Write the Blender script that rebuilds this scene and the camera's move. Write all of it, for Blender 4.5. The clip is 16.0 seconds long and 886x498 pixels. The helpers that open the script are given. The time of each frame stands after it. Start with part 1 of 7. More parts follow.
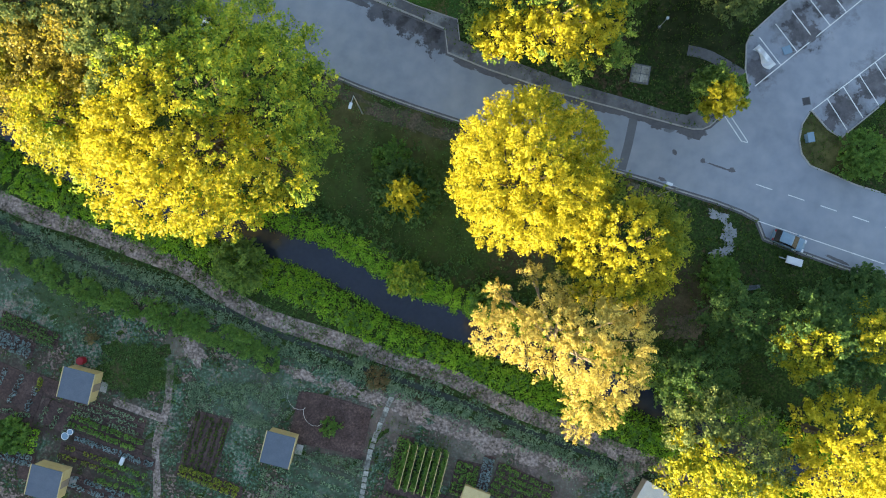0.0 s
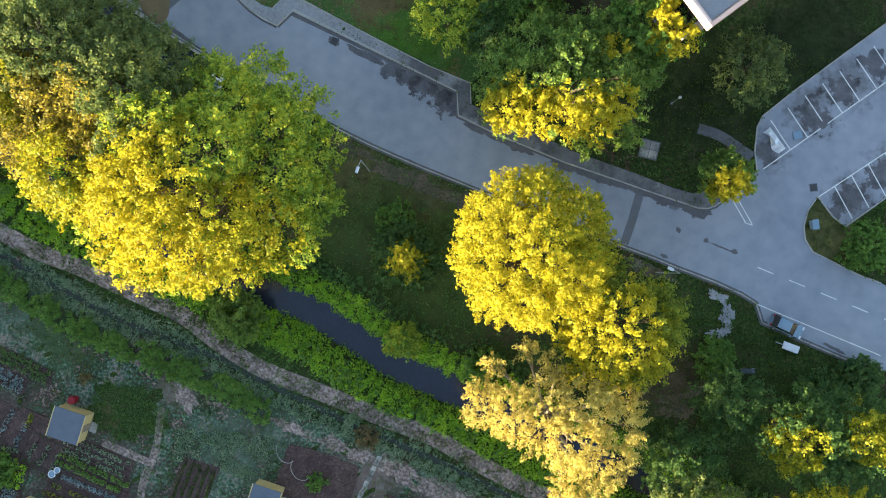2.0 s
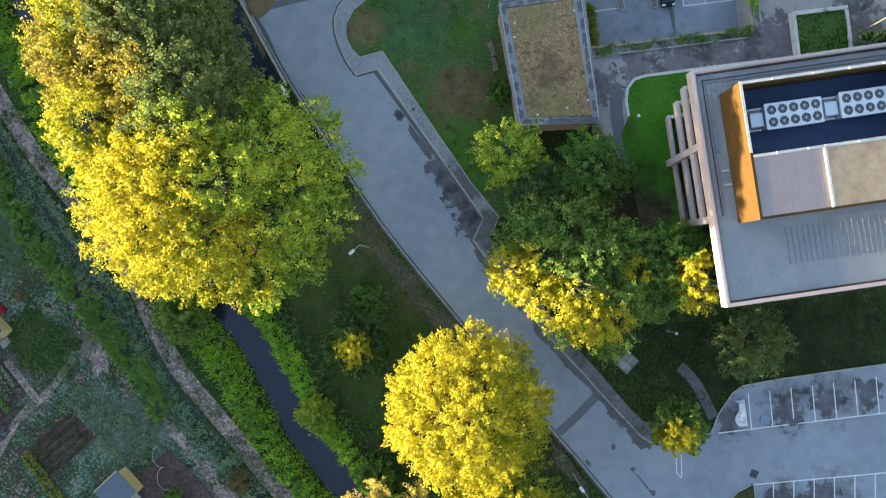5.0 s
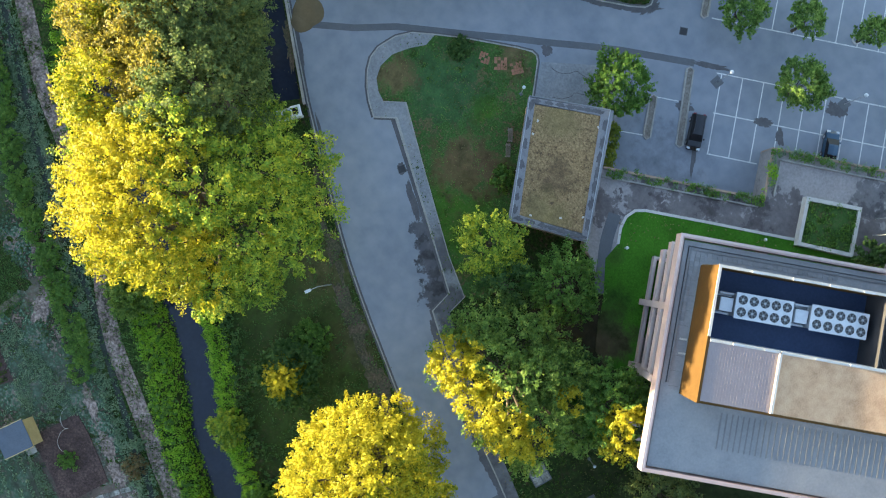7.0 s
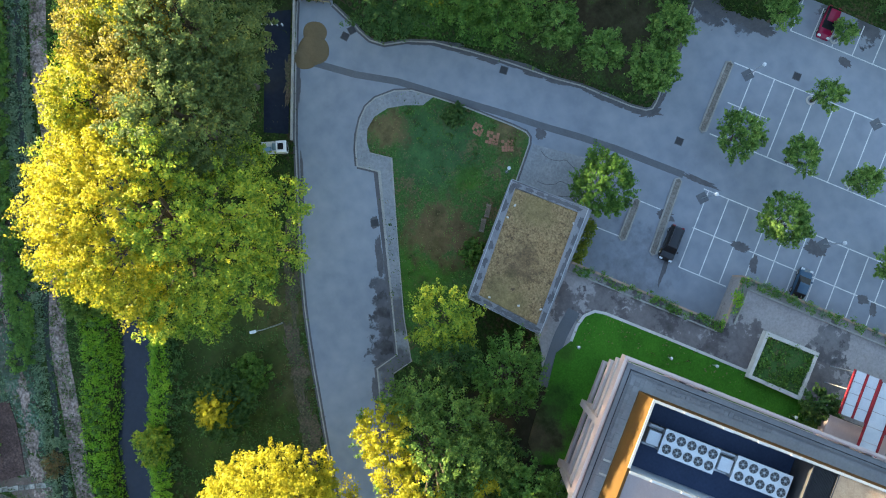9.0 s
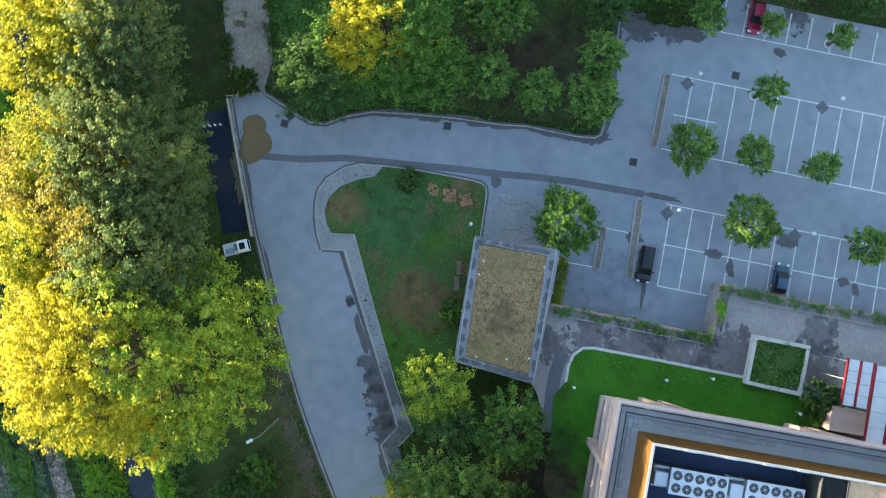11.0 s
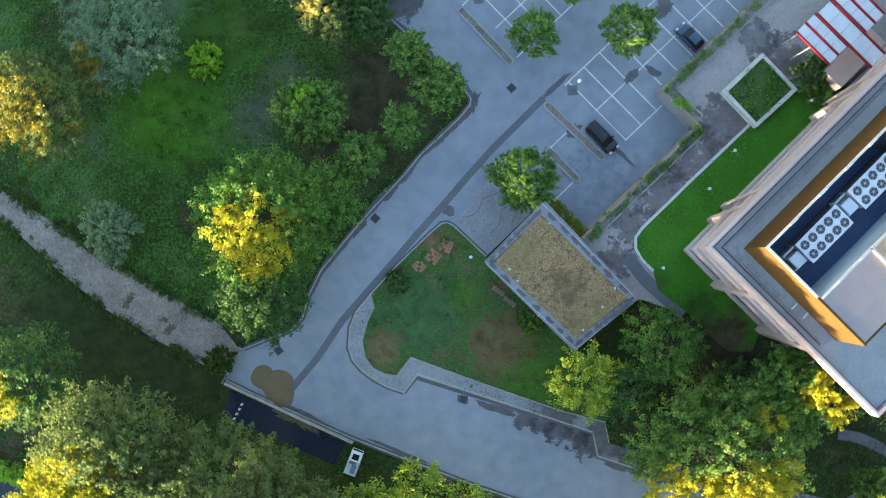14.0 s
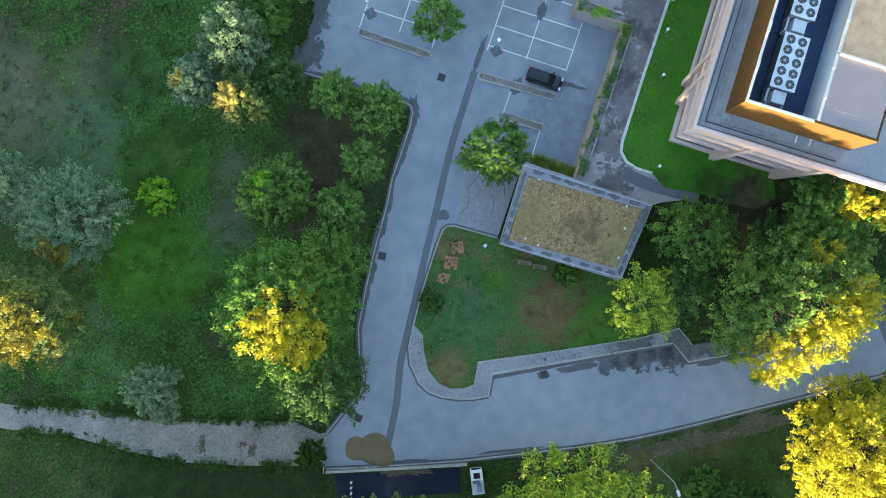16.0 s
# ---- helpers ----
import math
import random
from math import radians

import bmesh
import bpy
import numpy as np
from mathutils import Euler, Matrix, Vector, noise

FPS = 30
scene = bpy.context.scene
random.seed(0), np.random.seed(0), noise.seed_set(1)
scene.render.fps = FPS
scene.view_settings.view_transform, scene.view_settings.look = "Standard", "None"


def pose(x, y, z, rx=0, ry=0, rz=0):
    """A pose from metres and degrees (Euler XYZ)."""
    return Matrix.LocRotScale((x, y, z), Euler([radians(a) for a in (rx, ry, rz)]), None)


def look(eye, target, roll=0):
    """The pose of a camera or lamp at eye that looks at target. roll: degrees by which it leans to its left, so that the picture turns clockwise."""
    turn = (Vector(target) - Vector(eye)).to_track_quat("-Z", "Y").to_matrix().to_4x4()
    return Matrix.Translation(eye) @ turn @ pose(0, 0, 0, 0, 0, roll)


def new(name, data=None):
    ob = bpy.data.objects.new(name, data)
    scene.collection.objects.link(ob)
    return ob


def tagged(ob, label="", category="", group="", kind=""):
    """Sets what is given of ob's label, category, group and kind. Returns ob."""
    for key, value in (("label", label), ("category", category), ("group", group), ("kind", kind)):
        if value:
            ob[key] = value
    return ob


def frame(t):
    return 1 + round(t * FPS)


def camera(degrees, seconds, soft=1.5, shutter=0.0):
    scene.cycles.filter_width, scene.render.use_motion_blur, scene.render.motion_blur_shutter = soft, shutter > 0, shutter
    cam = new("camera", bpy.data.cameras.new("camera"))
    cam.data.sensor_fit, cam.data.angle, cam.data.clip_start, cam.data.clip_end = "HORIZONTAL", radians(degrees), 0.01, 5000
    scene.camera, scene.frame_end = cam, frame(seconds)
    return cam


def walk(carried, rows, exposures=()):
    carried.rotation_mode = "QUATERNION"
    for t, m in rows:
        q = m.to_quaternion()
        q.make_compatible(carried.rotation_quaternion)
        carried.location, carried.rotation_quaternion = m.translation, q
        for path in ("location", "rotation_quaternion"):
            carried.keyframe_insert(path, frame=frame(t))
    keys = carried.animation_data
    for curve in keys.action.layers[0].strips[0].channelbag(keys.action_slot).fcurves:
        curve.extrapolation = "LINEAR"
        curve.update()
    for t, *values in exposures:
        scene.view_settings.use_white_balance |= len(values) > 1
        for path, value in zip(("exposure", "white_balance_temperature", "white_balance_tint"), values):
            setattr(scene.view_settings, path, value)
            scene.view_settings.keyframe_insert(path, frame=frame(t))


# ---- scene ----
from mathutils.geometry import tessellate_polygon as mathutils_tess

cam = camera(64.0, 16.0, soft=1.0, shutter=0.3)
PATH = [
    (0, -0.306, 2.921, 86.663, 1.519, -0.049, 0.659),
    (0.5, -0.409, 4.770, 86.672, 1.406, -0.089, 0.563),
    (1, -0.426, 6.719, 86.698, 1.506, -0.057, 0.700),
    (1.5, -0.377, 8.664, 86.765, 1.459, -0.024, 2.271),
    (2, -0.400, 10.685, 86.851, 1.449, -0.003, 4.413),
    (2.5, -0.361, 12.858, 86.899, 1.368, 0.049, 6.720),
    (3, -0.328, 15.239, 86.995, 1.415, 0.080, 10.021),
    (3.5, -0.460, 17.645, 87.026, 1.394, 0.078, 17.332),
    (4, -0.690, 19.959, 86.985, 1.330, 0.041, 22.219),
    (4.2, -0.823, 20.882, 86.978, 1.423, -0.022, 24.217),
    (6.3, -2.572, 30.500, 87.131, 1.409, -0.059, 44.813),
    (6.5, -2.780, 31.396, 87.148, 1.305, -0.008, 46.312),
    (7, -3.406, 33.673, 87.163, 1.451, -0.082, 51.055),
    (7.5, -4.136, 35.824, 87.188, 1.463, -0.055, 53.931),
    (8, -4.964, 37.909, 87.199, 1.492, -0.030, 56.354),
    (8.5, -5.976, 39.993, 87.220, 1.421, 0.001, 58.082),
    (9, -7.137, 42.198, 87.101, 1.517, -0.043, 62.175),
    (9.5, -8.369, 44.199, 87.077, 1.465, 0.038, 62.599),
    (10, -9.596, 45.983, 87.093, 1.493, 0.057, 62.448),
    (10.2, -10.078, 46.568, 87.089, 1.615, -0.014, 61.506),
    (12.3, -14.753, 51.207, 87.256, 1.617, -0.186, 24.723),
    (12.5, -15.138, 51.580, 87.276, 1.643, -0.130, 20.988),
    (13, -15.953, 52.441, 87.322, 1.570, -0.123, 13.288),
    (13.5, -16.738, 53.212, 87.372, 1.483, -0.103, 4.708),
    (14, -17.429, 53.883, 87.355, 1.379, -0.106, -3.885),
    (14.5, -18.008, 54.448, 87.382, 1.333, -0.027, -13.843),
    (15, -18.527, 54.872, 87.453, 1.258, -0.012, -22.192),
    (15.5, -18.967, 55.156, 87.531, 1.238, 0.035, -28.431),
    (16, -19.308, 55.435, 87.560, 1.247, 0.031, -31.723),
]
# the camera's own exposure and white balance drift a little on the way
walk(cam, [(row[0], pose(*row[1:])) for row in PATH], exposures=[(0.0, 3.65, 6600, 18), (4.0, 3.64, 6550, 18), (9.0, 3.67, 6150, 15), (16.0, 3.96, 6200, 14)])

# ---------------------------------------------------------------- light
SUN_AZ = Vector((-0.785, -0.62))      # towards the sun, on the ground
SUN_EL = 1.8
world = bpy.data.worlds.new("evening_sky")
scene.world = world
world.use_nodes = True
wn = world.node_tree
sky = wn.nodes.new("ShaderNodeTexSky")
sky.sky_type = "NISHITA"
sky.sun_disc = False
sky.sun_elevation = radians(SUN_EL)
sky.sun_rotation = math.atan2(SUN_AZ.x, SUN_AZ.y)
sky.air_density, sky.dust_density, sky.ozone_density = 1.0, 0.15, 1.5
wn.links.new(sky.outputs[0], wn.nodes["Background"].inputs[0])
wn.nodes["Background"].inputs[1].default_value = 0.15
sun = new("sun", bpy.data.lights.new("sun", "SUN"))
sun.data.energy, sun.data.angle, sun.data.color = 2.75, radians(0.6), (1.0, 0.82, 0.45)
sun.matrix_world = look((SUN_AZ.x * 50, SUN_AZ.y * 50, 50 * math.tan(radians(SUN_EL))), (0, 0, 0))

# ---------------------------------------------------------------- materials
MATS = {}


def surface(name, colours, scale=1.0, fine=12.0, rough=0.85, bump=0.3, bump_scale=30.0, metal=0.0, spread=0.5, random_tint=0.0, stops=None, spec=0.3, grain=0.0, grain_scale=5.0):
    """A material whose colour wanders between colours at two scales, with fine relief."""
    m = bpy.data.materials.new(name)
    m.use_nodes = True
    nt = m.node_tree
    n, l = nt.nodes, nt.links
    p = n["Principled BSDF"]
    geo = n.new("ShaderNodeNewGeometry")
    big = n.new("ShaderNodeTexNoise")
    big.inputs["Scale"].default_value = scale
    big.inputs["Detail"].default_value = 5
    big.inputs["Roughness"].default_value = 0.62
    small = n.new("ShaderNodeTexNoise")
    small.inputs["Scale"].default_value = fine
    small.inputs["Detail"].default_value = 4
    for t in (big, small):
        l.new(geo.outputs["Position"], t.inputs["Vector"])
    mix = n.new("ShaderNodeMix")
    mix.data_type = "FLOAT"
    mix.inputs[0].default_value = 0.4
    l.new(big.outputs["Fac"], mix.inputs[2])
    l.new(small.outputs["Fac"], mix.inputs[3])
    ramp = n.new("ShaderNodeValToRGB")
    els = ramp.color_ramp.elements
    k = len(colours)
    lo, hi = 0.5 - spread * 0.36, 0.5 + spread * 0.36
    for i, c in enumerate(colours):
        pos = stops[i] if stops else (lo + (hi - lo) * i / max(1, k - 1))
        e = els[i] if i < 2 else els.new(pos)
        e.position, e.color = pos, (*c, 1)
    l.new(mix.outputs[0], ramp.inputs[0])
    out = ramp.outputs[0]
    if grain:
        gn = n.new("ShaderNodeTexNoise")
        gn.inputs["Scale"].default_value = grain_scale
        gn.inputs["Detail"].default_value = 3
        gn.inputs["Roughness"].default_value = 0.7
        l.new(geo.outputs["Position"], gn.inputs["Vector"])
        gr = n.new("ShaderNodeMapRange")
        gr.inputs[1].default_value, gr.inputs[2].default_value = 0.32, 0.68
        gr.inputs[3].default_value, gr.inputs[4].default_value = 1 - grain, 1 + grain
        l.new(gn.outputs["Fac"], gr.inputs[0])
        gv = n.new("ShaderNodeHueSaturation")
        l.new(gr.outputs[0], gv.inputs["Value"])
        l.new(out, gv.inputs["Color"])
        out = gv.outputs[0]
    if random_tint:
        info = n.new("ShaderNodeObjectInfo")
        hsv = n.new("ShaderNodeHueSaturation")
        mr = n.new("ShaderNodeMapRange")
        mr.inputs[3].default_value, mr.inputs[4].default_value = 1 - random_tint, 1 + random_tint
        l.new(info.outputs["Random"], mr.inputs[0])
        l.new(mr.outputs[0], hsv.inputs["Value"])
        l.new(out, hsv.inputs["Color"])
        out = hsv.outputs[0]
    l.new(out, p.inputs["Base Color"])
    p.inputs["Roughness"].default_value, p.inputs["Metallic"].default_value = rough, metal
    p.inputs["Specular IOR Level"].default_value = spec
    if bump:
        bn = n.new("ShaderNodeTexNoise")
        bn.inputs["Scale"].default_value = bump_scale
        bn.inputs["Detail"].default_value = 6
        l.new(geo.outputs["Position"], bn.inputs["Vector"])
        b = n.new("ShaderNodeBump")
        b.inputs["Strength"].default_value = bump
        b.inputs["Distance"].default_value = 0.05
        l.new(bn.outputs["Fac"], b.inputs["Height"])
        l.new(b.outputs[0], p.inputs["Normal"])
    MATS[name] = m
    return m


def foliage(name, colours, scale=0.5, through_light=0.5):
    """Leaves: hue differs leaf by leaf and bough by bough; some light passes through."""
    m = bpy.data.materials.new(name)
    m.use_nodes = True
    n, l = m.node_tree.nodes, m.node_tree.links
    p = n["Principled BSDF"]
    geo = n.new("ShaderNodeNewGeometry")
    noise_n = n.new("ShaderNodeTexNoise")
    noise_n.inputs["Scale"].default_value = scale
    noise_n.inputs["Detail"].default_value = 2
    l.new(geo.outputs["Position"], noise_n.inputs["Vector"])
    tuft = n.new("ShaderNodeTexNoise")
    tuft.inputs["Scale"].default_value = 1.3
    tuft.inputs["Detail"].default_value = 1
    l.new(geo.outputs["Position"], tuft.inputs["Vector"])
    both = n.new("ShaderNodeMix")
    both.data_type = "FLOAT"
    both.inputs[0].default_value = 0.5
    l.new(noise_n.outputs["Fac"], both.inputs[2])
    l.new(tuft.outputs["Fac"], both.inputs[3])
    mix = n.new("ShaderNodeMix")
    mix.data_type = "FLOAT"
    mix.inputs[0].default_value = 0.28
    l.new(both.outputs[0], mix.inputs[2])
    l.new(geo.outputs["Random Per Island"], mix.inputs[3])
    ramp = n.new("ShaderNodeValToRGB")
    els = ramp.color_ramp.elements
    for i, c in enumerate(colours):
        pos = 0.33 + 0.34 * i / max(1, len(colours) - 1)
        e = els[i] if i < 2 else els.new(pos)
        e.position, e.color = pos, (*c, 1)
    l.new(mix.outputs[0], ramp.inputs[0])
    l.new(ramp.outputs[0], p.inputs["Base Color"])
    p.inputs["Roughness"].default_value = 0.55
    p.inputs["Specular IOR Level"].default_value = 0.25
    tr = n.new("ShaderNodeBsdfTranslucent")
    l.new(ramp.outputs[0], tr.inputs["Color"])
    ms = n.new("ShaderNodeMixShader")
    ms.inputs[0].default_value = through_light
    l.new(p.outputs[0], ms.inputs[1])
    l.new(tr.outputs[0], ms.inputs[2])
    l.new(ms.outputs[0], n["Material Output"].inputs["Surface"])
    MATS[name] = m
    return m


surface("grass", [(0.065, 0.046, 0.028), (0.028, 0.04, 0.013), (0.022, 0.044, 0.01), (0.036, 0.066, 0.015), (0.068, 0.056, 0.03)], scale=0.12, fine=2.2, bump=1.0, bump_scale=9, spread=0.3, rough=0.95, spec=0.1, grain=0.6, grain_scale=3.5)
surface("meadow", [(0.065, 0.052, 0.03), (0.022, 0.042, 0.011), (0.032, 0.075, 0.014), (0.048, 0.11, 0.018), (0.06, 0.085, 0.045)], scale=0.09, fine=2.5, bump=1.0, bump_scale=9, spread=0.28, rough=0.95, spec=0.1, grain=0.6, grain_scale=3.5)
surface("lawn_dull", [(0.13, 0.1, 0.05), (0.052, 0.095, 0.028), (0.046, 0.108, 0.026), (0.06, 0.128, 0.034), (0.11, 0.105, 0.048)], scale=0.25, fine=3.5, bump=0.8, bump_scale=14, spread=0.28, rough=0.95, spec=0.1, grain=0.35, grain_scale=5.0)
surface("lawn_green", [(0.03, 0.1, 0.01), (0.045, 0.15, 0.013), (0.06, 0.18, 0.018)], scale=0.3, fine=4, bump=0.6, bump_scale=20, rough=0.95, spec=0.1, grain=0.25, grain_scale=5.0)
surface("asphalt", [(0.19, 0.21, 0.248), (0.234, 0.255, 0.295), (0.278, 0.296, 0.333)], scale=0.07, fine=0.6, spread=0.42, bump=0.05, bump_scale=50, rough=0.88, spec=0.25)
surface("asphalt_dark", [(0.1, 0.107, 0.12), (0.135, 0.14, 0.155)], scale=0.5, fine=6, bump=0.25, bump_scale=60, rough=0.85)
surface("asphalt_wet", [(0.07, 0.068, 0.074), (0.12, 0.118, 0.126)], scale=0.7, fine=4, bump=0.1, bump_scale=40, rough=0.5)
surface("walk_paving", [(0.22, 0.198, 0.196), (0.28, 0.255, 0.252), (0.325, 0.298, 0.295)], scale=0.3, fine=5, bump=0.25, bump_scale=50, rough=0.85, grain=0.12, grain_scale=3.0)
surface("concrete", [(0.22, 0.21, 0.19), (0.32, 0.31, 0.29), (0.4, 0.39, 0.37)], scale=0.8, fine=8, bump=0.3, bump_scale=40)
surface("concrete_pale", [(0.42, 0.4, 0.37), (0.58, 0.56, 0.53)], scale=0.8, fine=8, bump=0.2, bump_scale=40)
surface("concrete_apron", [(0.19, 0.198, 0.214), (0.24, 0.248, 0.264), (0.29, 0.295, 0.305)], scale=0.35, fine=4, bump=0.3, bump_scale=30, grain=0.15, grain_scale=3.0)
surface("line_paint", [(0.45, 0.45, 0.45), (0.75, 0.75, 0.74)], scale=1.2, fine=14, bump=0.1, rough=0.7)
surface("gravel", [(0.12, 0.104, 0.088), (0.2, 0.178, 0.156), (0.27, 0.24, 0.212)], scale=0.35, fine=5, bump=0.7, bump_scale=25, spread=0.4, grain=0.25, grain_scale=4.0)
surface("soil_track", [(0.07, 0.06, 0.042), (0.16, 0.122, 0.106), (0.23, 0.178, 0.158), (0.29, 0.232, 0.21)], scale=0.6, fine=3, bump=0.8, bump_scale=16, spread=0.4, grain=0.45, grain_scale=3.0)
surface("garden_earth", [(0.034, 0.02, 0.018), (0.06, 0.036, 0.032), (0.11, 0.07, 0.062)], scale=0.6, fine=5, bump=1.0, bump_scale=10, grain=0.5, grain_scale=4.0)
surface("garden_weeds", [(0.19, 0.145, 0.125), (0.055, 0.038, 0.032), (0.03, 0.054, 0.024), (0.046, 0.086, 0.054), (0.082, 0.135, 0.096), (0.19, 0.15, 0.13)], scale=0.22, fine=2.8, bump=1.0, bump_scale=9, spread=0.26, rough=0.95, spec=0.1, grain=0.6, grain_scale=3.0)
surface("worn_slab", [(0.1, 0.1, 0.085), (0.22, 0.215, 0.195), (0.33, 0.32, 0.29)], scale=0.9, fine=5, bump=0.4, bump_scale=20, spread=0.35, random_tint=0.3)
surface("ditch_shade_mud", [(0.012, 0.018, 0.014), (0.022, 0.032, 0.024), (0.03, 0.045, 0.028)], scale=0.6, fine=4, bump=0.8, bump_scale=12, rough=0.6, grain=0.5)
surface("leaf_litter", [(0.06, 0.043, 0.03), (0.115, 0.088, 0.062), (0.05, 0.056, 0.026), (0.16, 0.13, 0.1)], scale=0.5, fine=5, bump=0.8, bump_scale=15, grain=0.5, grain_scale=4.0)
surface("sand", [(0.13, 0.095, 0.05), (0.17, 0.125, 0.07)], scale=0.6, fine=6, bump=0.4, bump_scale=20)
surface("bark", [(0.05, 0.04, 0.03), (0.12, 0.1, 0.075)], scale=2, fine=9, bump=1.0, bump_scale=12)
surface("bark_pale", [(0.16, 0.13, 0.1), (0.3, 0.26, 0.2)], scale=2, fine=9, bump=0.8, bump_scale=12)
surface("sedum_roof", [(0.08, 0.053, 0.03), (0.2, 0.13, 0.063), (0.28, 0.19, 0.095), (0.16, 0.115, 0.05)], scale=1.4, fine=6, bump=1.2, bump_scale=8, spread=0.42, grain=0.45, grain_scale=4.0)
surface("bitumen_edge", [(0.14, 0.14, 0.16), (0.2, 0.2, 0.215), (0.24, 0.235, 0.24)], scale=0.8, fine=6, bump=0.2, rough=0.7)
surface("pink_render", [(0.42, 0.31, 0.29), (0.52, 0.395, 0.37)], scale=0.7, fine=9, bump=0.15, rough=0.8)
surface("roof_grey", [(0.2, 0.205, 0.22), (0.245, 0.25, 0.265), (0.29, 0.295, 0.305)], scale=0.35, fine=5, bump=0.2, rough=0.7)
surface("roof_seam", [(0.15, 0.155, 0.165), (0.2, 0.205, 0.215)], scale=0.5, fine=6, bump=0.1, rough=0.5)
surface("pink_coping", [(0.52, 0.42, 0.4), (0.62, 0.51, 0.48)], scale=0.8, fine=9, bump=0.1, rough=0.7)
surface("roof_slab", [(0.19, 0.195, 0.21), (0.25, 0.255, 0.27)], scale=0.9, fine=8, bump=0.2, rough=0.75, random_tint=0.12)
surface("pale_sheet", [(0.36, 0.39, 0.43), (0.5, 0.53, 0.57)], scale=0.5, fine=6, bump=0.05, rough=0.5)
surface("pink_metal", [(0.26, 0.215, 0.22), (0.31, 0.26, 0.262)], scale=0.4, fine=6, bump=0.05, rough=0.55)
surface("brown_gravel_roof", [(0.36, 0.21, 0.12), (0.53, 0.335, 0.205), (0.63, 0.43, 0.275)], scale=0.7, fine=9, bump=0.8, bump_scale=22)
surface("ochre_cladding", [(0.066, 0.037, 0.012), (0.09, 0.05, 0.016)], scale=0.8, fine=5, bump=0.1, rough=0.8, spec=0.1)
surface("blue_membrane", [(0.022, 0.042, 0.095), (0.04, 0.066, 0.135)], scale=0.5, fine=4, bump=0.1, rough=0.6)
surface("white_metal", [(0.5, 0.53, 0.57), (0.64, 0.66, 0.69)], scale=0.8, fine=8, bump=0.03, rough=0.45)
surface("grey_metal", [(0.3, 0.32, 0.34), (0.42, 0.43, 0.45)], scale=0.8, fine=8, bump=0.03, rough=0.4, metal=0.3)
surface("dark_metal", [(0.03, 0.03, 0.034), (0.055, 0.055, 0.06)], scale=0.8, fine=8, bump=0.05, rough=0.5)
surface("window_glass", [(0.008, 0.009, 0.011), (0.02, 0.02, 0.024)], scale=0.3, fine=2, bump=0, rough=0.22, spec=0.25)
surface("fan_grey", [(0.1, 0.11, 0.12), (0.15, 0.16, 0.17)], scale=2, fine=12, bump=0.05, rough=0.6)
surface("red_paint", [(0.2, 0.009, 0.018), (0.26, 0.014, 0.024)], scale=0.8, fine=8, bump=0.03, rough=0.5)
surface("brick_pale", [(0.33, 0.22, 0.16), (0.42, 0.31, 0.24)], scale=1.5, fine=14, bump=0.4, bump_scale=18)
surface("blue_roofing", [(0.06, 0.082, 0.115), (0.085, 0.11, 0.15)], scale=1.0, fine=8, bump=0.1, rough=0.7)
surface("timber_yellow", [(0.38, 0.3, 0.14), (0.5, 0.41, 0.22)], scale=1.5, fine=12, bump=0.2, rough=0.7)
surface("timber_grey", [(0.16, 0.13, 0.11), (0.26, 0.22, 0.18)], scale=1.5, fine=12, bump=0.3, rough=0.8)
surface("terracotta", [(0.28, 0.12, 0.07), (0.4, 0.19, 0.12)], scale=1.5, fine=10, bump=0.3, rough=0.8)
surface("tyre_rubber", [(0.015, 0.015, 0.016), (0.03, 0.03, 0.03)], scale=2, fine=12, bump=0.1, rough=0.8)
surface("hill_woods", [(0.02, 0.035, 0.012), (0.045, 0.06, 0.016), (0.09, 0.085, 0.02)], scale=0.05, fine=0.4, bump=1.0, bump_scale=0.6, rough=0.95, spec=0.1)
for nm, c in (("car_black", (0.012, 0.013, 0.018)), ("car_red", (0.26, 0.006, 0.04)), ("car_blue", (0.03, 0.075, 0.13)), ("car_silver_blue", (0.16, 0.25, 0.33)), ("van_white", (0.72, 0.74, 0.76))):
    surface(nm, [tuple(v * 0.9 for v in c), c], scale=0.6, fine=6, bump=0, rough=0.25, spec=0.6)
water = surface("river_water", [(0.012, 0.016, 0.03), (0.02, 0.025, 0.042)], scale=0.25, fine=2, bump=0.12, bump_scale=3.0, rough=0.12, spec=0.5)

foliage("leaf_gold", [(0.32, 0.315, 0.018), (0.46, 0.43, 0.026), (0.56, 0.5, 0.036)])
foliage("leaf_gold_green", [(0.14, 0.2, 0.018), (0.28, 0.31, 0.02), (0.42, 0.4, 0.024), (0.52, 0.46, 0.03)], scale=0.22)
foliage("leaf_green_gold", [(0.1, 0.2, 0.034), (0.23, 0.36, 0.05), (0.38, 0.48, 0.055), (0.56, 0.56, 0.055)], scale=0.3)
foliage("leaf_pale", [(0.36, 0.3, 0.075), (0.55, 0.475, 0.13), (0.67, 0.59, 0.18)])
foliage("leaf_grey_gold", [(0.13, 0.14, 0.035), (0.27, 0.24, 0.035), (0.41, 0.34, 0.035)], scale=0.25)
foliage("leaf_green", [(0.075, 0.165, 0.03), (0.12, 0.25, 0.045), (0.2, 0.33, 0.06)])
foliage("leaf_dark", [(0.05, 0.115, 0.034), (0.085, 0.175, 0.048), (0.14, 0.24, 0.062)])
foliage("leaf_sage", [(0.09, 0.145, 0.05), (0.14, 0.2, 0.065), (0.22, 0.26, 0.07)])
foliage("leaf_olive", [(0.11, 0.17, 0.025), (0.2, 0.26, 0.03), (0.34, 0.36, 0.035)])
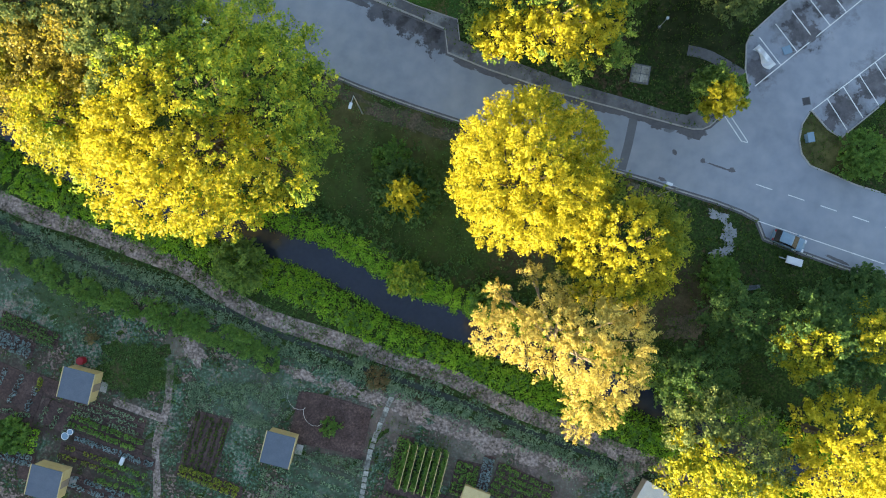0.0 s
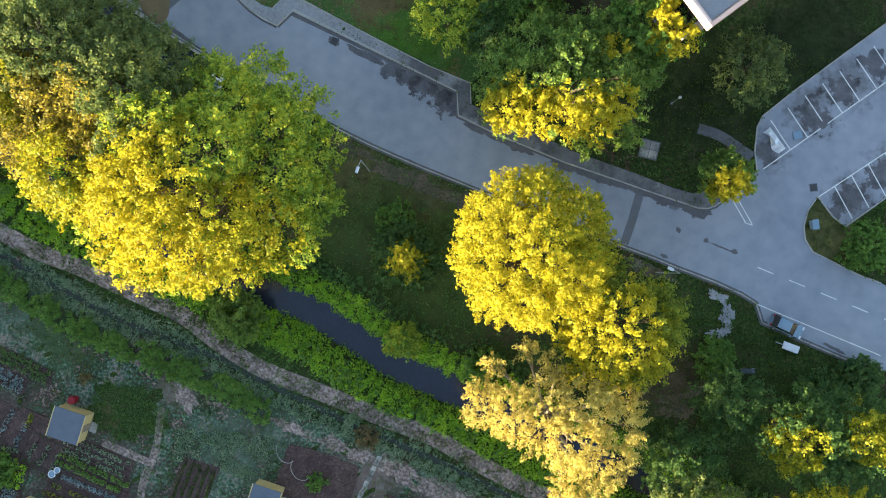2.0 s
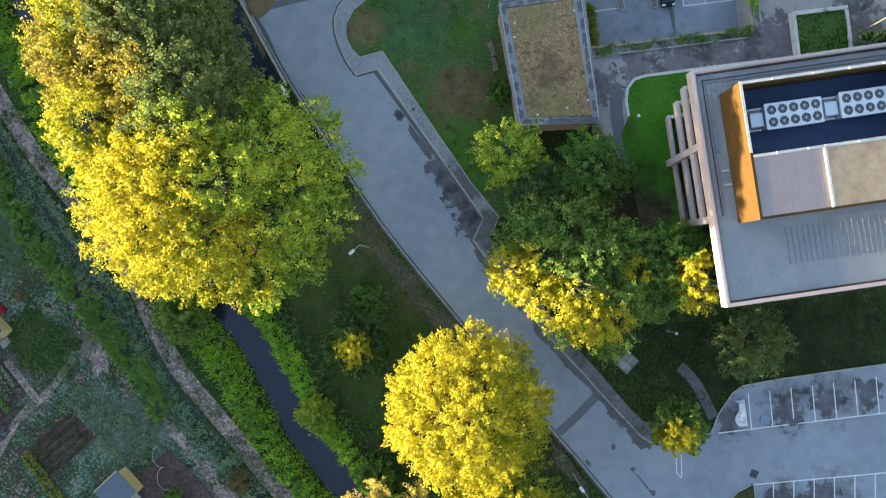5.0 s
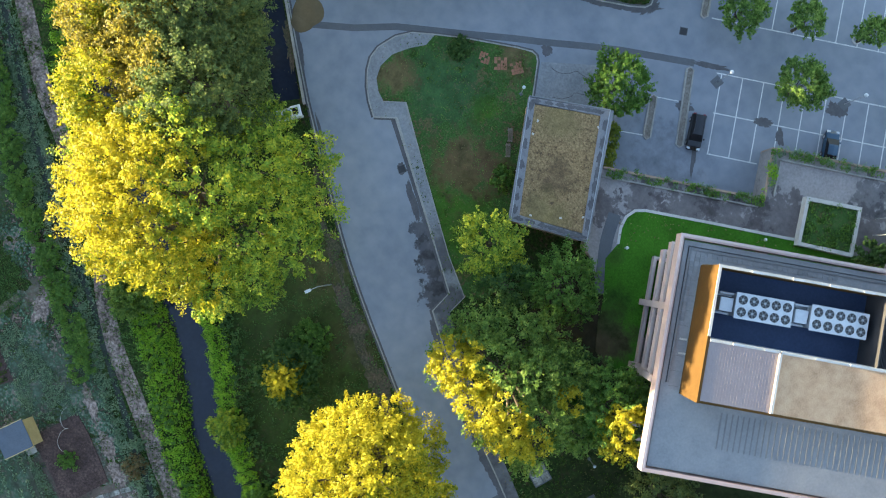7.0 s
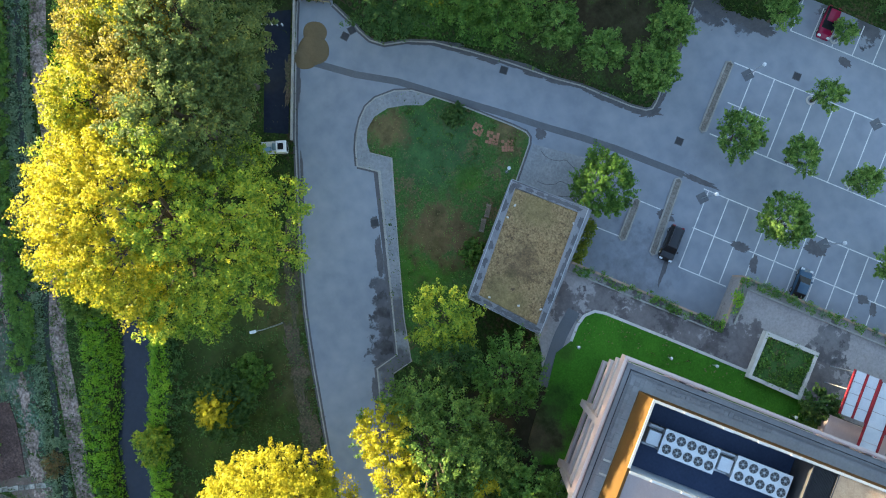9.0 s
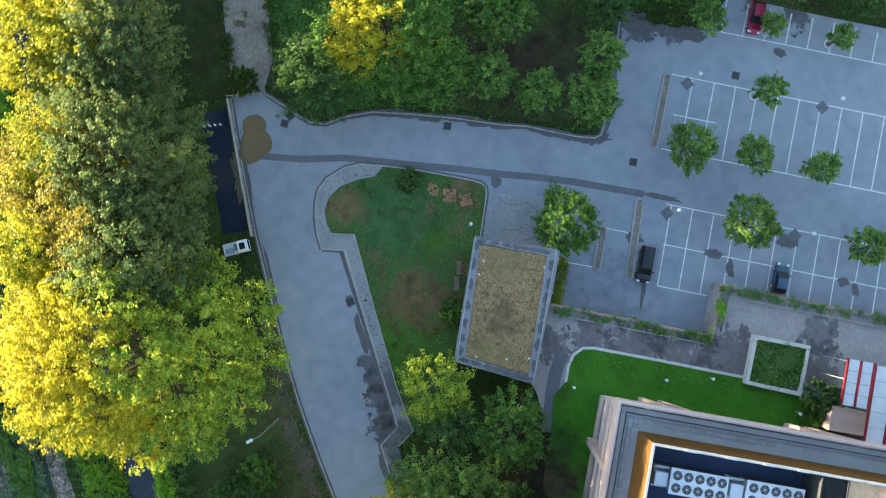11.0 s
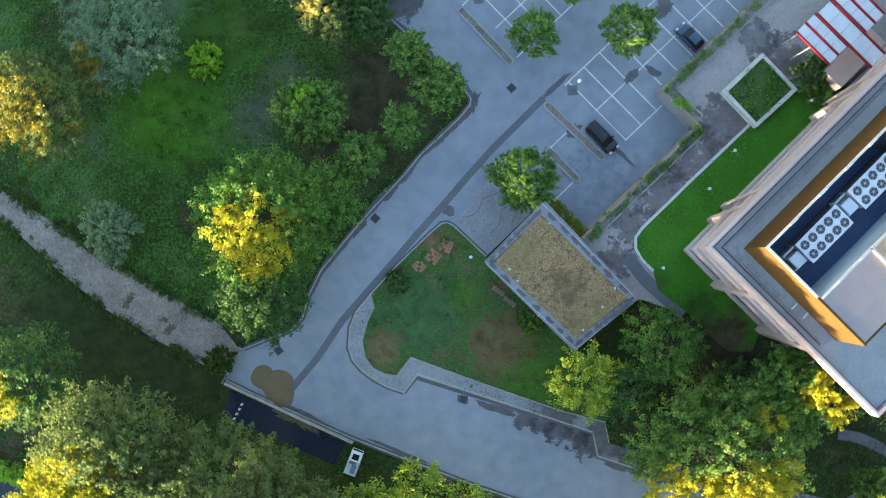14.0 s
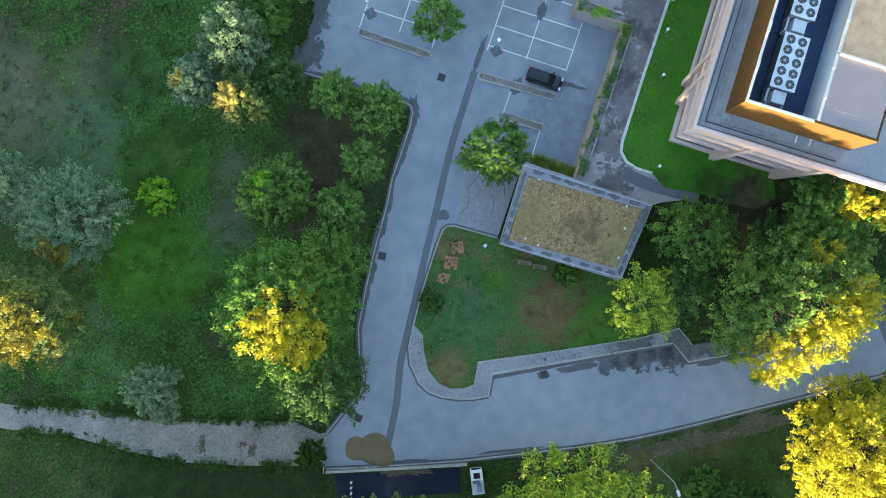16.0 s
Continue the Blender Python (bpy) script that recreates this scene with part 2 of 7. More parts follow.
foliage("leaf_meadow", [(0.032, 0.064, 0.01), (0.052, 0.1, 0.013), (0.09, 0.15, 0.018)])
foliage("leaf_frost", [(0.15, 0.235, 0.115), (0.24, 0.335, 0.175), (0.34, 0.43, 0.255)])
foliage("leaf_bright", [(0.13, 0.3, 0.02), (0.25, 0.48, 0.03), (0.38, 0.58, 0.045)], scale=0.4)
foliage("leaf_silver", [(0.11, 0.19, 0.11), (0.19, 0.29, 0.17), (0.31, 0.4, 0.25)])
foliage("leaf_blue", [(0.13, 0.2, 0.2), (0.2, 0.29, 0.3), (0.3, 0.38, 0.4)])
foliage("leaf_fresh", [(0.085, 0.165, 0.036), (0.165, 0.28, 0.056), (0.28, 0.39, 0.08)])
foliage("leaf_mid", [(0.07, 0.155, 0.034), (0.165, 0.295, 0.062), (0.31, 0.45, 0.11)])
foliage("leaf_dry", [(0.16, 0.12, 0.06), (0.25, 0.19, 0.09), (0.14, 0.14, 0.05)])


def blotch(name, spots, wander=1.6, crisp=0.0):
    """Adds worn, differently grown or shade-darkened spots (x, y, radius, colour, strength) with uneven borders."""
    nt = MATS[name].node_tree
    n, l = nt.nodes, nt.links
    base = n["Principled BSDF"].inputs["Base Color"]
    out = base.links[0].from_socket
    geo = n.new("ShaderNodeNewGeometry")
    flat = n.new("ShaderNodeVectorMath")
    flat.operation = "MULTIPLY"
    flat.inputs[1].default_value = (1, 1, 0)
    l.new(geo.outputs["Position"], flat.inputs[0])
    tex = n.new("ShaderNodeTexNoise")
    tex.inputs["Scale"].default_value = 0.55
    tex.inputs["Detail"].default_value = 7
    tex.inputs["Roughness"].default_value = 0.68
    l.new(geo.outputs["Position"], tex.inputs["Vector"])
    wob = n.new("ShaderNodeMath")
    wob.operation = "MULTIPLY_ADD"
    wob.inputs[1].default_value, wob.inputs[2].default_value = wander * 2, -wander
    l.new(tex.outputs["Fac"], wob.inputs[0])
    for x, y, r, colour, strength in spots:
        d = n.new("ShaderNodeVectorMath")
        d.operation = "DISTANCE"
        d.inputs[1].default_value = (x, y, 0)
        l.new(flat.outputs[0], d.inputs[0])
        rel = n.new("ShaderNodeMath")
        rel.operation = "DIVIDE"
        rel.inputs[1].default_value = r
        l.new(d.outputs["Value"], rel.inputs[0])
        add = n.new("ShaderNodeMath")
        l.new(rel.outputs[0], add.inputs[0])
        l.new(wob.outputs[0], add.inputs[1])
        mr = n.new("ShaderNodeMapRange")
        for i, v in ((1, 0.55 + 0.4 * crisp), (2, 1.15 - 0.1 * crisp), (3, strength), (4, 0.0)):
            mr.inputs[i].default_value = v
        l.new(add.outputs[0], mr.inputs[0])
        mix = n.new("ShaderNodeMix")
        mix.data_type = "RGBA"
        l.new(mr.outputs[0], mix.inputs[0])
        l.new(out, mix.inputs[6])
        tone = n.new("ShaderNodeHueSaturation")
        tone.inputs["Color"].default_value = (*colour, 1)
        val = n.new("ShaderNodeMapRange")
        val.inputs[3].default_value, val.inputs[4].default_value = -0.5, 2.5
        l.new(tex.outputs["Fac"], val.inputs[0])
        l.new(val.outputs[0], tone.inputs["Value"])
        l.new(tone.outputs[0], mix.inputs[7])
        out = mix.outputs[2]
    l.new(out, base)


DRY, RUST, TEAL, LUSH, EARTH = (0.15, 0.11, 0.055), (0.15, 0.09, 0.05), (0.05, 0.115, 0.05), (0.055, 0.135, 0.01), (0.075, 0.052, 0.036)
blotch("sedum_roof", [(-3.2, 50.6, 2.2, (0.1, 0.065, 0.035), 0.6), (-0.5, 46.5, 3.0, (0.19, 0.15, 0.06), 0.6), (-8.0, 55.0, 2.6, (0.19, 0.15, 0.06), 0.5)], 1.4)
blotch("lawn_dull", [(-20.5, 48.2, 5.5, TEAL, 0.6), (-7.1, 38.0, 6.0, LUSH, 0.6), (-11.5, 43.5, 4.2, RUST, 0.75), (-8.0, 46.0, 2.6, RUST, 0.6), (-25.3, 44.0, 2.6, DRY, 0.85), (-17.9, 56.6, 2.6, DRY, 0.7), (-15.0, 50.0, 2.0, LUSH, 0.5)], 1.7)
blotch("meadow", [(-49.7, 92.4, 7.0, (0.075, 0.11, 0.07), 0.45), (-54.1, 102.0, 8.0, (0.1, 0.095, 0.06), 0.75), (-44.0, 99.0, 4.0, (0.085, 0.085, 0.05), 0.6), (-30.1, 71.5, 4.0, EARTH, 0.85), (-39.4, 73.5, 3.6, (0.09, 0.1, 0.07), 0.55), (-49.6, 74.5, 7.5, (0.042, 0.11, 0.008), 0.85), (-42.0, 84.0, 6.0, (0.04, 0.1, 0.01), 0.6), (-22.5, 75.5, 8.0, (0.05, 0.042, 0.026), 0.9), (-28.0, 69.0, 7.0, (0.05, 0.042, 0.026), 0.85), (-35.0, 77.0, 4.0, (0.09, 0.085, 0.06), 0.5), (-40.0, 96.0, 5.0, (0.03, 0.06, 0.02), 0.7)], 0.9)
blotch("garden_weeds", [(-24.6, -13.4, 5.6, (0.08, 0.112, 0.08), 0.5), (-20.0, -12.0, 4.0, (0.075, 0.1, 0.07), 0.45), (-12.5, -18.0, 5.4, (0.1, 0.066, 0.06), 0.9), (-14.5, -24.0, 4.6, (0.06, 0.095, 0.06), 0.6), (-6.1, -15.2, 3.4, (0.15, 0.115, 0.1), 0.8), (-31.5, -6.5, 2.6, (0.15, 0.12, 0.1), 0.7), (-52.0, 1.5, 5.0, (0.07, 0.1, 0.07), 0.5), (-46.0, -1.0, 5.0, (0.045, 0.075, 0.03), 0.8), (-53.0, -14.0, 8.0, (0.065, 0.045, 0.038), 0.85), (-42.0, -19.0, 9.0, (0.065, 0.045, 0.038), 0.8), (4.0, -18.5, 6.0, (0.14, 0.11, 0.095), 0.7), (14.0, -22.0, 5.0, (0.13, 0.1, 0.09), 0.7)], 1.6)
WET, DAMP = (0.07, 0.066, 0.072), (0.1, 0.096, 0.103)
blotch("asphalt", [(-0.9, 31.0, 1.9, WET, 0.85), (-2.6, 32.2, 1.7, WET, 0.85), (-4.4, 33.0, 1.8, WET, 0.85), (-6.2, 33.8, 1.6, WET, 0.85), (-8.4, 34.8, 1.4, WET, 0.8), (-10.6, 35.8, 0.9, WET, 0.7), (30.0, 19.9, 0.9, DAMP, 0.8), (27.5, 20.5, 0.8, DAMP, 0.7), (-19.9, 86.4, 2.0, WET, 0.8), (-16.9, 89.6, 1.8, WET, 0.7), (-8.6, 102.6, 1.6, WET, 0.8), (-12.5, 99.6, 1.4, DAMP, 0.7)], 1.8, 0.8)
blotch("asphalt", [(44.0, 32.8, 2.0, WET, 0.85), (47.0, 20.9, 1.2, WET, 0.9), (48.8, 22.8, 1.9, WET, 0.9), (52.6, 26.0, 2.0, WET, 0.85), (47.0, 36.2, 1.8, WET, 0.8), (50.6, 39.6, 1.8, WET, 0.8), (37.9, 27.6, 1.5, WET, 0.85)], 2.0, 0.8)
blotch("concrete_apron", [(-4.5, 35.2, 3.2, WET, 0.75), (1.5, 31.5, 3.0, WET, 0.75), (7.0, 28.0, 5.2, DAMP, 0.75), (14.0, 25.4, 5.2, DAMP, 0.75), (21.0, 23.2, 5.2, DAMP, 0.75), (28.5, 21.4, 5.6, DAMP, 0.75), (34.5, 24.0, 3.6, WET, 0.85)], 0.8, 0.3)
blotch("asphalt", [(43.0, 33.4, 3.6, DAMP, 0.6), (49.0, 22.8, 3.4, DAMP, 0.6), (54.0, 27.0, 3.4, DAMP, 0.6), (37.9, 28.2, 2.8, DAMP, 0.75), (47.6, 37.4, 3.6, DAMP, 0.6), (3.5, 63.5, 5.0, (0.17, 0.18, 0.205), 0.5)], 1.2)
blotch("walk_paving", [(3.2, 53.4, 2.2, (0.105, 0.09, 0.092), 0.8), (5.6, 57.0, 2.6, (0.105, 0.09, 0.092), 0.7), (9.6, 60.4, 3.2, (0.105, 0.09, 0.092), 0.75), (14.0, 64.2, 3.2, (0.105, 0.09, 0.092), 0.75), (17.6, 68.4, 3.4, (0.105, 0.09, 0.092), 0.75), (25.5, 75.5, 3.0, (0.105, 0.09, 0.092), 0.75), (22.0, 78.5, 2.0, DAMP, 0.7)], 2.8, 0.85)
# brown earth and darker green at the south end, tree shade painted in
blotch("lawn_green", [(15.0, 42.6, 4.4, EARTH, 0.9), (13.0, 46.0, 3.0, (0.03, 0.06, 0.015), 0.6), (8.4, 50.3, 1.6, (0.04, 0.08, 0.015), 0.6)], 1.2)
# the darkest spots put shade under trees and by the block into the grass
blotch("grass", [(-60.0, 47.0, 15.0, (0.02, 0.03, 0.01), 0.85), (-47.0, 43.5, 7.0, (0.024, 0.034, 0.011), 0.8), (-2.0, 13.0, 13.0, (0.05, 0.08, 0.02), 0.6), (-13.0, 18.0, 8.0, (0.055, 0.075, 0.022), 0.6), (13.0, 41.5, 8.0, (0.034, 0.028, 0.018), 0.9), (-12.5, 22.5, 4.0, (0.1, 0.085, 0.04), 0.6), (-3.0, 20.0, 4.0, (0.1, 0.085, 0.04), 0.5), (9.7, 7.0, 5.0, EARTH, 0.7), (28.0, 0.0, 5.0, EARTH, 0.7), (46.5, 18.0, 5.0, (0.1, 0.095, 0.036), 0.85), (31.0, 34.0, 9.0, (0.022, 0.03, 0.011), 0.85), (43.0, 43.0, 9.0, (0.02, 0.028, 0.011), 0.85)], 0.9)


# ---------------------------------------------------------------- builders
def mesh_object(name, bm, material, parent=None, label=""):
    me = bpy.data.meshes.new(name)
    bmesh.ops.recalc_face_normals(bm, faces=bm.faces)
    bm.to_mesh(me)
    bm.free()
    me.materials.append(MATS[material])
    ob = new(name, me)
    if parent:
        ob.parent = parent
    if label:
        ob["label"] = label
    return ob


def part(name, bm, material, parent, label=""):
    return mesh_object(name, bm, material, parent, label)


def thing(name, at, label, category, group="", turn=0.0, kind=""):
    e = new(name)
    e.empty_display_size = 0.3
    e.matrix_world = pose(*at, 0, 0, turn)
    return tagged(e, label, category, group, kind)


def box(bm, x0, x1, y0, y1, z0, z1, bevel=0.0):
    vs = [bm.verts.new(c) for c in ((x0, y0, z0), (x1, y0, z0), (x1, y1, z0), (x0, y1, z0), (x0, y0, z1), (x1, y0, z1), (x1, y1, z1), (x0, y1, z1))]
    fs = [bm.faces.new([vs[i] for i in q]) for q in ((0, 3, 2, 1), (4, 5, 6, 7), (0, 1, 5, 4), (1, 2, 6, 5), (2, 3, 7, 6), (3, 0, 4, 7))]
    if bevel:
        edges = list({e for f in fs for e in f.edges})
        bmesh.ops.bevel(bm, geom=edges, offset=bevel, segments=2, affect="EDGES", profile=0.5)
    return bm


def boxes(*specs, bevel=0.0):
    bm = bmesh.new()
    for s in specs:
        box(bm, *s, bevel=bevel)
    return bm


def prism(bm, poly, z0, z1):
    """A slab over a plan outline (may be concave)."""
    tris = mathutils_tess([[Vector((x, y, 0)) for x, y in poly]])
    lo = [bm.verts.new((x, y, z0)) for x, y in poly]
    hi = [bm.verts.new((x, y, z1)) for x, y in poly]
    k = len(poly)
    for i in range(k):
        bm.faces.new((lo[i], lo[(i + 1) % k], hi[(i + 1) % k], hi[i]))
    for a, b, c in tris:
        bm.faces.new((hi[a], hi[b], hi[c]))
        bm.faces.new((lo[c], lo[b], lo[a]))
    return bm


def smooth_line(pts, step=0.5):
    """Catmull-Rom through pts."""
    p = [Vector(q) for q in pts]
    p = [p[0] * 2 - p[1]] + p + [p[-1] * 2 - p[-2]]
    out = []
    for i in range(1, len(p) - 2):
        a, b, c, d = p[i - 1:i + 3]
        k = max(2, int((c - b).length / step))
        for j in range(k):
            t = j / k
            out.append(0.5 * ((2 * b) + (c - a) * t + (2 * a - 5 * b + 4 * c - d) * t * t + (3 * b - a - 3 * c + d) * t ** 3))
    out.append(p[-2].copy())
    return out


def ribbon(bm, pts, width, z0, z1, shift=0.0, closed=False):
    """A bar of the given width along a plan line."""
    p = [Vector((q[0], q[1])) for q in pts]
    k = len(p)
    rows = []
    for i in range(k):
        a = p[(i - 1) % k] if closed or i else p[i]
        b = p[(i + 1) % k] if closed or i < k - 1 else p[i]
        d = (b - a).normalized()
        nrm = Vector((-d.y, d.x))
        if (closed or 0 < i < k - 1):
            d1, d2 = (p[i] - p[(i - 1) % k]).normalized(), (p[(i + 1) % k] - p[i]).normalized()
            cosine = max(0.35, nrm.dot(Vector((-d1.y, d1.x))))
            nrm = nrm / cosine
        l, r = p[i] + nrm * (shift + width / 2), p[i] + nrm * (shift - width / 2)
        rows.append([bm.verts.new((*l, z0)), bm.verts.new((*l, z1)), bm.verts.new((*r, z1)), bm.verts.new((*r, z0))])
    for i in range(k if closed else k - 1):
        a, b = rows[i], rows[(i + 1) % k]
        for j in range(4):
            bm.faces.new((a[j], a[(j + 1) % 4], b[(j + 1) % 4], b[j]))
    if not closed:
        bm.faces.new(rows[0])
        bm.faces.new(rows[-1][::-1])
    return bm


def tube(bm, pts, radii, seg=7):
    rings = []
    for i, q in enumerate(pts):
        q = Vector(q)
        d = (Vector(pts[min(i + 1, len(pts) - 1)]) - Vector(pts[max(i - 1, 0)])).normalized()
        u = d.cross(Vector((0.3, 0.9, 0.31))).normalized()
        v = d.cross(u)
        rings.append([bm.verts.new(q + (u * math.cos(a) + v * math.sin(a)) * radii[i]) for a in [2 * math.pi * j / seg for j in range(seg)]])
    for a, b in zip(rings, rings[1:]):
        for j in range(seg):
            bm.faces.new((a[j], a[(j + 1) % seg], b[(j + 1) % seg], b[j]))
    bm.faces.new(rings[0][::-1])
    bm.faces.new(rings[-1])
    return bm


def cylinder(bm, x, y, z0, z1, r0, r1=None, seg=16):
    return tube(bm, [(x, y, z0), (x, y, z1)], [r0, r0 if r1 is None else r1], seg)


def blob_outline(x, y, rx, ry, turn=0.0, seed=0, rough=0.35, k=36):
    out = []
    c, s = math.cos(radians(turn)), math.sin(radians(turn))
    for i in range(k):
        a = 2 * math.pi * i / k
        w = 1 + rough * noise.noise((math.cos(a) * 1.3 + seed * 3.1, math.sin(a) * 1.3, seed)) + rough * 0.7 * noise.noise((math.cos(a) * 4 + seed, math.sin(a) * 4, seed + 5)) + rough * 0.5 * noise.noise((math.cos(a) * 11 + seed, math.sin(a) * 11, seed + 9))
        px, py = rx * w * math.cos(a), ry * w * math.sin(a)
        out.append((x + c * px - s * py, y + s * px + c * py))
    return out


def leaf_mesh(name, centres, normals, sizes, material, parent=None, rng=None, slim=0.62):
    """One mesh of many small pointed leaves."""
    rng = rng or np.random.default_rng(1)
    k = len(centres)
    normals = normals / np.maximum(1e-6, np.linalg.norm(normals, axis=1))[:, None]
    r = rng.normal(size=(k, 3))
    t = np.cross(normals, r)
    t /= np.maximum(1e-6, np.linalg.norm(t, axis=1))[:, None]
    b = np.cross(normals, t)
    s = sizes[:, None]
    lift = normals * s * 0.18
    v = np.stack([centres + t * s, centres + b * s * slim + lift, centres - t * s * 0.9, centres - b * s * slim + lift], axis=1).reshape(-1, 3)
    me = bpy.data.meshes.new(name)
    me.vertices.add(4 * k)
    me.vertices.foreach_set("co", v.astype(np.float32).ravel())
    me.loops.add(4 * k)
    me.loops.foreach_set("vertex_index", np.arange(4 * k, dtype=np.int32))
    me.polygons.add(k)
    me.polygons.foreach_set("loop_start", np.arange(0, 4 * k, 4, dtype=np.int32))
    me.update(calc_edges=True)
    me.materials.append(MATS[material])
    ob = new(name, me)
    if parent:
        ob.parent = parent
    return ob


def sphere_dirs(k, rng):
    d = rng.normal(size=(k, 3))
    return d / np.linalg.norm(d, axis=1)[:, None]


def crown_points(lobes, clump, leaves, rng, low=-0.4, inside=0.82, gap=0.0, ragged=0.16):
    """Leaf places and normals over a heap of ragged boughs (x, y, z, r)."""
    lob = np.array(lobes)
    cs, ns = [], []
    for i, (x, y, z, r) in enumerate(lob):
        k = max(6, int(4 * math.pi * r * r / (clump * clump * 1.5)))
        d = sphere_dirs(k, rng)
        d = d[d[:, 2] > low]
        swell = np.array([noise.noise((v[0] * 2.2 + i * 7, v[1] * 2.2, v[2] * 2.2)) + 0.6 * noise.noise((v[0] * 5 + i * 3, v[1] * 5, v[2] * 5)) for v in d])
        rad = r * (1 + ragged * (0.6 * rng.normal(size=len(d)) + 1.3 * swell)) * np.where(rng.random(len(d)) < 0.2, rng.uniform(0.55, 0.9, len(d)), 1.0)
        c = np.array((x, y, z)) + d * rad[:, None] * np.array((1, 1, 0.85))
        keep = np.ones(len(c), bool)
        for j, o in enumerate(lob):
            if j != i:
                keep &= np.linalg.norm((c - o[:3]) / np.array((1, 1, 0.85)), axis=1) > o[3] * inside
        if gap:
            keep &= rng.random(len(c)) > gap
        cs.append(c[keep])
        ns.append(d[keep])
    c, n = np.concatenate(cs), np.concatenate(ns)
    rc = clump * rng.uniform(0.5, 1.3, len(c))
    c2, n2 = np.repeat(c, leaves, axis=0), np.repeat(n, leaves, axis=0)
    d = sphere_dirs(len(c2), rng)
    along = rng.uniform(-0.9, 1.1, len(c2))
    rr = np.repeat(rc, leaves)
    # each clump is a short spray that points outwards and up
    axis = n2 + np.array((0, 0, 0.25))
    p = c2 + axis * (along * rr)[:, None] + d * (rr * rng.uniform(0.2, 0.75, len(c2)) * (1.1 - 0.45 * along))[:, None] * np.array((1, 1, 0.8))
    nn = d * 0.7 + n2 * 0.5 + rng.normal(size=d.shape) * 0.6 + np.array((0, 0, 0.35))
    return p, nn


def tree(x, y, r, top, material, label, seed, ground=0.0, base=None, clump=0.78, leaves=50, leaf=0.155, accents=(), lobes=None, shape=None, name="tree", category="tree", gap=0.0, bark="bark", stretch=(1, 1), group="", turn=0.0):
    """Tapered trunk with limbs to each bough and a crown of many small leaves."""
    rng = np.random.default_rng(seed)
    e = thing(name, (x, y, ground), label, category, group)
    h = top - ground
    base = h * 0.3 if base is None else base
    k = lobes or max(4, int(4 + r * 0.75))
    lr = min(r * 0.56, (h - base) * 0.5)
    lob = [(0, 0, h - lr * 0.85, lr)]
    a0 = rng.uniform(0, 6.28)
    ca, sa = math.cos(radians(turn)), math.sin(radians(turn))
    for i in range(k - 1):
        a = a0 + i * 2.39996
        q = lr * rng.uniform(0.72, 1.12)
        d = max(0.1, (r - q)) * math.sqrt((i + 0.8) / (k - 1)) * rng.uniform(0.92, 1.08)
        z = base + q * 0.6 + (h - base - q * 1.45) * (1 - (d / r) ** 1.5) * rng.uniform(0.85, 1.05)
        px, py = d * math.cos(a) * stretch[0], d * math.sin(a) * stretch[1]
        lob.append((ca * px - sa * py, sa * px + ca * py, z, q))
    if shape:
        lob = [tuple(s) for s in shape]
    bm = bmesh.new()
    tr = 0.03 * h + 0.012 * r
    fork = base * 0.8 + 0.3
    tube(bm, [(0, 0, -0.3), (0.02 * r, 0, fork * 0.5), (0, 0.02 * r, fork), (0, 0, h - lr)], [tr * 1.25, tr, tr * 0.85, tr * 0.25], 9)
    for bx, by, bz, q in lob[1:]:
        mid = Vector((bx * 0.45, by * 0.45, fork + (bz - fork) * 0.6))
        tube(bm, [(0, 0, fork * 0.9), mid, (bx * 0.9, by * 0.9, bz + q * 0.2)], [tr * 0.5, tr * 0.3, tr * 0.1], 6)
        for j in range(3):
            d = sphere_dirs(1, rng)[0]
            d[2] = abs(d[2])
            tube(bm, [(bx * 0.7, by * 0.7, bz * 0.9 + fork * 0.1), (bx + d[0] * q * 0.75, by + d[1] * q * 0.75, bz + d[2] * q * 0.7)], [tr * 0.16, tr * 0.04], 5)
    part("trunk", bm, bark, e)
    p, nn = crown_points(lob, clump, leaves, rng, gap=gap)
    sz = leaf * rng.uniform(0.65, 1.25, len(p))
    rest = np.ones(len(p), bool)
    # accents recolour parts of a crown; several put sunlight into the leaf colour
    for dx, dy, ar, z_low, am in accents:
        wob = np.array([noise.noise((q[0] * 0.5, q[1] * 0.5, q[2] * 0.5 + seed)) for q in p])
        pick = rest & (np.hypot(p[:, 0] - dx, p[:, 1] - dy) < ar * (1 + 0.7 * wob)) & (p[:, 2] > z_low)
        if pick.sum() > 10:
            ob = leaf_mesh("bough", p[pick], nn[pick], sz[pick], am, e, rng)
            ob["label"], ob["kind"] = "bough coloured apart, on some trees gold as if sunlit", "stuff"
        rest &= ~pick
    leaf_mesh("crown", p[rest], nn[rest], sz[rest], material, e, rng)["kind"] = "stuff"
    return e


def around(x, y, ground, boughs):
    """Boughs given by their places in the plan, as a tree at (x, y) takes them."""
    return [(bx - x, by - y, bz - ground, br) for bx, by, bz, br in boughs]


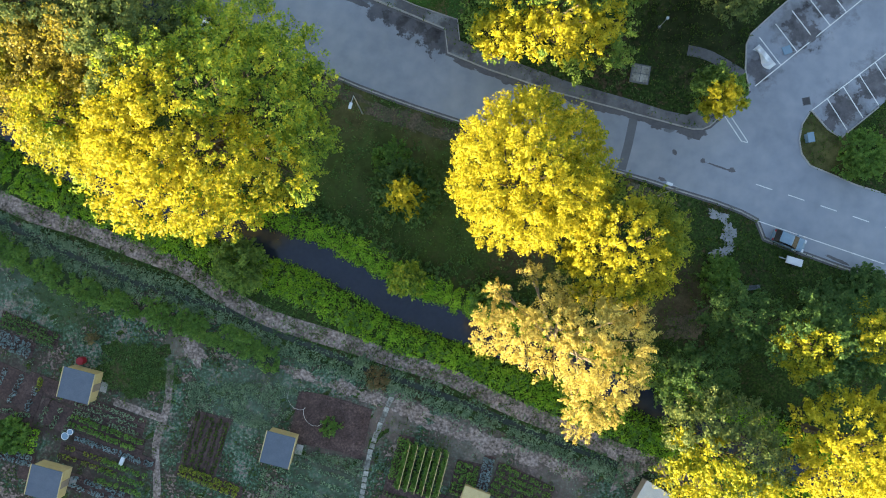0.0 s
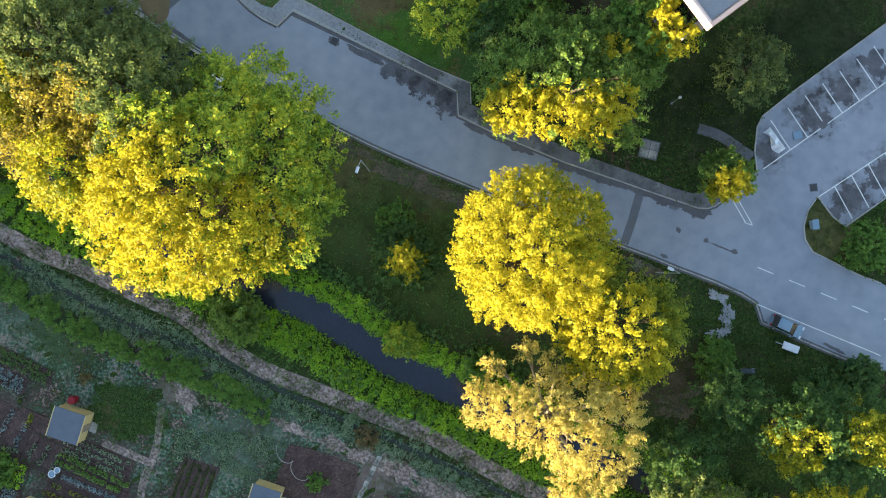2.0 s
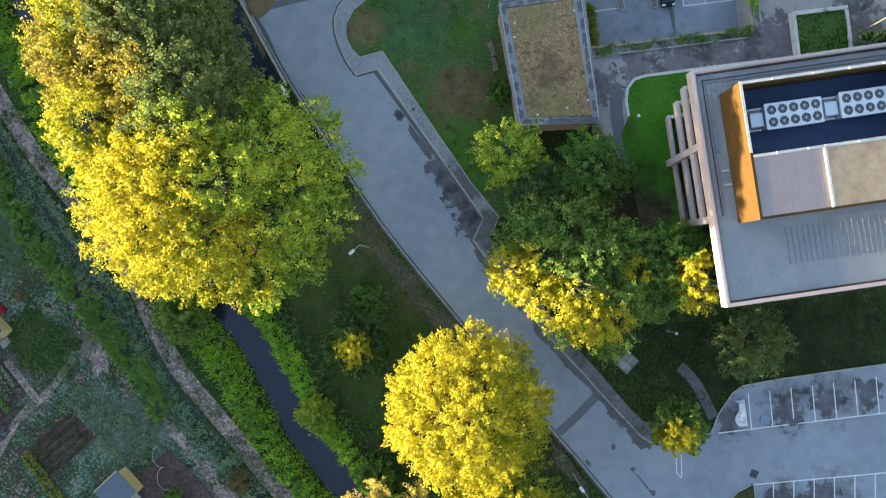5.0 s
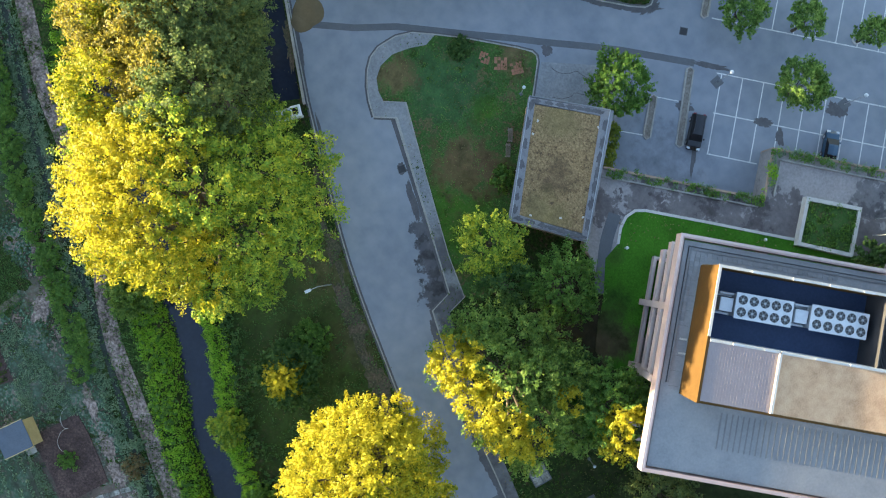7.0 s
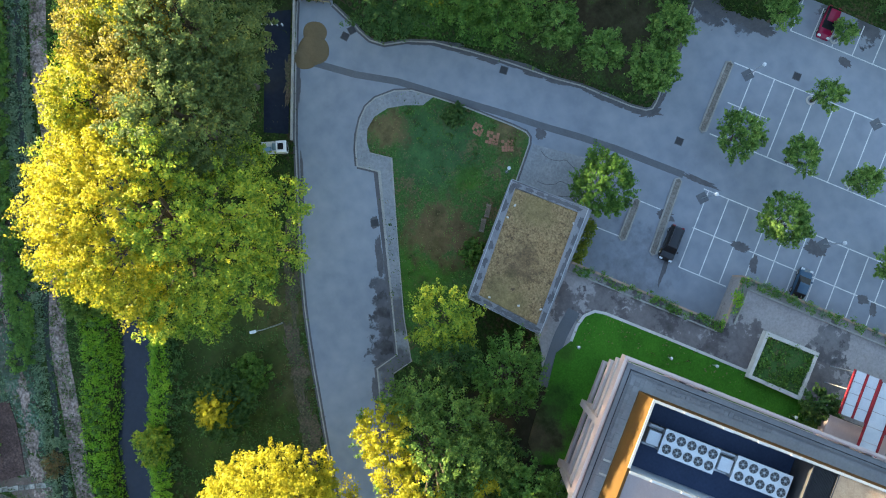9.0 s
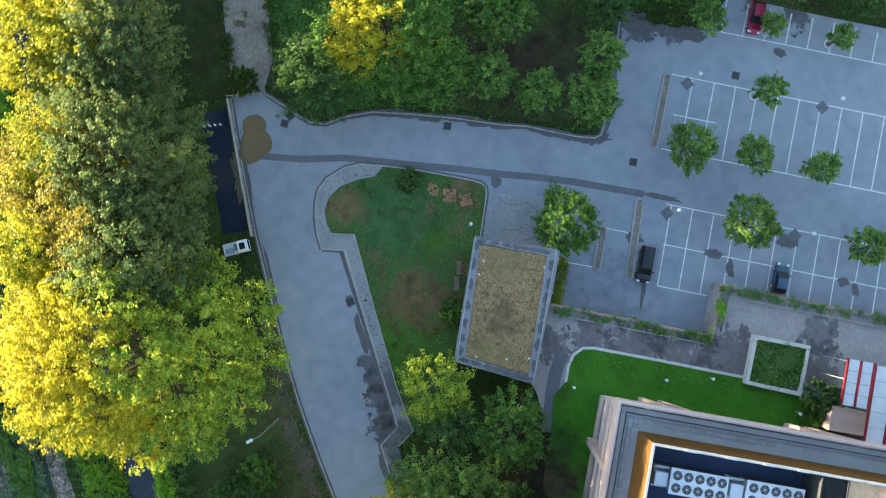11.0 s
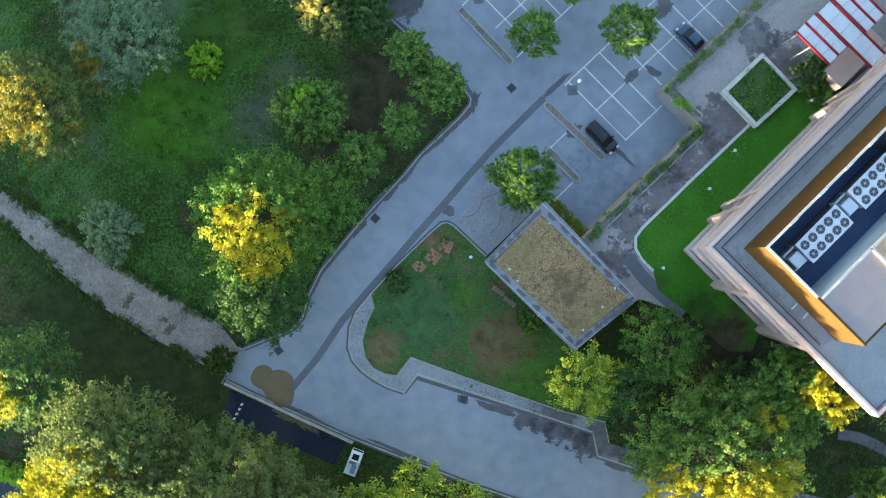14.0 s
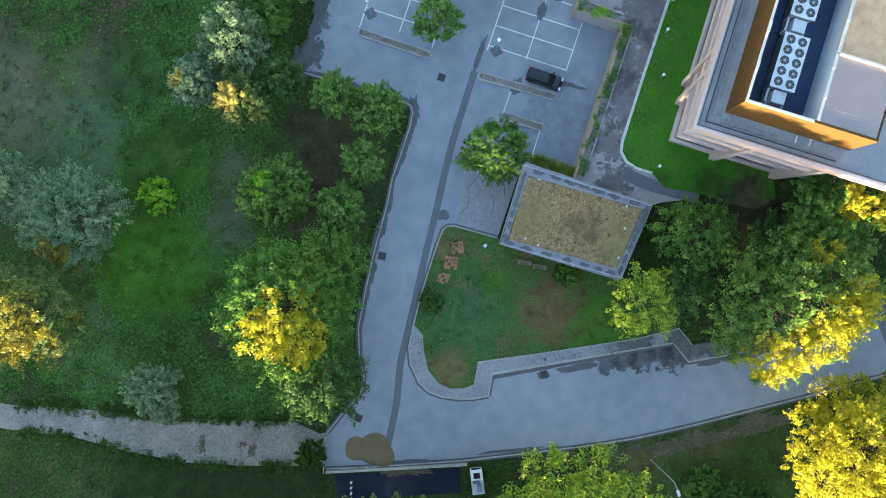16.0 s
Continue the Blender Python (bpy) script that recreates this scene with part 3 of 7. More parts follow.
def shrub(x, y, r, h, material, label, seed, ground=0.0, leaf=0.17, name="shrub", category="shrub"):
    rng = np.random.default_rng(seed)
    e = thing(name, (x, y, ground), label, category)
    lob = [(0, 0, h - r * 0.5, r * 0.6)]
    for i in range(5):
        a = i * 1.2566 + rng.uniform(0, 0.5)
        q = r * rng.uniform(0.38, 0.55)
        lob.append(((r - q) * math.cos(a), (r - q) * math.sin(a), max(q * 0.5, h * 0.35 + rng.uniform(-0.1, 0.25) * h), q))
    bm = bmesh.new()
    for bx, by, bz, q in lob:
        tube(bm, [(0, 0, -0.2), (bx * 0.5, by * 0.5, bz * 0.5), (bx, by, bz)], [0.06, 0.04, 0.015], 5)
    part("stems", bm, "bark", e)
    p, nn = crown_points(lob, 0.4, 26, rng, low=-0.3)
    leaf_mesh("foliage", p, nn, leaf * rng.uniform(0.7, 1.3, len(p)), material, e, rng)
    return e


# ---------------------------------------------------------------- plan
BA, BB = Vector((0.756, 0.655)), Vector((0.655, -0.756))    # the office block's two directions
B0 = Vector((8.75, 54.0))                                    # its roof's north-west corner
LU, LV = Vector((0.771, 0.637)), Vector((0.637, -0.771))    # the car park's two directions
L0 = Vector((-12.8, 85.9))
TERRACE = 3.1


def lot(u, v):
    q = L0 + LU * u + LV * v
    return (q.x, q.y)


def blk(a, b):
    q = B0 + BA * a + BB * b
    return (q.x, q.y)


RIVER = [(-140, 62), (-100, 42), (-75, 30), (-54.6, 20), (-50, 16.6), (-40, 12.2), (-27.6, 7.6), (-19.6, 5.2), (-14.5, 3.2), (-9.6, 0.6), (-4.8, -2.1), (1.8, -4.3), (12, -8.2), (26, -13.5), (45, -22), (80, -36), (140, -60)]
RIVER_FINE = np.array([tuple(q) for q in smooth_line(RIVER, 1.0)])
TRACK_N = [(-140, 52), (-90, 29), (-62.2, 15.6), (-54.0, 11.7), (-49.8, 9.9), (-44.3, 8.3), (-37.3, 5.7), (-31.0, 3.3), (-26.2, 0.2), (-20.6, -2.5), (-15.1, -4.2), (-9.5, -5.9), (-5.4, -7.3), (0.4, -9.0), (8.4, -12.7), (15.3, -15.4), (22.2, -18.3), (25.6, -19.4), (60, -34), (120, -60)]
ROAD_S = [(75, -6.5), (53.9, 2.3), (49.2, 3.3), (44.3, 5.0), (42.3, 5.7), (39.0, 6.9), (38.1, 9.2), (36.2, 10.2), (32.9, 11.4), (28.3, 12.75), (25.4, 13.7), (21.2, 14.9), (10, 18.2), (5, 19.8), (-0.8, 21.65), (-3.5, 22.5), (-7.2, 23.75), (-10.8, 25.05), (-14.1, 26.4), (-16.8, 27.6), (-23.3, 30.6), (-29.7, 33.6), (-35.6, 36.7), (-41.6, 39.9), (-44.7, 41.7)]
SIDE_W = [(-42.3, 45.4), (-38.7, 46.6), (-37.8, 46.8), (-36.2, 47.4), (-34.9, 48.7), (-33.9, 51.5), (-32.3, 54.3), (-29.3, 57.6), (-25.6, 61.4), (-21.3, 65.4), (-19.0, 67.9), (-16.5, 69.9), (-13.9, 72.1), (-12.6, 73.5), (-12.4, 74.3), (-12.8, 75.0), (-13.6, 76.0), (-21.8, 85.1)]
KERB_TRI = [(-11.9, 54.7), (-15.7, 58.8), (-16.4, 59.2), (-17.1, 59.1), (-18.6, 58.0), (-23.4, 53.9), (-26.3, 51.1), (-28.3, 49.0), (-29.2, 47.1), (-29.5, 44.6), (-29.1, 43.1), (-28.1, 41.8), (-26.6, 40.5), (-25.0, 39.55), (-23.1, 38.75)]
KERB_N = [(-23.1, 38.75), (-21.25, 40.85), (-0.35, 32.35), (0.05, 29.4), (5.0, 27.4), (13.6, 24.6), (17.8, 23.5), (20.6, 22.8), (23.5, 22.0), (28.4, 20.75), (30.2, 20.3), (31.4, 20.3), (32.3, 20.7), (34.7, 22.8), (37.2, 25.2)]
LOT_N = [(37.2, 25.2), (36.7, 27.7), (36.8, 30.8), (37.4, 32.2), (40.7, 35.3), (47.3, 41.0), (60, 51.8)]
LOT_S = [(75, 64), (75, 40.8), (53.1, 23.3), (48.4, 19.4), (46.8, 20.5), (44.8, 22.8), (43.7, 21.1), (43.3, 19.1), (43.6, 17.4), (44.6, 16.0), (46.8, 15.1), (50.4, 13.6), (53.2, 12.8), (75, 5)]
WALL_N = [(-0.5, 55.9), lot(9.7, 30.9), lot(9.7, 24.6), lot(75, 24.6)]


def river_distance(x, y):
    d = np.full(np.shape(x), 1e9)
    for qx, qy in RIVER_FINE:
        d = np.minimum(d, (x - qx) ** 2 + (y - qy) ** 2)
    return np.sqrt(d)


def step(e0, e1, v):
    t = np.clip((v - e0) / (e1 - e0), 0, 1)
    return t * t * (3 - 2 * t)


def height(x, y, dr=None):
    """The lie of the land: flat, a river cut, a bank up to the office block, hills all round."""
    x, y = np.asarray(x, float), np.asarray(y, float)
    dr = river_distance(x, y) if dr is None else dr
    h = -2.2 * (1 - step(0.8, 3.1, dr)) 
    a = (x - B0.x) * BA.x + (y - B0.y) * BA.y
    b = (x - B0.x) * BB.x + (y - B0.y) * BB.y
    v = (x - L0.x) * LV.x + (y - L0.y) * LV.y
    u = (x - L0.x) * LU.x + (y - L0.y) * LU.y
    wall_v = np.where(u > 11.2, 24.6, 30.9)
    rise = step(-12, -5, a) * (1 - step(20, 27, b)) * step(1.0, 4.0, v - wall_v) * step(-2, 5, a + np.where(b < 3, 5.5, 10))
    h = h + rise * (TERRACE - 0.12)
    r = np.hypot(x + 5, y - 45)
    hills = step(230, 400, r) * (20.0 + 1.4 * np.sin(x * 0.017 + 1.3) * np.cos(y * 0.013 + 0.4) + 1.0 * np.sin(x * 0.06) * np.sin(y * 0.053))
    return h + hills


# ---------------------------------------------------------------- ground
def build_ground():
    def axis(lo, hi, stepsize, far):
        mid = list(np.arange(lo, hi, stepsize))
        out, d = [], stepsize
        q = hi
        while q < far:
            out.append(q)
            d *= 1.18
            q += d
        left, d, q = [], stepsize, lo - stepsize
        while q > -far:
            left.append(q)
            d *= 1.18
            q -= d
        return np.array(left[::-1] + mid + out + [far])
    xs, ys = axis(-88, 78, 0.9, 1600), axis(-36, 116, 0.9, 1600)
    gx, gy = np.meshgrid(xs, ys)
    z = height(gx, gy)
    rng = np.random.default_rng(4)
    z += rng.normal(size=z.shape) * 0.02
    nx, ny = len(xs), len(ys)
    v = np.stack([gx, gy, z], axis=-1).reshape(-1, 3)
    i = np.arange(nx * ny).reshape(ny, nx)
    f = np.stack([i[:-1, :-1], i[:-1, 1:], i[1:, 1:], i[1:, :-1]], axis=-1).reshape(-1, 4)
    me = bpy.data.meshes.new("ground")
    me.from_pydata(v.tolist(), [], f.tolist())
    me.materials.append(MATS["grass"])
    me.materials.append(MATS["hill_woods"])
    c = v[f].mean(axis=1)
    me.polygons.foreach_set("material_index", (np.hypot(c[:, 0], c[:, 1] - 40) > 200).astype(np.int32))
    me.polygons.foreach_set("use_smooth", np.ones(len(f), bool))
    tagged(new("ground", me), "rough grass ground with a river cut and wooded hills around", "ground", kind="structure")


build_ground()


def sheet(name, poly, z, material, label, category="ground", depth=0.35):
    bm = bmesh.new()
    prism(bm, poly, z - depth, z)
    return tagged(mesh_object(name, bm, material), label, category, kind="structure")


ROAD_OUT = ROAD_S + [(-46.2, 43.2), (-44.3, 46.2)] + SIDE_W + [(-21.9, 86.2), (-20.9, 87.0), (-18.8, 88.2), (-16.7, 90.2), (-14.6, 92.3), (-15.8, 97.7), (-13.0, 100.1), (-9.9, 102.5), (-5.9, 105.7), lot(75, -10.9), lot(75, 24.7), lot(9.9, 24.7), lot(9.9, 31.0), (-0.5, 56.0), (-5.2, 60.3)] + KERB_TRI + KERB_N[1:] + LOT_N[1:] + LOT_S
sheet("road", ROAD_OUT, 0.06, "asphalt", "worn grey asphalt road and car park", "road")
# the river's water
bm = bmesh.new()
ribbon(bm, [tuple(q) for q in smooth_line(RIVER, 2.0)], 5.4, -1.6, -1.15)
tagged(mesh_object("water", bm, "river_water"), "dark still water of a narrow stream", "water", kind="structure")
# earth track beside the gardens
bm = bmesh.new()
ribbon(bm, [tuple(q) for q in smooth_line(TRACK_N, 1.5)], 2.1, -0.3, 0.06, shift=-1.15)
tagged(mesh_object("track", bm, "soil_track"), "bare trodden earth track along the stream", "track", kind="structure")
# flat ribbon; the shade inside the ditch is put into its near-black colour
bm = bmesh.new()
DITCH = [(-75, 17.5), (-62, 11.4), (-53.1, 7.4), (-47.5, 4.7), (-40.5, 1.7), (-33.6, -0.5), (-26.6, -2.6), (-21.8, -4.7), (-15.5, -7.1), (-9.3, -9.5), (-5.9, -10.6), (-0.1, -12.6), (4.5, -14.3), (11.4, -17.2), (18.3, -19.6), (25.1, -22.4), (45, -30.4)]
ribbon(bm, [(q[0], q[1]) for q in smooth_line(DITCH, 1.5)], 0.75, -0.3, 0.048)
tagged(mesh_object("ditch", bm, "ditch_shade_mud"), "ditch beside the track, a flat strip darkened for its shade", "ditch", kind="structure")
# meadow and gravel path in the west
sheet("meadow", [(-45.2, 47.5), (-50.8, 51.8), (-62.3, 59.9), (-74, 68.2), (-130, 118), (-95, 165), (-20, 120), lot(2, -9.5), (-22.4, 86), (-14.6, 77.2), (-13.6, 74.6), (-19.8, 68.1), (-27.2, 61.7), (-36.8, 49.2), (-42.5, 46.4)], 0.045, "meadow", "rough green meadow grass with bare patches", "grass")
sheet("gravel_path", [(-42.8, 45.2), (-45.3, 42.4), (-47.5, 43.8), (-53.4, 47.5), (-59.1, 51.5), (-64.4, 56.4), (-69.5, 61.7), (-75, 66.0), (-110, 96), (-106, 99.5), (-73.6, 68.7), (-67.8, 64.7), (-62.3, 60.5), (-56.6, 56.3), (-50.8, 52.4), (-45.0, 48.6)], 0.075, "gravel", "pale compacted gravel path", "path")
# allotments
GARDEN = [(-140, 46), (-90, 24.5), (-62.2, 12.2), (-54.5, 8.8), (-44.1, 4.6), (-33.7, 0.2), (-28.2, -2.9), (-19.9, -6.6), (-9.6, -11.0), (0.8, -14.6), (14.6, -19.6), (25.6, -23.4), (60, -38), (60, -70), (-140, -70)]
sheet("garden_ground", GARDEN, 0.03, "garden_weeds", "weedy grey-green allotment ground", "ground")
# pavement and lawn beside the road
PAVE_IN = [(-26.0, 49.4), (-27.0, 47.5), (-27.7, 45.4), (-27.5, 43.4), (-26.6, 42.0), (-25.2, 41.2), (-23.8, 40.9), (-22.0, 42.95), (-14.1, 39.5), (-4.0, 35.2), (1.2, 33.5), (1.5, 30.9), (6, 29.2), (15, 25.9), (22, 24.0), (27, 22.5), (29.5, 22.0), (33.2, 24.0)]
sheet("pavement", KERB_TRI[6:] + KERB_N[1:-1] + [(35.6, 23.8)] + PAVE_IN[::-1], 0.17, "concrete_apron", "grey asphalt pavement with a raised edge", "pavement")
LAWN_WEST = KERB_TRI[:7] + PAVE_IN[:11] + [(3, 35), (-1.7, 42.9)]
sheet("lawn_west", LAWN_WEST, 0.15, "lawn_dull", "patchy triangular lawn with dry spots", "lawn")
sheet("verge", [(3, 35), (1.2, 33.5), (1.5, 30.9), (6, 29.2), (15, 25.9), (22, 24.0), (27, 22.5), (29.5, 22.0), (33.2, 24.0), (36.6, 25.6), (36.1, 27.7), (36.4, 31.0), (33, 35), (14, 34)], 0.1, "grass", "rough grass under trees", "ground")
# terrace of the office block
TERR = [(-0.5, 55.9), lot(9.7, 30.9), lot(9.7, 24.6), lot(75, 24.6), lot(75, 70), blk(40, 20), blk(2.3, 20), blk(2.3, 6.5), blk(-4.2, 6.0), blk(-5.5, 3.0), blk(-6.3, 2.0)]
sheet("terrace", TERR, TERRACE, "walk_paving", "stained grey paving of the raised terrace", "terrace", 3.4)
LAWN_EDGE = [(7.6, 51.6), (6.3, 53.1), (5.7, 54.4), (5.8, 55.7), (6.6, 56.7), (12.5, 61.7), (20.7, 68.5)]
sheet("lawn_north", LAWN_EDGE + [(25.8, 72.3), (28.0, 72.8), blk(26.8, -0.5), blk(26.8, 3), blk(3, 3), blk(3, 9.5), blk(1.6, 15.0), blk(-1.0, 16.0), blk(-2.9, 14.0), blk(-3.2, 10.5), blk(-3.0, 8), blk(-3.6, 3)], TERRACE + 0.09, "lawn_green", "bright mown lawn beside the office block", "lawn", 0.5)

bm = bmesh.new()
ribbon(bm, [tuple(v) for v in smooth_line([(4.6, 53.6), (6.4, 50.9), (8.3, 48.8), (10.8, 46.2)], 0.6)], 1.5, TERRACE - 1.0, TERRACE + 0.03)
tagged(mesh_object("path", bm, "asphalt_dark"), "dark asphalt path beside the mown lawn", "path", kind="structure")
bm = bmesh.new()
ribbon(bm, [tuple(v) for v in smooth_line([(29.6, 30.05), (31.6, 29.6), (33.4, 28.8), (36.4, 27.0)], 0.6)], 1.3, -0.1, 0.13)
tagged(mesh_object("path", bm, "asphalt_wet"), "dark grey asphalt footpath through the grass", "path", kind="structure")


def kerb(name, pts, label, width=0.16, z=0.19, material="concrete", smooth=True, z0=-0.2):
    bm = bmesh.new()
    ribbon(bm, pts, width, z0, z)
    return tagged(mesh_object(name, bm, material), label, "kerb", kind="structure")


kerb("kerb_south", ROAD_S[1:], "low concrete road kerb", z=0.13)
kerb("kerb_triangle", KERB_TRI, "low concrete kerb round the lawn")
kerb("kerb_north", KERB_N, "pale concrete road kerb")
kerb("kerb_pavement", PAVE_IN[6:12], "thin concrete edging of the lawn", width=0.12, z=0.24)
kerb("kerb_meadow", SIDE_W, "concrete kerb beside the meadow", z=0.15)
kerb("kerb_lot", LOT_S[2:13], "concrete kerb round a grass island", z=0.15)
kerb("kerb_lot_north", LOT_N, "concrete kerb behind parking bays", z=0.15)
kerb("kerb_lawn_north", LAWN_EDGE, "white painted lawn edging", width=0.32, z=TERRACE + 0.16, material="concrete_pale", z0=2.8)

for pts in (KERB_TRI, KERB_N, ROAD_S[1:], SIDE_W):
    bm = bmesh.new()
    ribbon(bm, pts, 0.62, 0.0, 0.0655)
    tagged(mesh_object("gutter", bm, "asphalt_wet"), "dark damp gutter along the kerb", "gutter", kind="structure")
# darker strips where the asphalt was mended
for nm, pts, w in (("trench_patch", [(-37.1, 39.8), (-33.3, 43.8), (-30.1, 48.0), (-24.7, 53.4), (-19.9, 58.3), (-16.9, 61.2), (-13.4, 64.8), (-10.2, 67.9), (-3.4, 73.8)], 0.85), ("trench_patch_b", [(23.0, 21.6), (22.3, 18.2), (21.5, 15.2)], 1.05)):
    bm = bmesh.new()
    ribbon(bm, pts, w, 0.0, 0.064)
    tagged(mesh_object("asphalt_strip", bm, "asphalt_dark"), "darker mended strip across the asphalt", "road patch", kind="structure")
# pale concrete apron before the shed with the planted roof
sheet("apron", [(-12.0, 55.1), (-15.4, 59.2), (-8.9, 66.3), (-3.0, 61.3), (-5.2, 60.5)], 0.064, "concrete_apron", "cracked pale concrete apron", "pavement")


# ---------------------------------------------------------------- the office block
def slant(bm, foot, head, half_x, half_y, z0, z1):
    """A pillar whose foot and head lie at different plan places."""
    lo = [bm.verts.new((foot[0] + sx * half_x, foot[1] + sy * half_y, z0)) for sx, sy in ((-1, -1), (1, -1), (1, 1), (-1, 1))]
    hi = [bm.verts.new((head[0] + sx * half_x, head[1] + sy * half_y, z1)) for sx, sy in ((-1, -1), (1, -1), (1, 1), (-1, 1))]
    bm.faces.new(lo[::-1])
    bm.faces.new(hi)
    for k in range(4):
        bm.faces.new((lo[k], lo[(k + 1) % 4], hi[(k + 1) % 4], hi[k]))
    return bm


def office():
    turn = math.degrees(math.atan2(BA.y, BA.x))
    e = thing("office_block", (B0.x, B0.y, TERRACE), "pink banded office block with a grey roof and plant deck", "building", turn=turn)
    # local x runs along the north side, local -y along the west side; each lower storey steps back a little
    LX, LY, H = 50.0, 23.5, 17.5 - TERRACE
    BALC = -15.1                        # the banded front of the west side ends here
    levels = ((H - 1.1, H + 0.35, 0.0), (H - 5.0, H - 3.9, 0.6), (H - 9.4, H - 8.3, 1.2), (-0.6, 1.0, 1.8))
    for i, (z0, z1, inset) in enumerate(levels):
        t = 0.38
        x0, x1, y1, y0 = inset, LX - inset, -inset, -LY + inset
        yw = y0 + t if i == 0 else BALC
        bm = bmesh.new()
        box(bm, x0, x1, y1 - t, y1, z0, z1, 0.02)
        box(bm, x0, x1, y0, y0 + t, z0, z1, 0.02)
        box(bm, x0, x0 + t, yw, y1 - t, z0, z1, 0.02)
        box(bm, x1 - t, x1, y0 + t, y1 - t, z0, z1, 0.02)
        part("spandrel_band", bm, "pink_render", e)
        # thin pale coping on the band
        bm = bmesh.new()
        box(bm, x0 - 0.03, x1, y1 - 0.22, y1 + 0.03, z1, z1 + 0.05)
        box(bm, x0 - 0.03, x0 + 0.22, yw, y1 - 0.22, z1, z1 + 0.05)
        part("coping", bm, "pink_coping", e)
        if i:
            part("floor_slab", boxes((x0 + 1.0, x1 - 1.0, y0 + 1.0, y1 - 1.0, z0 + 0.1, z1 - 0.35)), "dark_metal", e)
    for i in range(3):
        ins = (2.0, 2.4, 2.9)[i]
        z0, z1 = ((H - 4.15, H - 0.6), (H - 8.55, H - 4.7), (0.75, H - 9.1))[i]
        part("window_strip", boxes((ins, LX - ins, -LY + ins, -ins, z0, z1)), "window_glass", e)
        for k in range(31):
            x = ins + 0.6 + k * 1.45
            part("mullion", boxes((x, x + 0.08, -ins, -ins + 0.06, z0, z1)), "dark_metal", e)
            part("mullion", boxes((x, x + 0.08, -LY + ins - 0.06, -LY + ins, z0, z1)), "dark_metal", e)
        for k in range(13):
            y = -ins - 0.6 - k * 1.45
            part("mullion", boxes((ins - 0.06, ins, y - 0.08, y, z0, z1)), "dark_metal", e)
    for y in (-7.3, -14.75):
        part("pillar", slant(bmesh.new(), (1.75, y), (0.75, y), 0.55, 0.36, -0.6, H - 1.0), "pink_render", e)
    for x in (6.6, 8.9, 24.0, 26.3):
        part("pillar", slant(bmesh.new(), (x, -1.85), (x, -0.75), 0.32, 0.55, -0.6, H - 1.0), "pink_render", e)
    # roof deck
    part("roof_deck", boxes((0.55, LX - 0.55, -LY + 0.55, -0.55, H - 0.5, H)), "roof_grey", e, "grey felt roof deck")
    part("gutter", boxes((1.0, 1.1, -14.6, -1.05, H, H + 0.05), (1.1, 40, -1.15, -1.05, H, H + 0.05)), "dark_metal", e)
    part("gutter_edge", boxes((1.1, 1.28, -14.6, -1.3, H, H + 0.12), (1.28, 40, -1.42, -1.24, H, H + 0.12)), "roof_seam", e)
    for k in range(56):
        x = 6.9 + k * 0.55
        part("roof_rib", boxes((x, x + 0.13, -20.2, -16.6, H, H + 0.03)), "roof_seam", e)
    for k in range(14):
        for j in range(3 if k < 5 else 1):
            x0 = 1.34 + j * 0.5
            part("paving_slab", boxes((x0, x0 + 0.46, -1.5 - k * 0.5 - 0.46, -1.5 - k * 0.5, H + 0.004, H + 0.05)), "roof_slab", e)
    for k in range(26):
        part("paving_slab", boxes((3.0 + k * 0.5, 3.46 + k * 0.5, -1.96, -1.5, H + 0.004, H + 0.05)), "roof_slab", e)
    for k in range(8):
        part("felt_seam", boxes((1.35, 2.3, -4.4 - k * 1.5, -4.35 - k * 1.5, H + 0.004, H + 0.02)), "roof_seam", e)
    for x, y in ((2.0, -10.2), (2.1, -11.6), (30.0, -2.0)):
        part("roof_outlet", boxes((x - 0.35, x + 0.35, y - 0.09, y + 0.09, H, H + 0.12)), "concrete_pale", e)
    # plant deck: walled well with the chillers, a metal roof and a gravelled roof
    P = 22.3 - TERRACE
    wx0, wx1, wy1, wy0 = 2.5, 42.0, -2.7, -15.5
    bm = boxes((wx0, wx0 + 0.25, wy0, wy1, H, P), (wx0 + 0.25, wx1, wy1 - 0.25, wy1, H, P), (wx0 + 0.25, wx1, wy0, wy0 + 0.25, H, P - 0.1), (wx1 - 0.25, wx1, wy0 + 0.25, wy1 - 0.25, H, P))
    part("penthouse_wall", bm, "ochre_cladding", e, "ochre clad wall of the plant deck")
    part("coping", boxes((wx0 - 0.03, wx0 + 0.22, wy0 + 6.2, wy1 + 0.03, P, P + 0.07), (wx0 + 0.22, wx1, wy1 - 0.22, wy1 + 0.03, P, P + 0.07)), "concrete_pale", e)
    F = P - 3.3
    part("well_floor", boxes((wx0 + 0.25, 18.2, -9.5, wy1 - 0.25, F - 0.2, F)), "blue_membrane", e, "dark blue membrane floor of the plant well")
    part("well_wall", boxes((wx0 + 0.25, 18.2, -9.75, -9.5, F - 0.2, P - 0.12)), "pale_sheet", e, "pale sheet-clad wall of the plant well")
    part("metal_roof", boxes((wx0 + 0.25, 9.2, -15.25, -9.75, P - 0.5, P - 0.05)), "pink_metal", e, "ribbed dull pink metal roof")
    for k in range(25):
        x = wx0 + 0.4 + k * 0.26
        part("metal_rib", boxes((x, x + 0.06, -15.2, -9.95, P - 0.05, P - 0.032)), "pink_metal", e)
    part("upstand", boxes((9.2, 9.42, -15.25, -9.75, P - 0.4, P + 0.2), (9.42, wx1 - 0.3, -9.78, -9.5, P - 0.6, P + 0.06), (wx0 + 0.3, 9.2, -9.76, -9.5, P - 0.1, P + 0.03)), "concrete_pale", e)
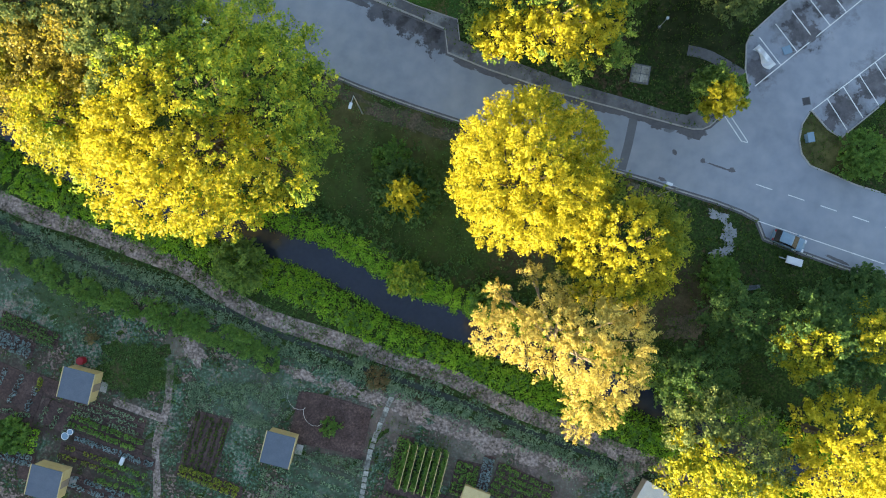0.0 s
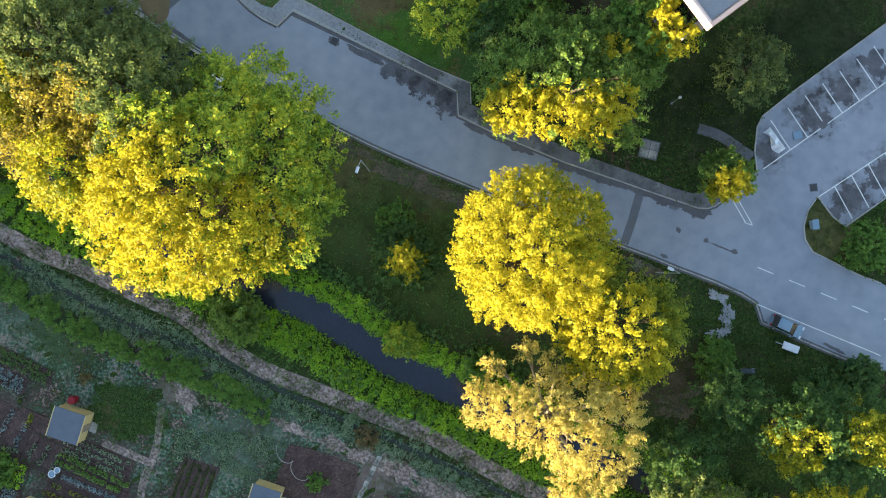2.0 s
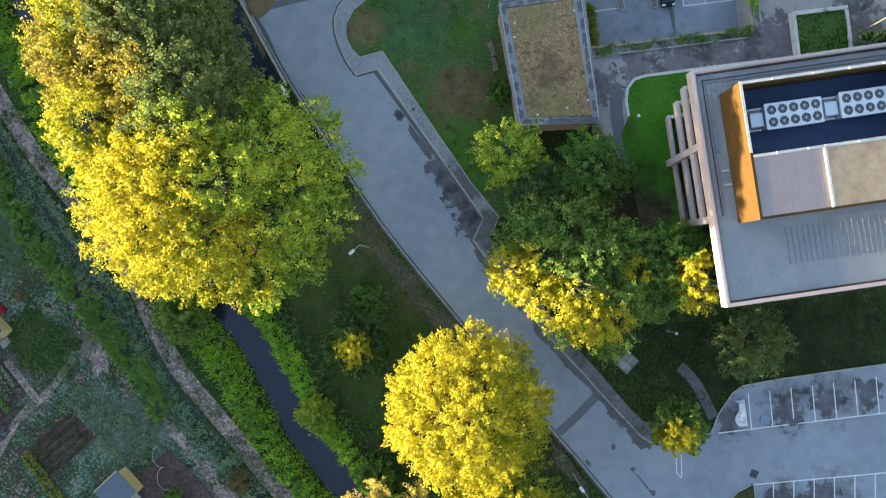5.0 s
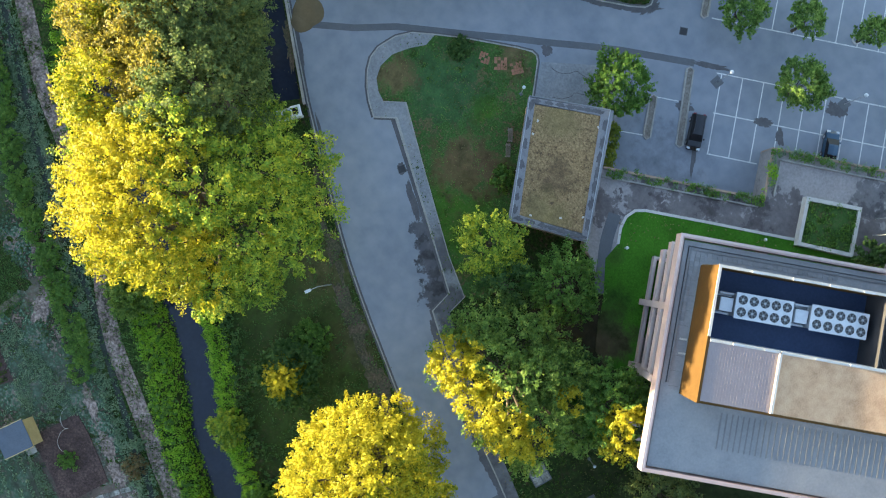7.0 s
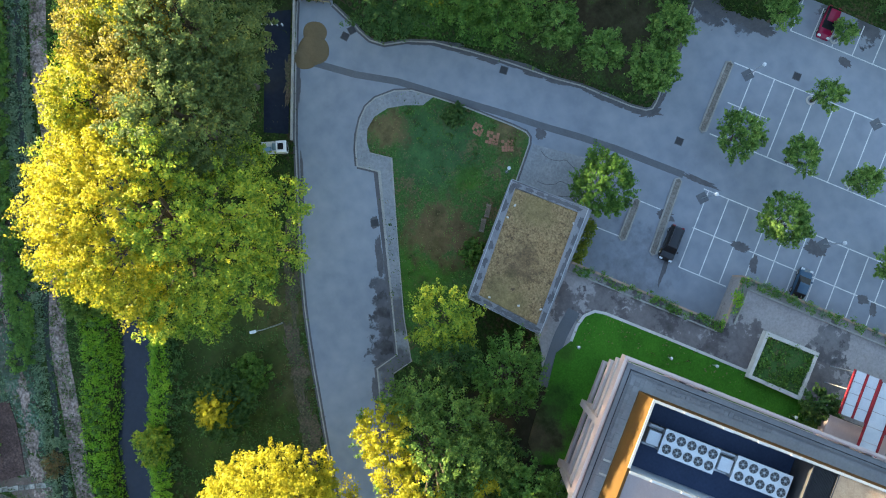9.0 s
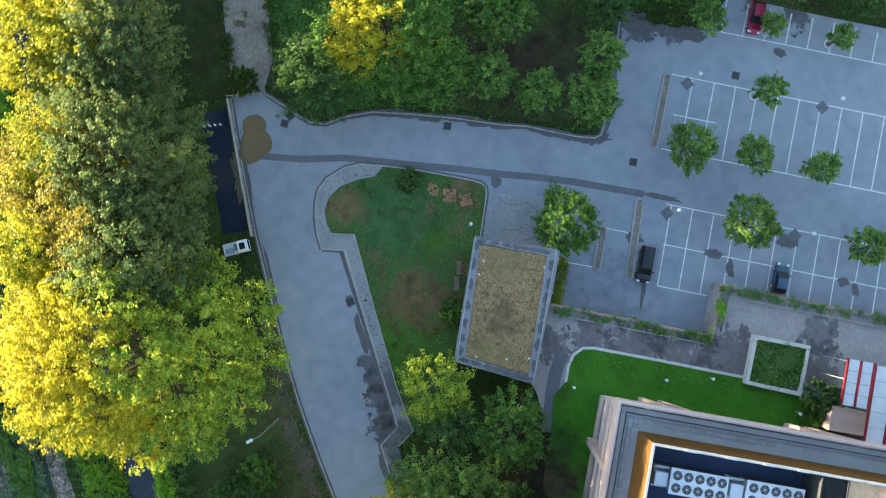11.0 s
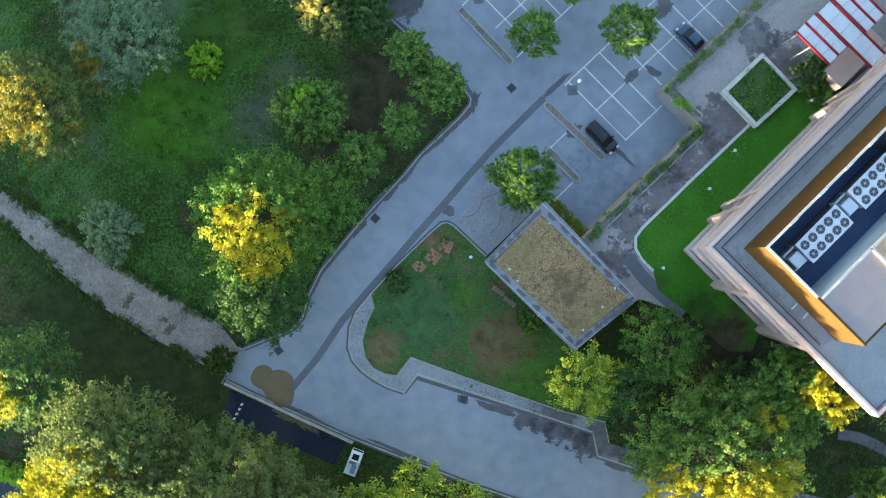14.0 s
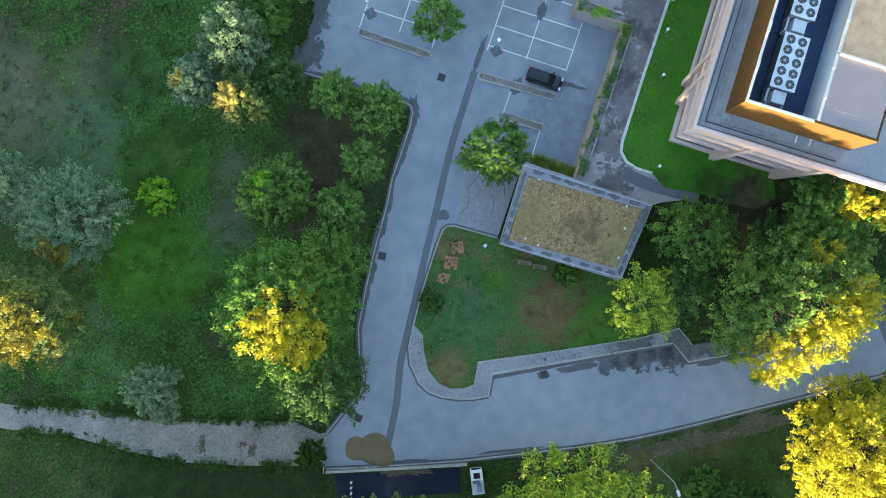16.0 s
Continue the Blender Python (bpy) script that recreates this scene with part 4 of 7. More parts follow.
    part("gravel_roof", boxes((9.42, wx1 - 0.3, -15.25, -9.78, P - 0.5, P - 0.06)), "brown_gravel_roof", e, "brown gravelled roof")
    for k in range(16):
        part("grating_bar", boxes((18.32 + k * 0.14, 18.36 + k * 0.14, -9.5, -2.98, P - 0.6, P - 0.2)), "dark_metal", e)
    part("grating_frame", boxes((18.2, 18.3, -9.5, -2.96, F - 0.2, P), (20.6, 20.7, -9.5, -2.96, F - 0.2, P)), "dark_metal", e)
    part("east_roof", boxes((20.7, wx1 - 0.3, -9.5, -2.96, P - 0.5, P - 0.1)), "brown_gravel_roof", e)
    # short pale ventilator caps along the well's edges
    for x, y in ((6.0, -2.84), (9.8, -2.84), (13.2, -2.84), (16.4, -2.84), (5.4, -9.64), (8.3, -9.64), (13.0, -9.64), (16.2, -9.64)):
        part("edge_cap", boxes((x - 0.5, x + 0.5, y - 0.1, y + 0.1, P + 0.03, P + 0.14)), "pale_sheet", e)
    return e, F + TERRACE


block, WELL = office()


def chiller(a, b, label):
    q = blk(a, b)
    turn = math.degrees(math.atan2(BA.y, BA.x))
    e = thing("chiller", (q[0], q[1], WELL), label, "chiller", "roof chillers", turn=turn)
    for y in (-1.05, 0.85):
        part("base_rail", boxes((-4.1, 2.65, y, y + 0.2, 0.0, 0.25)), "dark_metal", e)
    body = part("casing", boxes((-2.65, 2.65, -1.05, 1.05, 0.25, 2.0), bevel=0.03), "grey_metal", e)
    part("fan_deck", boxes((-2.7, 2.7, -1.22, 1.22, 2.0, 2.12), bevel=0.03), "white_metal", e)
    for s in (-1, 1):
        for k in range(5):
            x = -2.55 + k * 1.03
            part("coil_panel", boxes((x, x + 0.97, s * 1.06 - 0.02, s * 1.06 + 0.02, 0.4, 1.9)), "fan_grey", e)
    part("control_box", boxes((-4.0, -2.75, -0.75, 0.55, 0.4, 1.75), bevel=0.07), "white_metal", e)
    part("control_base", boxes((-4.15, -2.7, -1.05, 1.0, 0.2, 0.4)), "fan_grey", e)
    for y, z in ((0.75, 0.9), (0.95, 1.3), (-0.95, 0.8)):
        bm = bmesh.new()
        tube(bm, [(-4.0, y, 0.4), (-3.95, y, z), (-2.7, y, z + 0.05)], [0.11] * 3, 8)
        part("pipe", bm, "white_metal", e)
    for i in range(5):
        for j in range(2):
            x, y = -2.08 + i * 1.04, -0.57 + j * 1.14
            bm = bmesh.new()
            cylinder(bm, x, y, 2.1, 2.14, 0.46, seg=24)
            fan = part("fan_well", bm, "dark_metal", e)
            for k in range(6):
                a0 = k * math.pi / 3 + 0.3 * i
                bm = bmesh.new()
                prism(bm, [(x + r * math.cos(a0 + a), y + r * math.sin(a0 + a)) for r, a in ((0.1, 0.0), (0.42, 0.12), (0.43, 0.5), (0.1, 0.75))], 2.145, 2.165)
                part("fan_blade", bm, "fan_grey", fan)
            bm = bmesh.new()
            cylinder(bm, x, y, 2.14, 2.19, 0.12, seg=12)
            part("fan_hub", bm, "grey_metal", fan)
            bm = bmesh.new()
            ribbon(bm, [(x + 0.47 * math.cos(q * math.pi / 10), y + 0.47 * math.sin(q * math.pi / 10)) for q in range(20)], 0.04, 2.1, 2.2, closed=True)
            part("fan_ring", bm, "white_metal", fan)
    return e


chiller(7.7, 6.05, "white roof chiller with ten fans in two rows")
chiller(14.8, 5.95, "white roof chiller with ten fans in two rows")


# ---------------------------------------------------------------- shed with the planted roof
def planted_shed():
    q = [(-12.4, 54.1), (-5.3, 60.3), (4.85, 48.5), (-2.6, 43.3)]
    e = thing("flat_roofed_shed", (0, 0, 0), "low flat-roofed shed with a dry sedum roof", "shed")
    inner = [tuple(Vector(p).lerp(Vector((-3.85, 51.55)), 0.03)) for p in q]
    bm = bmesh.new()
    prism(bm, inner, -0.2, 4.8)
    part("wall", bm, "brick_pale", e)
    bm = bmesh.new()
    prism(bm, q, 4.8, 5.05)
    part("roof_slab", bm, "bitumen_edge", e)
    bm = bmesh.new()
    shr = [tuple(Vector(p).lerp(Vector((-3.85, 51.55)), 0.055)) for p in q]
    ribbon(bm, shr, 0.85, 5.05, 5.3, closed=True)
    part("roof_edge", bm, "bitumen_edge", e, "grey felt upstand with dark wet patches")
    bm = bmesh.new()
    mid = [tuple(Vector(p).lerp(Vector((-3.85, 51.55)), 0.11)) for p in q]
    prism(bm, mid, 5.0, 5.2)
    part("sedum_bed", bm, "sedum_roof", e, "dry brown sedum planting")
    bm = bmesh.new()
    out = [tuple(Vector(p).lerp(Vector((-3.85, 51.55)), -0.006)) for p in q]
    ribbon(bm, out, 0.06, 5.0, 5.34, closed=True)
    part("edge_trim", bm, "grey_metal", e)
    return e


planted_shed()
# retaining wall of the terrace with planting on top
bm = bmesh.new()
ribbon(bm, [WALL_N[0], WALL_N[1]], 0.26, -0.2, TERRACE + 0.3, shift=0.13)
ribbon(bm, [lot(9.83, 31.03), lot(9.83, 24.73)], 0.26, -0.2, TERRACE + 0.302)
ribbon(bm, [lot(9.7, 24.6), lot(75, 24.6)], 0.26, -0.2, TERRACE + 0.3)
tagged(mesh_object("wall_retaining", bm, "brick_pale"), "pale brick retaining wall above the car park", "wall", kind="structure")
bm = bmesh.new()
for p, q in (((0.1, 55.2), (14.6, 67.3)), (lot(10.9, 30.2), lot(10.9, 25.9)), (lot(11.0, 25.75), lot(75, 25.75))):
    ribbon(bm, [p, q], 0.16, TERRACE - 0.2, TERRACE + 0.3)
tagged(mesh_object("wall_planter_edge", bm, "concrete"), "low planter edge of pale stone", "wall", kind="structure")


# ---------------------------------------------------------------- car park markings
def lines(name, segs, width=0.13, z=0.066):
    bm = bmesh.new()
    for p, q in segs:
        ribbon(bm, [p, q], width, 0.02, z)
    tagged(mesh_object(name, bm, "line_paint"), "worn white painted lines", "road marking", kind="structure")


lines("bay_lines_middle", [(lot(0.1, 0), lot(60, 0)), (lot(1.2, 4.9), lot(6.6, 4.9)), (lot(0.6, 9.35), lot(60, 9.35))] + [(lot(2.8 + 2.68 * k, 0), lot(2.85 + 2.68 * k, 9.35)) for k in range(21)])
lines("bay_lines_south", [(lot(2.5, 15.95), lot(60, 15.95)), (lot(3.0, 20.9), lot(60, 20.9)), (lot(3.2, 26.05), lot(9.5, 26.05))] + [(lot(3.15 + 2.65 * k, 15.95), lot(3.3 + 2.65 * k, 26.0 if k < 3 else 24.2)) for k in range(21)])
lines("bay_lines_north", [(lot(5.0, -6.4), lot(60, -6.4))] + [(lot(5.1 + 2.73 * k, -10.6 + 0.05 * k), lot(5.05 + 2.73 * k, -6.4)) for k in range(20)])
lines("bay_lines_west", [((-3.1, 67.5), (-0.1, 70.0)), ((0.0, 63.6), (-2.9, 61.1)), ((-3.1, 61.2), (0.2, 57.5))], width=0.12)
lines("bay_lines_lot", [((37.9, 25.7), (62, 45.6)), ((44.9, 22.8), (64, 37.6))] + [((38.4 + 2.02 * k, 31.8 + 1.68 * k), (41.05 + 2.02 * k, 28.35 + 1.68 * k)) for k in range(10)] + [((46.8 + 1.97 * k, 24.2 + 1.53 * k), (49.2 + 1.97 * k, 20.4 + 1.53 * k)) for k in range(8)])
lines("road_dashes", [((38.0 + 3.95 * k, 13.6 - 1.27 * k), (40.0 + 3.95 * k, 12.95 - 1.27 * k)) for k in range(8)] + [((38.2, 9.1), (53.7, 4.0)), ((35.0, 21.8), (37.0, 18.8)), ((34.2, 21.9), (36.2, 18.9)), ((36.2, 18.9), (37.0, 18.7))], width=0.12)
for nm, p, q in (("island_a", (-12.9, 85.4), (-7.2, 78.5)), ("island_b", (-3.3, 67.2), (0.0, 63.4)), ("island_c", (-3.1, 72.9), (3.3, 65.9))):
    bm = bmesh.new()
    d = (Vector(q) - Vector(p)).normalized()
    nn = Vector((-d.y, d.x)) * 0.42
    ring = [Vector(p) + nn, Vector(p) - d * 0.3, Vector(p) - nn, Vector(q) - nn, Vector(q) + d * 0.3, Vector(q) + nn]
    ribbon(bm, [tuple(v) for v in ring], 0.14, -0.1, 0.22, closed=True)
    isl = thing("traffic_island", (0, 0, 0), "narrow kerbed island with gravel fill", "traffic island", "car park islands")
    part("kerb_ring", bm, "concrete", isl)
    bm = bmesh.new()
    prism(bm, [tuple(v) for v in ring], 0.0, 0.16)
    part("fill", bm, "gravel", isl)


# ---------------------------------------------------------------- trees
# gold accents facing south-west put the low sun into crown colours
GOLD = "leaf_gold"
PLANE = [(-27.0, 17.5, 19.0, 3.8), (-23.0, 14.0, 17.9, 3.6), (-28.0, 12.2, 17.4, 3.5), (-32.0, 15.5, 17.4, 3.6), (-24.0, 20.5, 19.2, 3.6), (-29.5, 21.5, 18.8, 3.6),
         (-25.5, 9.6, 15.4, 3.3), (-30.0, 9.2, 14.4, 3.1), (-34.3, 11.6, 13.0, 3.3), (-21.0, 10.8, 10.2, 2.9), (-36.4, 15.2, 13.4, 3.1), (-26.8, 7.9, 9.6, 2.2), (-22.8, 8.5, 9.6, 2.2),
         (-18.4, 14.0, 11.4, 3.4), (-18.6, 19.0, 12.8, 3.6), (-19.0, 24.0, 12.6, 3.6), (-23.5, 25.8, 16.0, 3.6), (-15.4, 17.0, 9.4, 2.8), (-15.3, 22.0, 9.6, 2.9), (-17.0, 26.6, 9.0, 2.9), (-21.4, 29.4, 9.6, 2.9), (-16.6, 12.8, 8.8, 2.6), (-27.0, 28.4, 11.4, 3.0)]
tree(-24.5, 18.0, 12.5, 22.0, "leaf_green_gold", "huge green plane tree with its sunlit side coloured gold", 11, base=5, clump=0.74, leaves=46, shape=around(-24.5, 18.0, 0.0, PLANE), accents=((-7.0, -6.0, 8.0, 3, "leaf_gold"), (0.5, -7.0, 7.5, 3, "leaf_gold_green"), (-4.5, -0.5, 4.5, 13, "leaf_gold_green")))
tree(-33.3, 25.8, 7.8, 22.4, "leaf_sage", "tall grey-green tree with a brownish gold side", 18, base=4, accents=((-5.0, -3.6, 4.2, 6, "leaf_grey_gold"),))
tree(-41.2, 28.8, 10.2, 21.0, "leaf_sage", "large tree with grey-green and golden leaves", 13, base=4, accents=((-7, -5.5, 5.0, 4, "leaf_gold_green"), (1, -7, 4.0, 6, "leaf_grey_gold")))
tree(-39.4, 18.2, 5.7, 18.5, "leaf_gold_green", "golden tree filling the row along the stream", 19, base=4)
tree(-37.6, 32.3, 3.6, 12.0, "leaf_sage", "grey-green young tree over the side channel", 20, base=3, clump=0.6)
tree(-44.9, 23.4, 6.6, 18.0, "leaf_grey_gold", "tall brownish gold tree beside the stream", 14, base=4)
tree(-52.5, 36.0, 8.4, 18.5, "leaf_sage", "broad green tree with a golden south-west side", 15, base=4, accents=((-4, -4, 5.5, 4, "leaf_gold_green"),))
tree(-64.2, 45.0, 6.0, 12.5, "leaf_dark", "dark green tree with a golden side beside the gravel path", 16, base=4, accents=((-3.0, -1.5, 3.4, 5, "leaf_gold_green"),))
tree(-56.6, 31.0, 7.0, 17.5, "leaf_gold_green", "golden tree in a row along the stream", 17, base=4)
DOME = [(9.0, 13.3, 16.6, 3.9), (5.6, 10.6, 14.4, 3.4), (9.2, 8.8, 13.8, 3.4), (12.8, 11.0, 14.2, 3.4), (12.2, 15.8, 14.0, 3.5), (8.2, 17.4, 14.4, 3.5), (4.9, 14.8, 14.4, 3.4),
        (3.6, 11.6, 10.0, 2.8), (5.6, 8.0, 9.6, 2.7), (9.6, 7.4, 9.4, 2.6), (14.2, 9.4, 9.6, 2.8), (15.0, 13.4, 9.4, 2.9), (14.0, 17.4, 8.8, 2.8), (10.2, 19.2, 9.2, 2.8), (6.0, 18.4, 9.6, 2.8), (3.6, 15.4, 9.8, 2.7)]
tree(9.0, 13.3, 8.6, 20.5, "leaf_gold", "bright golden round-headed tree beside the road", 21, base=5, clump=0.68, leaves=52, leaf=0.14, shape=around(9.0, 13.3, 0.0, DOME), accents=((5.0, 3.8, 5.2, 4, "leaf_gold_green"),))
# gold sunward, olive behind: lit and shaded sides are leaf colours here
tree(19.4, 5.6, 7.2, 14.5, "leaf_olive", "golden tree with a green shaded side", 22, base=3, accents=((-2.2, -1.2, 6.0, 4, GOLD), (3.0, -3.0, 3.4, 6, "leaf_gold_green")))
WILLOW = [(5.2, -3.9, 9.0, 2.3), (8.4, -4.2, 10.4, 2.8), (11.6, -3.0, 11.4, 2.6), (15.6, -2.8, 11.4, 2.9), (19.2, -4.6, 10.8, 2.9), (14.6, -6.6, 12.0, 3.1), (18.4, -8.4, 10.4, 3.0), (15.8, -11.2, 9.4, 2.5), (15.0, -14.0, 8.2, 1.8), (17.8, -12.0, 8.8, 1.9), (5.9, 0.6, 9.0, 1.2), (9.2, 2.4, 9.4, 1.1), (12.4, 1.0, 10.2, 1.3), (11.4, -6.2, 11.0, 2.4), (20.6, -1.8, 9.0, 1.6)]
tree(13.0, -5.6, 9.4, 14.5, "leaf_pale", "pale yellow willow with bare upper branches", 23, base=3, gap=0.15, bark="bark_pale", clump=0.55, leaves=50, leaf=0.115, shape=around(13.0, -5.6, 0.0, WILLOW))
SPREAD = [(4.6, 33.0, 10.0, 2.5), (7.4, 35.6, 10.4, 2.5), (8.0, 31.6, 11.6, 2.8), (11.6, 34.0, 12.0, 2.7), (13.4, 37.2, 10.8, 2.3), (16.6, 35.4, 11.0, 2.2), (12.0, 30.6, 12.2, 2.7), (16.0, 32.0, 11.6, 2.4), (19.4, 33.4, 10.2, 2.0), (9.8, 37.8, 9.2, 1.9), (5.0, 28.2, 10.8, 2.3), (8.3, 27.4, 11.6, 2.2), (11.5, 27.4, 12.0, 2.2), (14.6, 28.2, 12.0, 2.2), (17.6, 29.4, 11.2, 2.0), (18.8, 27.4, 7.4, 1.7), (14.8, 25.8, 7.0, 1.5), (3.2, 30.6, 8.0, 1.5)]
# gold accents along the south row stand for sunlit leaves
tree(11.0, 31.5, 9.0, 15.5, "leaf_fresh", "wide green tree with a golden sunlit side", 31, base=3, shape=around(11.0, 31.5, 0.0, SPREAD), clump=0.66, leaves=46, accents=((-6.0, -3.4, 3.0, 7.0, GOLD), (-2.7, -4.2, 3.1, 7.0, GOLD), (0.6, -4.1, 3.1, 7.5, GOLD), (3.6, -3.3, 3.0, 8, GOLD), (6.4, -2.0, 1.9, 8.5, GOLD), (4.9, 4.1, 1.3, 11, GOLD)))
SLIM = [(0.2, 0.6, 12.0, 1.7), (1.8, -1.6, 12.0, 1.6), (-2.5, 1.8, 10.0, 2.2), (-0.4, 3.6, 9.0, 1.7), (0.0, -2.5, 8.0, 1.8), (-1.4, -0.6, 10.5, 1.9)]
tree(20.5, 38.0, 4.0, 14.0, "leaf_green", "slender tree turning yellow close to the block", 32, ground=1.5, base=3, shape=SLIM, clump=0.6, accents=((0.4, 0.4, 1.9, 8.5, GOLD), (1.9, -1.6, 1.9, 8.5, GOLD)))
tree(14.5, 36.5, 4.4, 9.5, "leaf_dark", "dark green tree below the block", 37, ground=0.6, base=2)
tree(6.9, 42.9, 4.8, 9.5, "leaf_green", "dark green tree beside the flat-roofed shed", 33, ground=0.8, base=1.5)
tree(-2.0, 39.8, 4.2, 8.5, "leaf_green_gold", "small yellow-green tree on the lawn's edge", 34, base=1.2)
tree(2.6, 38.2, 3.4, 8.0, "leaf_dark", "dark green tree under taller ones", 38, base=1.2)
BROAD = [(-1.7, 0.2, 4.3, 1.3), (1.5, 0.8, 4.6, 1.3), (0.0, -1.5, 4.9, 1.2), (0.2, 1.8, 4.2, 1.3), (0.0, 0.0, 5.6, 1.5), (-1.5, -1.7, 3.8, 1.0), (1.9, -1.0, 4.2, 1.1), (-1.4, 1.7, 3.6, 1.0)]
# gold accent paints the sun on the south boughs
tree(31.7, 23.7, 3.2, 7.2, "leaf_fresh", "small spreading tree with its sunlit south side coloured yellow", 35, base=1.5, clump=0.5, shape=BROAD, accents=((0.3, -1.3, 2.5, 3.0, "leaf_gold"),))
tree(33.4, 36.7, 4.6, 7.4, "leaf_sage", "olive green tree below the office block", 36, base=1.5)
tree(41.1, -5.1, 5.6, 12.5, "leaf_dark", "dark green tree with yellow tips", 41, base=2, accents=((-2.6, -0.6, 2.8, 5.5, "leaf_gold_green"),))
tree(45.9, -4.2, 5.0, 13.0, "leaf_dark", "dark tree with golden upper leaves beside the stream", 42, base=2, accents=((0.2, 0.2, 3.4, 5.5, "leaf_gold_green"),))
tree(30.6, -17.4, 7.2, 13.0, "leaf_sage", "grey-green tree with a golden side over the stream", 43, base=2.5, accents=((-2.8, -2.4, 4.6, 3, "leaf_gold_green"), (3.5, -4.5, 3.4, 3, "leaf_gold_green")))
tree(43.8, -15.9, 7.0, 14.5, "leaf_gold", "bright golden tree over the stream", 44, base=3)
tree(28.6, -9.8, 4.9, 8.5, "leaf_dark", "dark green tree over the stream", 45, base=1.5)
tree(33.8, -2.7, 4.6, 8.0, "leaf_dark", "dark green shrubby tree", 46, base=1.2)
tree(-37.0, 60.2, 8.0, 13.4, "leaf_green", "broad green tree with golden upper leaves", 51, base=2, accents=((-0.2, -2.0, 4.0, 8.0, GOLD),))
tree(-38.2, 52.0, 5.4, 9.5, "leaf_dark", "dark green tree at the road's corner", 52, base=1.5)
tree(-31.0, 62.5, 4.6, 9.5, "leaf_green", "green tree beside the side road", 53, base=1.5)
tree(-56.2, 60.8, 3.7, 5.5, "leaf_frost", "small silvery tree beside the gravel path", 54, base=0.8, clump=0.5)
tree(-26.2, 91.2, 4.3, 8.0, "leaf_frost", "silvery green meadow tree", 55, base=1.2)
tree(-32.9, 88.9, 3.4, 7.0, "leaf_silver", "small grey-green meadow tree with a gold side", 56, base=1.0, clump=0.5, accents=((-1.0, 1.0, 1.3, 3.0, "leaf_pale"),))
tree(-29.2, 84.0, 3.7, 7.6, "leaf_sage", "small meadow tree turning gold", 57, base=1.0, clump=0.5, accents=((-1.1, 0.9, 1.9, 4.5, "leaf_pale"),))
tree(-21.8, 91.2, 3.0, 6.0, "leaf_green", "green meadow tree behind the car park", 59, base=1.0, clump=0.5)
tree(-24.0, 84.3, 3.2, 6.5, "leaf_dark", "dark green meadow tree", 58, base=1.0, clump=0.5)
for i, (x, y, r) in enumerate(((-19.7, 79.2, 2.7), (-16.4, 75.2, 3.1), (-20.9, 70.7, 2.7), (-26.1, 67.3, 3.2))):
    tree(x, y, r, 6.4, "leaf_mid", "round green tree beside the car park", 60 + i, base=1.0, group="trees along the side road", clump=0.5)
tree(-31.6, 73.0, 4.4, 7.0, "leaf_mid", "bright and dark green meadow tree", 66, base=1.0, clump=0.5, accents=((0.9, -0.6, 2.2, 3.5, "leaf_green"), (-0.6, 1.0, 1.6, 4.0, "leaf_bright")))
tree(-53.0, 83.0, 6.4, 10.0, "leaf_silver", "wide grey-green willow in the meadow", 67, base=1.5, gap=0.1, clump=0.6, leaves=44, leaf=0.13, accents=((-3.4, -4.0, 2.2, 4, "leaf_grey_gold"),))
tree(-57.4, 89.6, 3.8, 8.0, "leaf_silver", "small grey-green willow in the meadow", 69, base=1.5, clump=0.6, leaf=0.13)
tree(-62.3, 75.7, 6.4, 11.5, "leaf_sage", "grey-gold willow in the meadow", 68, base=1.5, gap=0.1, accents=((-1.0, -1.5, 4.2, 4, "leaf_grey_gold"),))
tree(-7.1, 63.8, 4.1, 6.4, "leaf_green", "dense dark green tree before the flat-roofed shed", 79, base=1.4, group="car park trees", clump=0.45, leaf=0.15, leaves=34)
for i, (x, y, r, h) in enumerate(((-4.6, 80.7, 3.1, 5.8), (1.1, 85.8, 2.4, 5.4), (-4.1, 92.1, 2.1, 5.2), (7.2, 91.2, 2.2, 5.2), (6.8, 80.2, 3.2, 6.2), (-15.3, 92.2, 2.2, 5.0), (-9.6, 98.3, 1.4, 3.6), (-3.4, 103.4, 1.6, 4.2), (17.9, 89.3, 2.6, 5.6))):
    tree(x, y, r, h, "leaf_mid", "round-headed green car park tree", 70 + i, base=1.4, group="car park trees", clump=0.45, leaf=0.15, leaves=34)
for u, v, r, h in ((-3.0, -12.5, 3.4, 6.5), (5.5, -15.0, 4.2, 7.5), (13.5, -14.8, 4.4, 7.5), (22.0, -14.0, 4.4, 7.5)):
    tree(*lot(u, v), r, h, "leaf_dark", "dark green tree behind the car park", 110 + int(u), base=1.5, group="trees behind the car park", clump=0.6, leaves=34, leaf=0.17)
shrub(-5.0, 11.4, 3.9, 4.8, "leaf_dark", "wide green shrub beside the stream", 91)
shrub(-4.9, 11.2, 2.5, 6.8, "leaf_gold", "golden shrub growing through a green one", 90)
shrub(-6.5, 16.0, 2.2, 2.2, "leaf_green", "low green shrub on the verge", 89)
shrub(-24.6, 3.0, 3.4, 4.2, "leaf_fresh", "rounded pale green shrub beside the stream", 92)
shrub(-4.6, 1.4, 2.2, 2.4, "leaf_green_gold", "yellow-green shrub over the water", 88)
shrub(5.5, -1.0, 2.2, 2.2, "leaf_green", "green shrub on the stream bank", 87)
shrub(27.5, 73.5, 2.1, 2.6, "leaf_dark", "dark green shrub beside the entrance canopy", 101, ground=TERRACE)
shrub(33.0, 2.4, 2.4, 2.6, "leaf_green", "green shrub beside the road", 93)
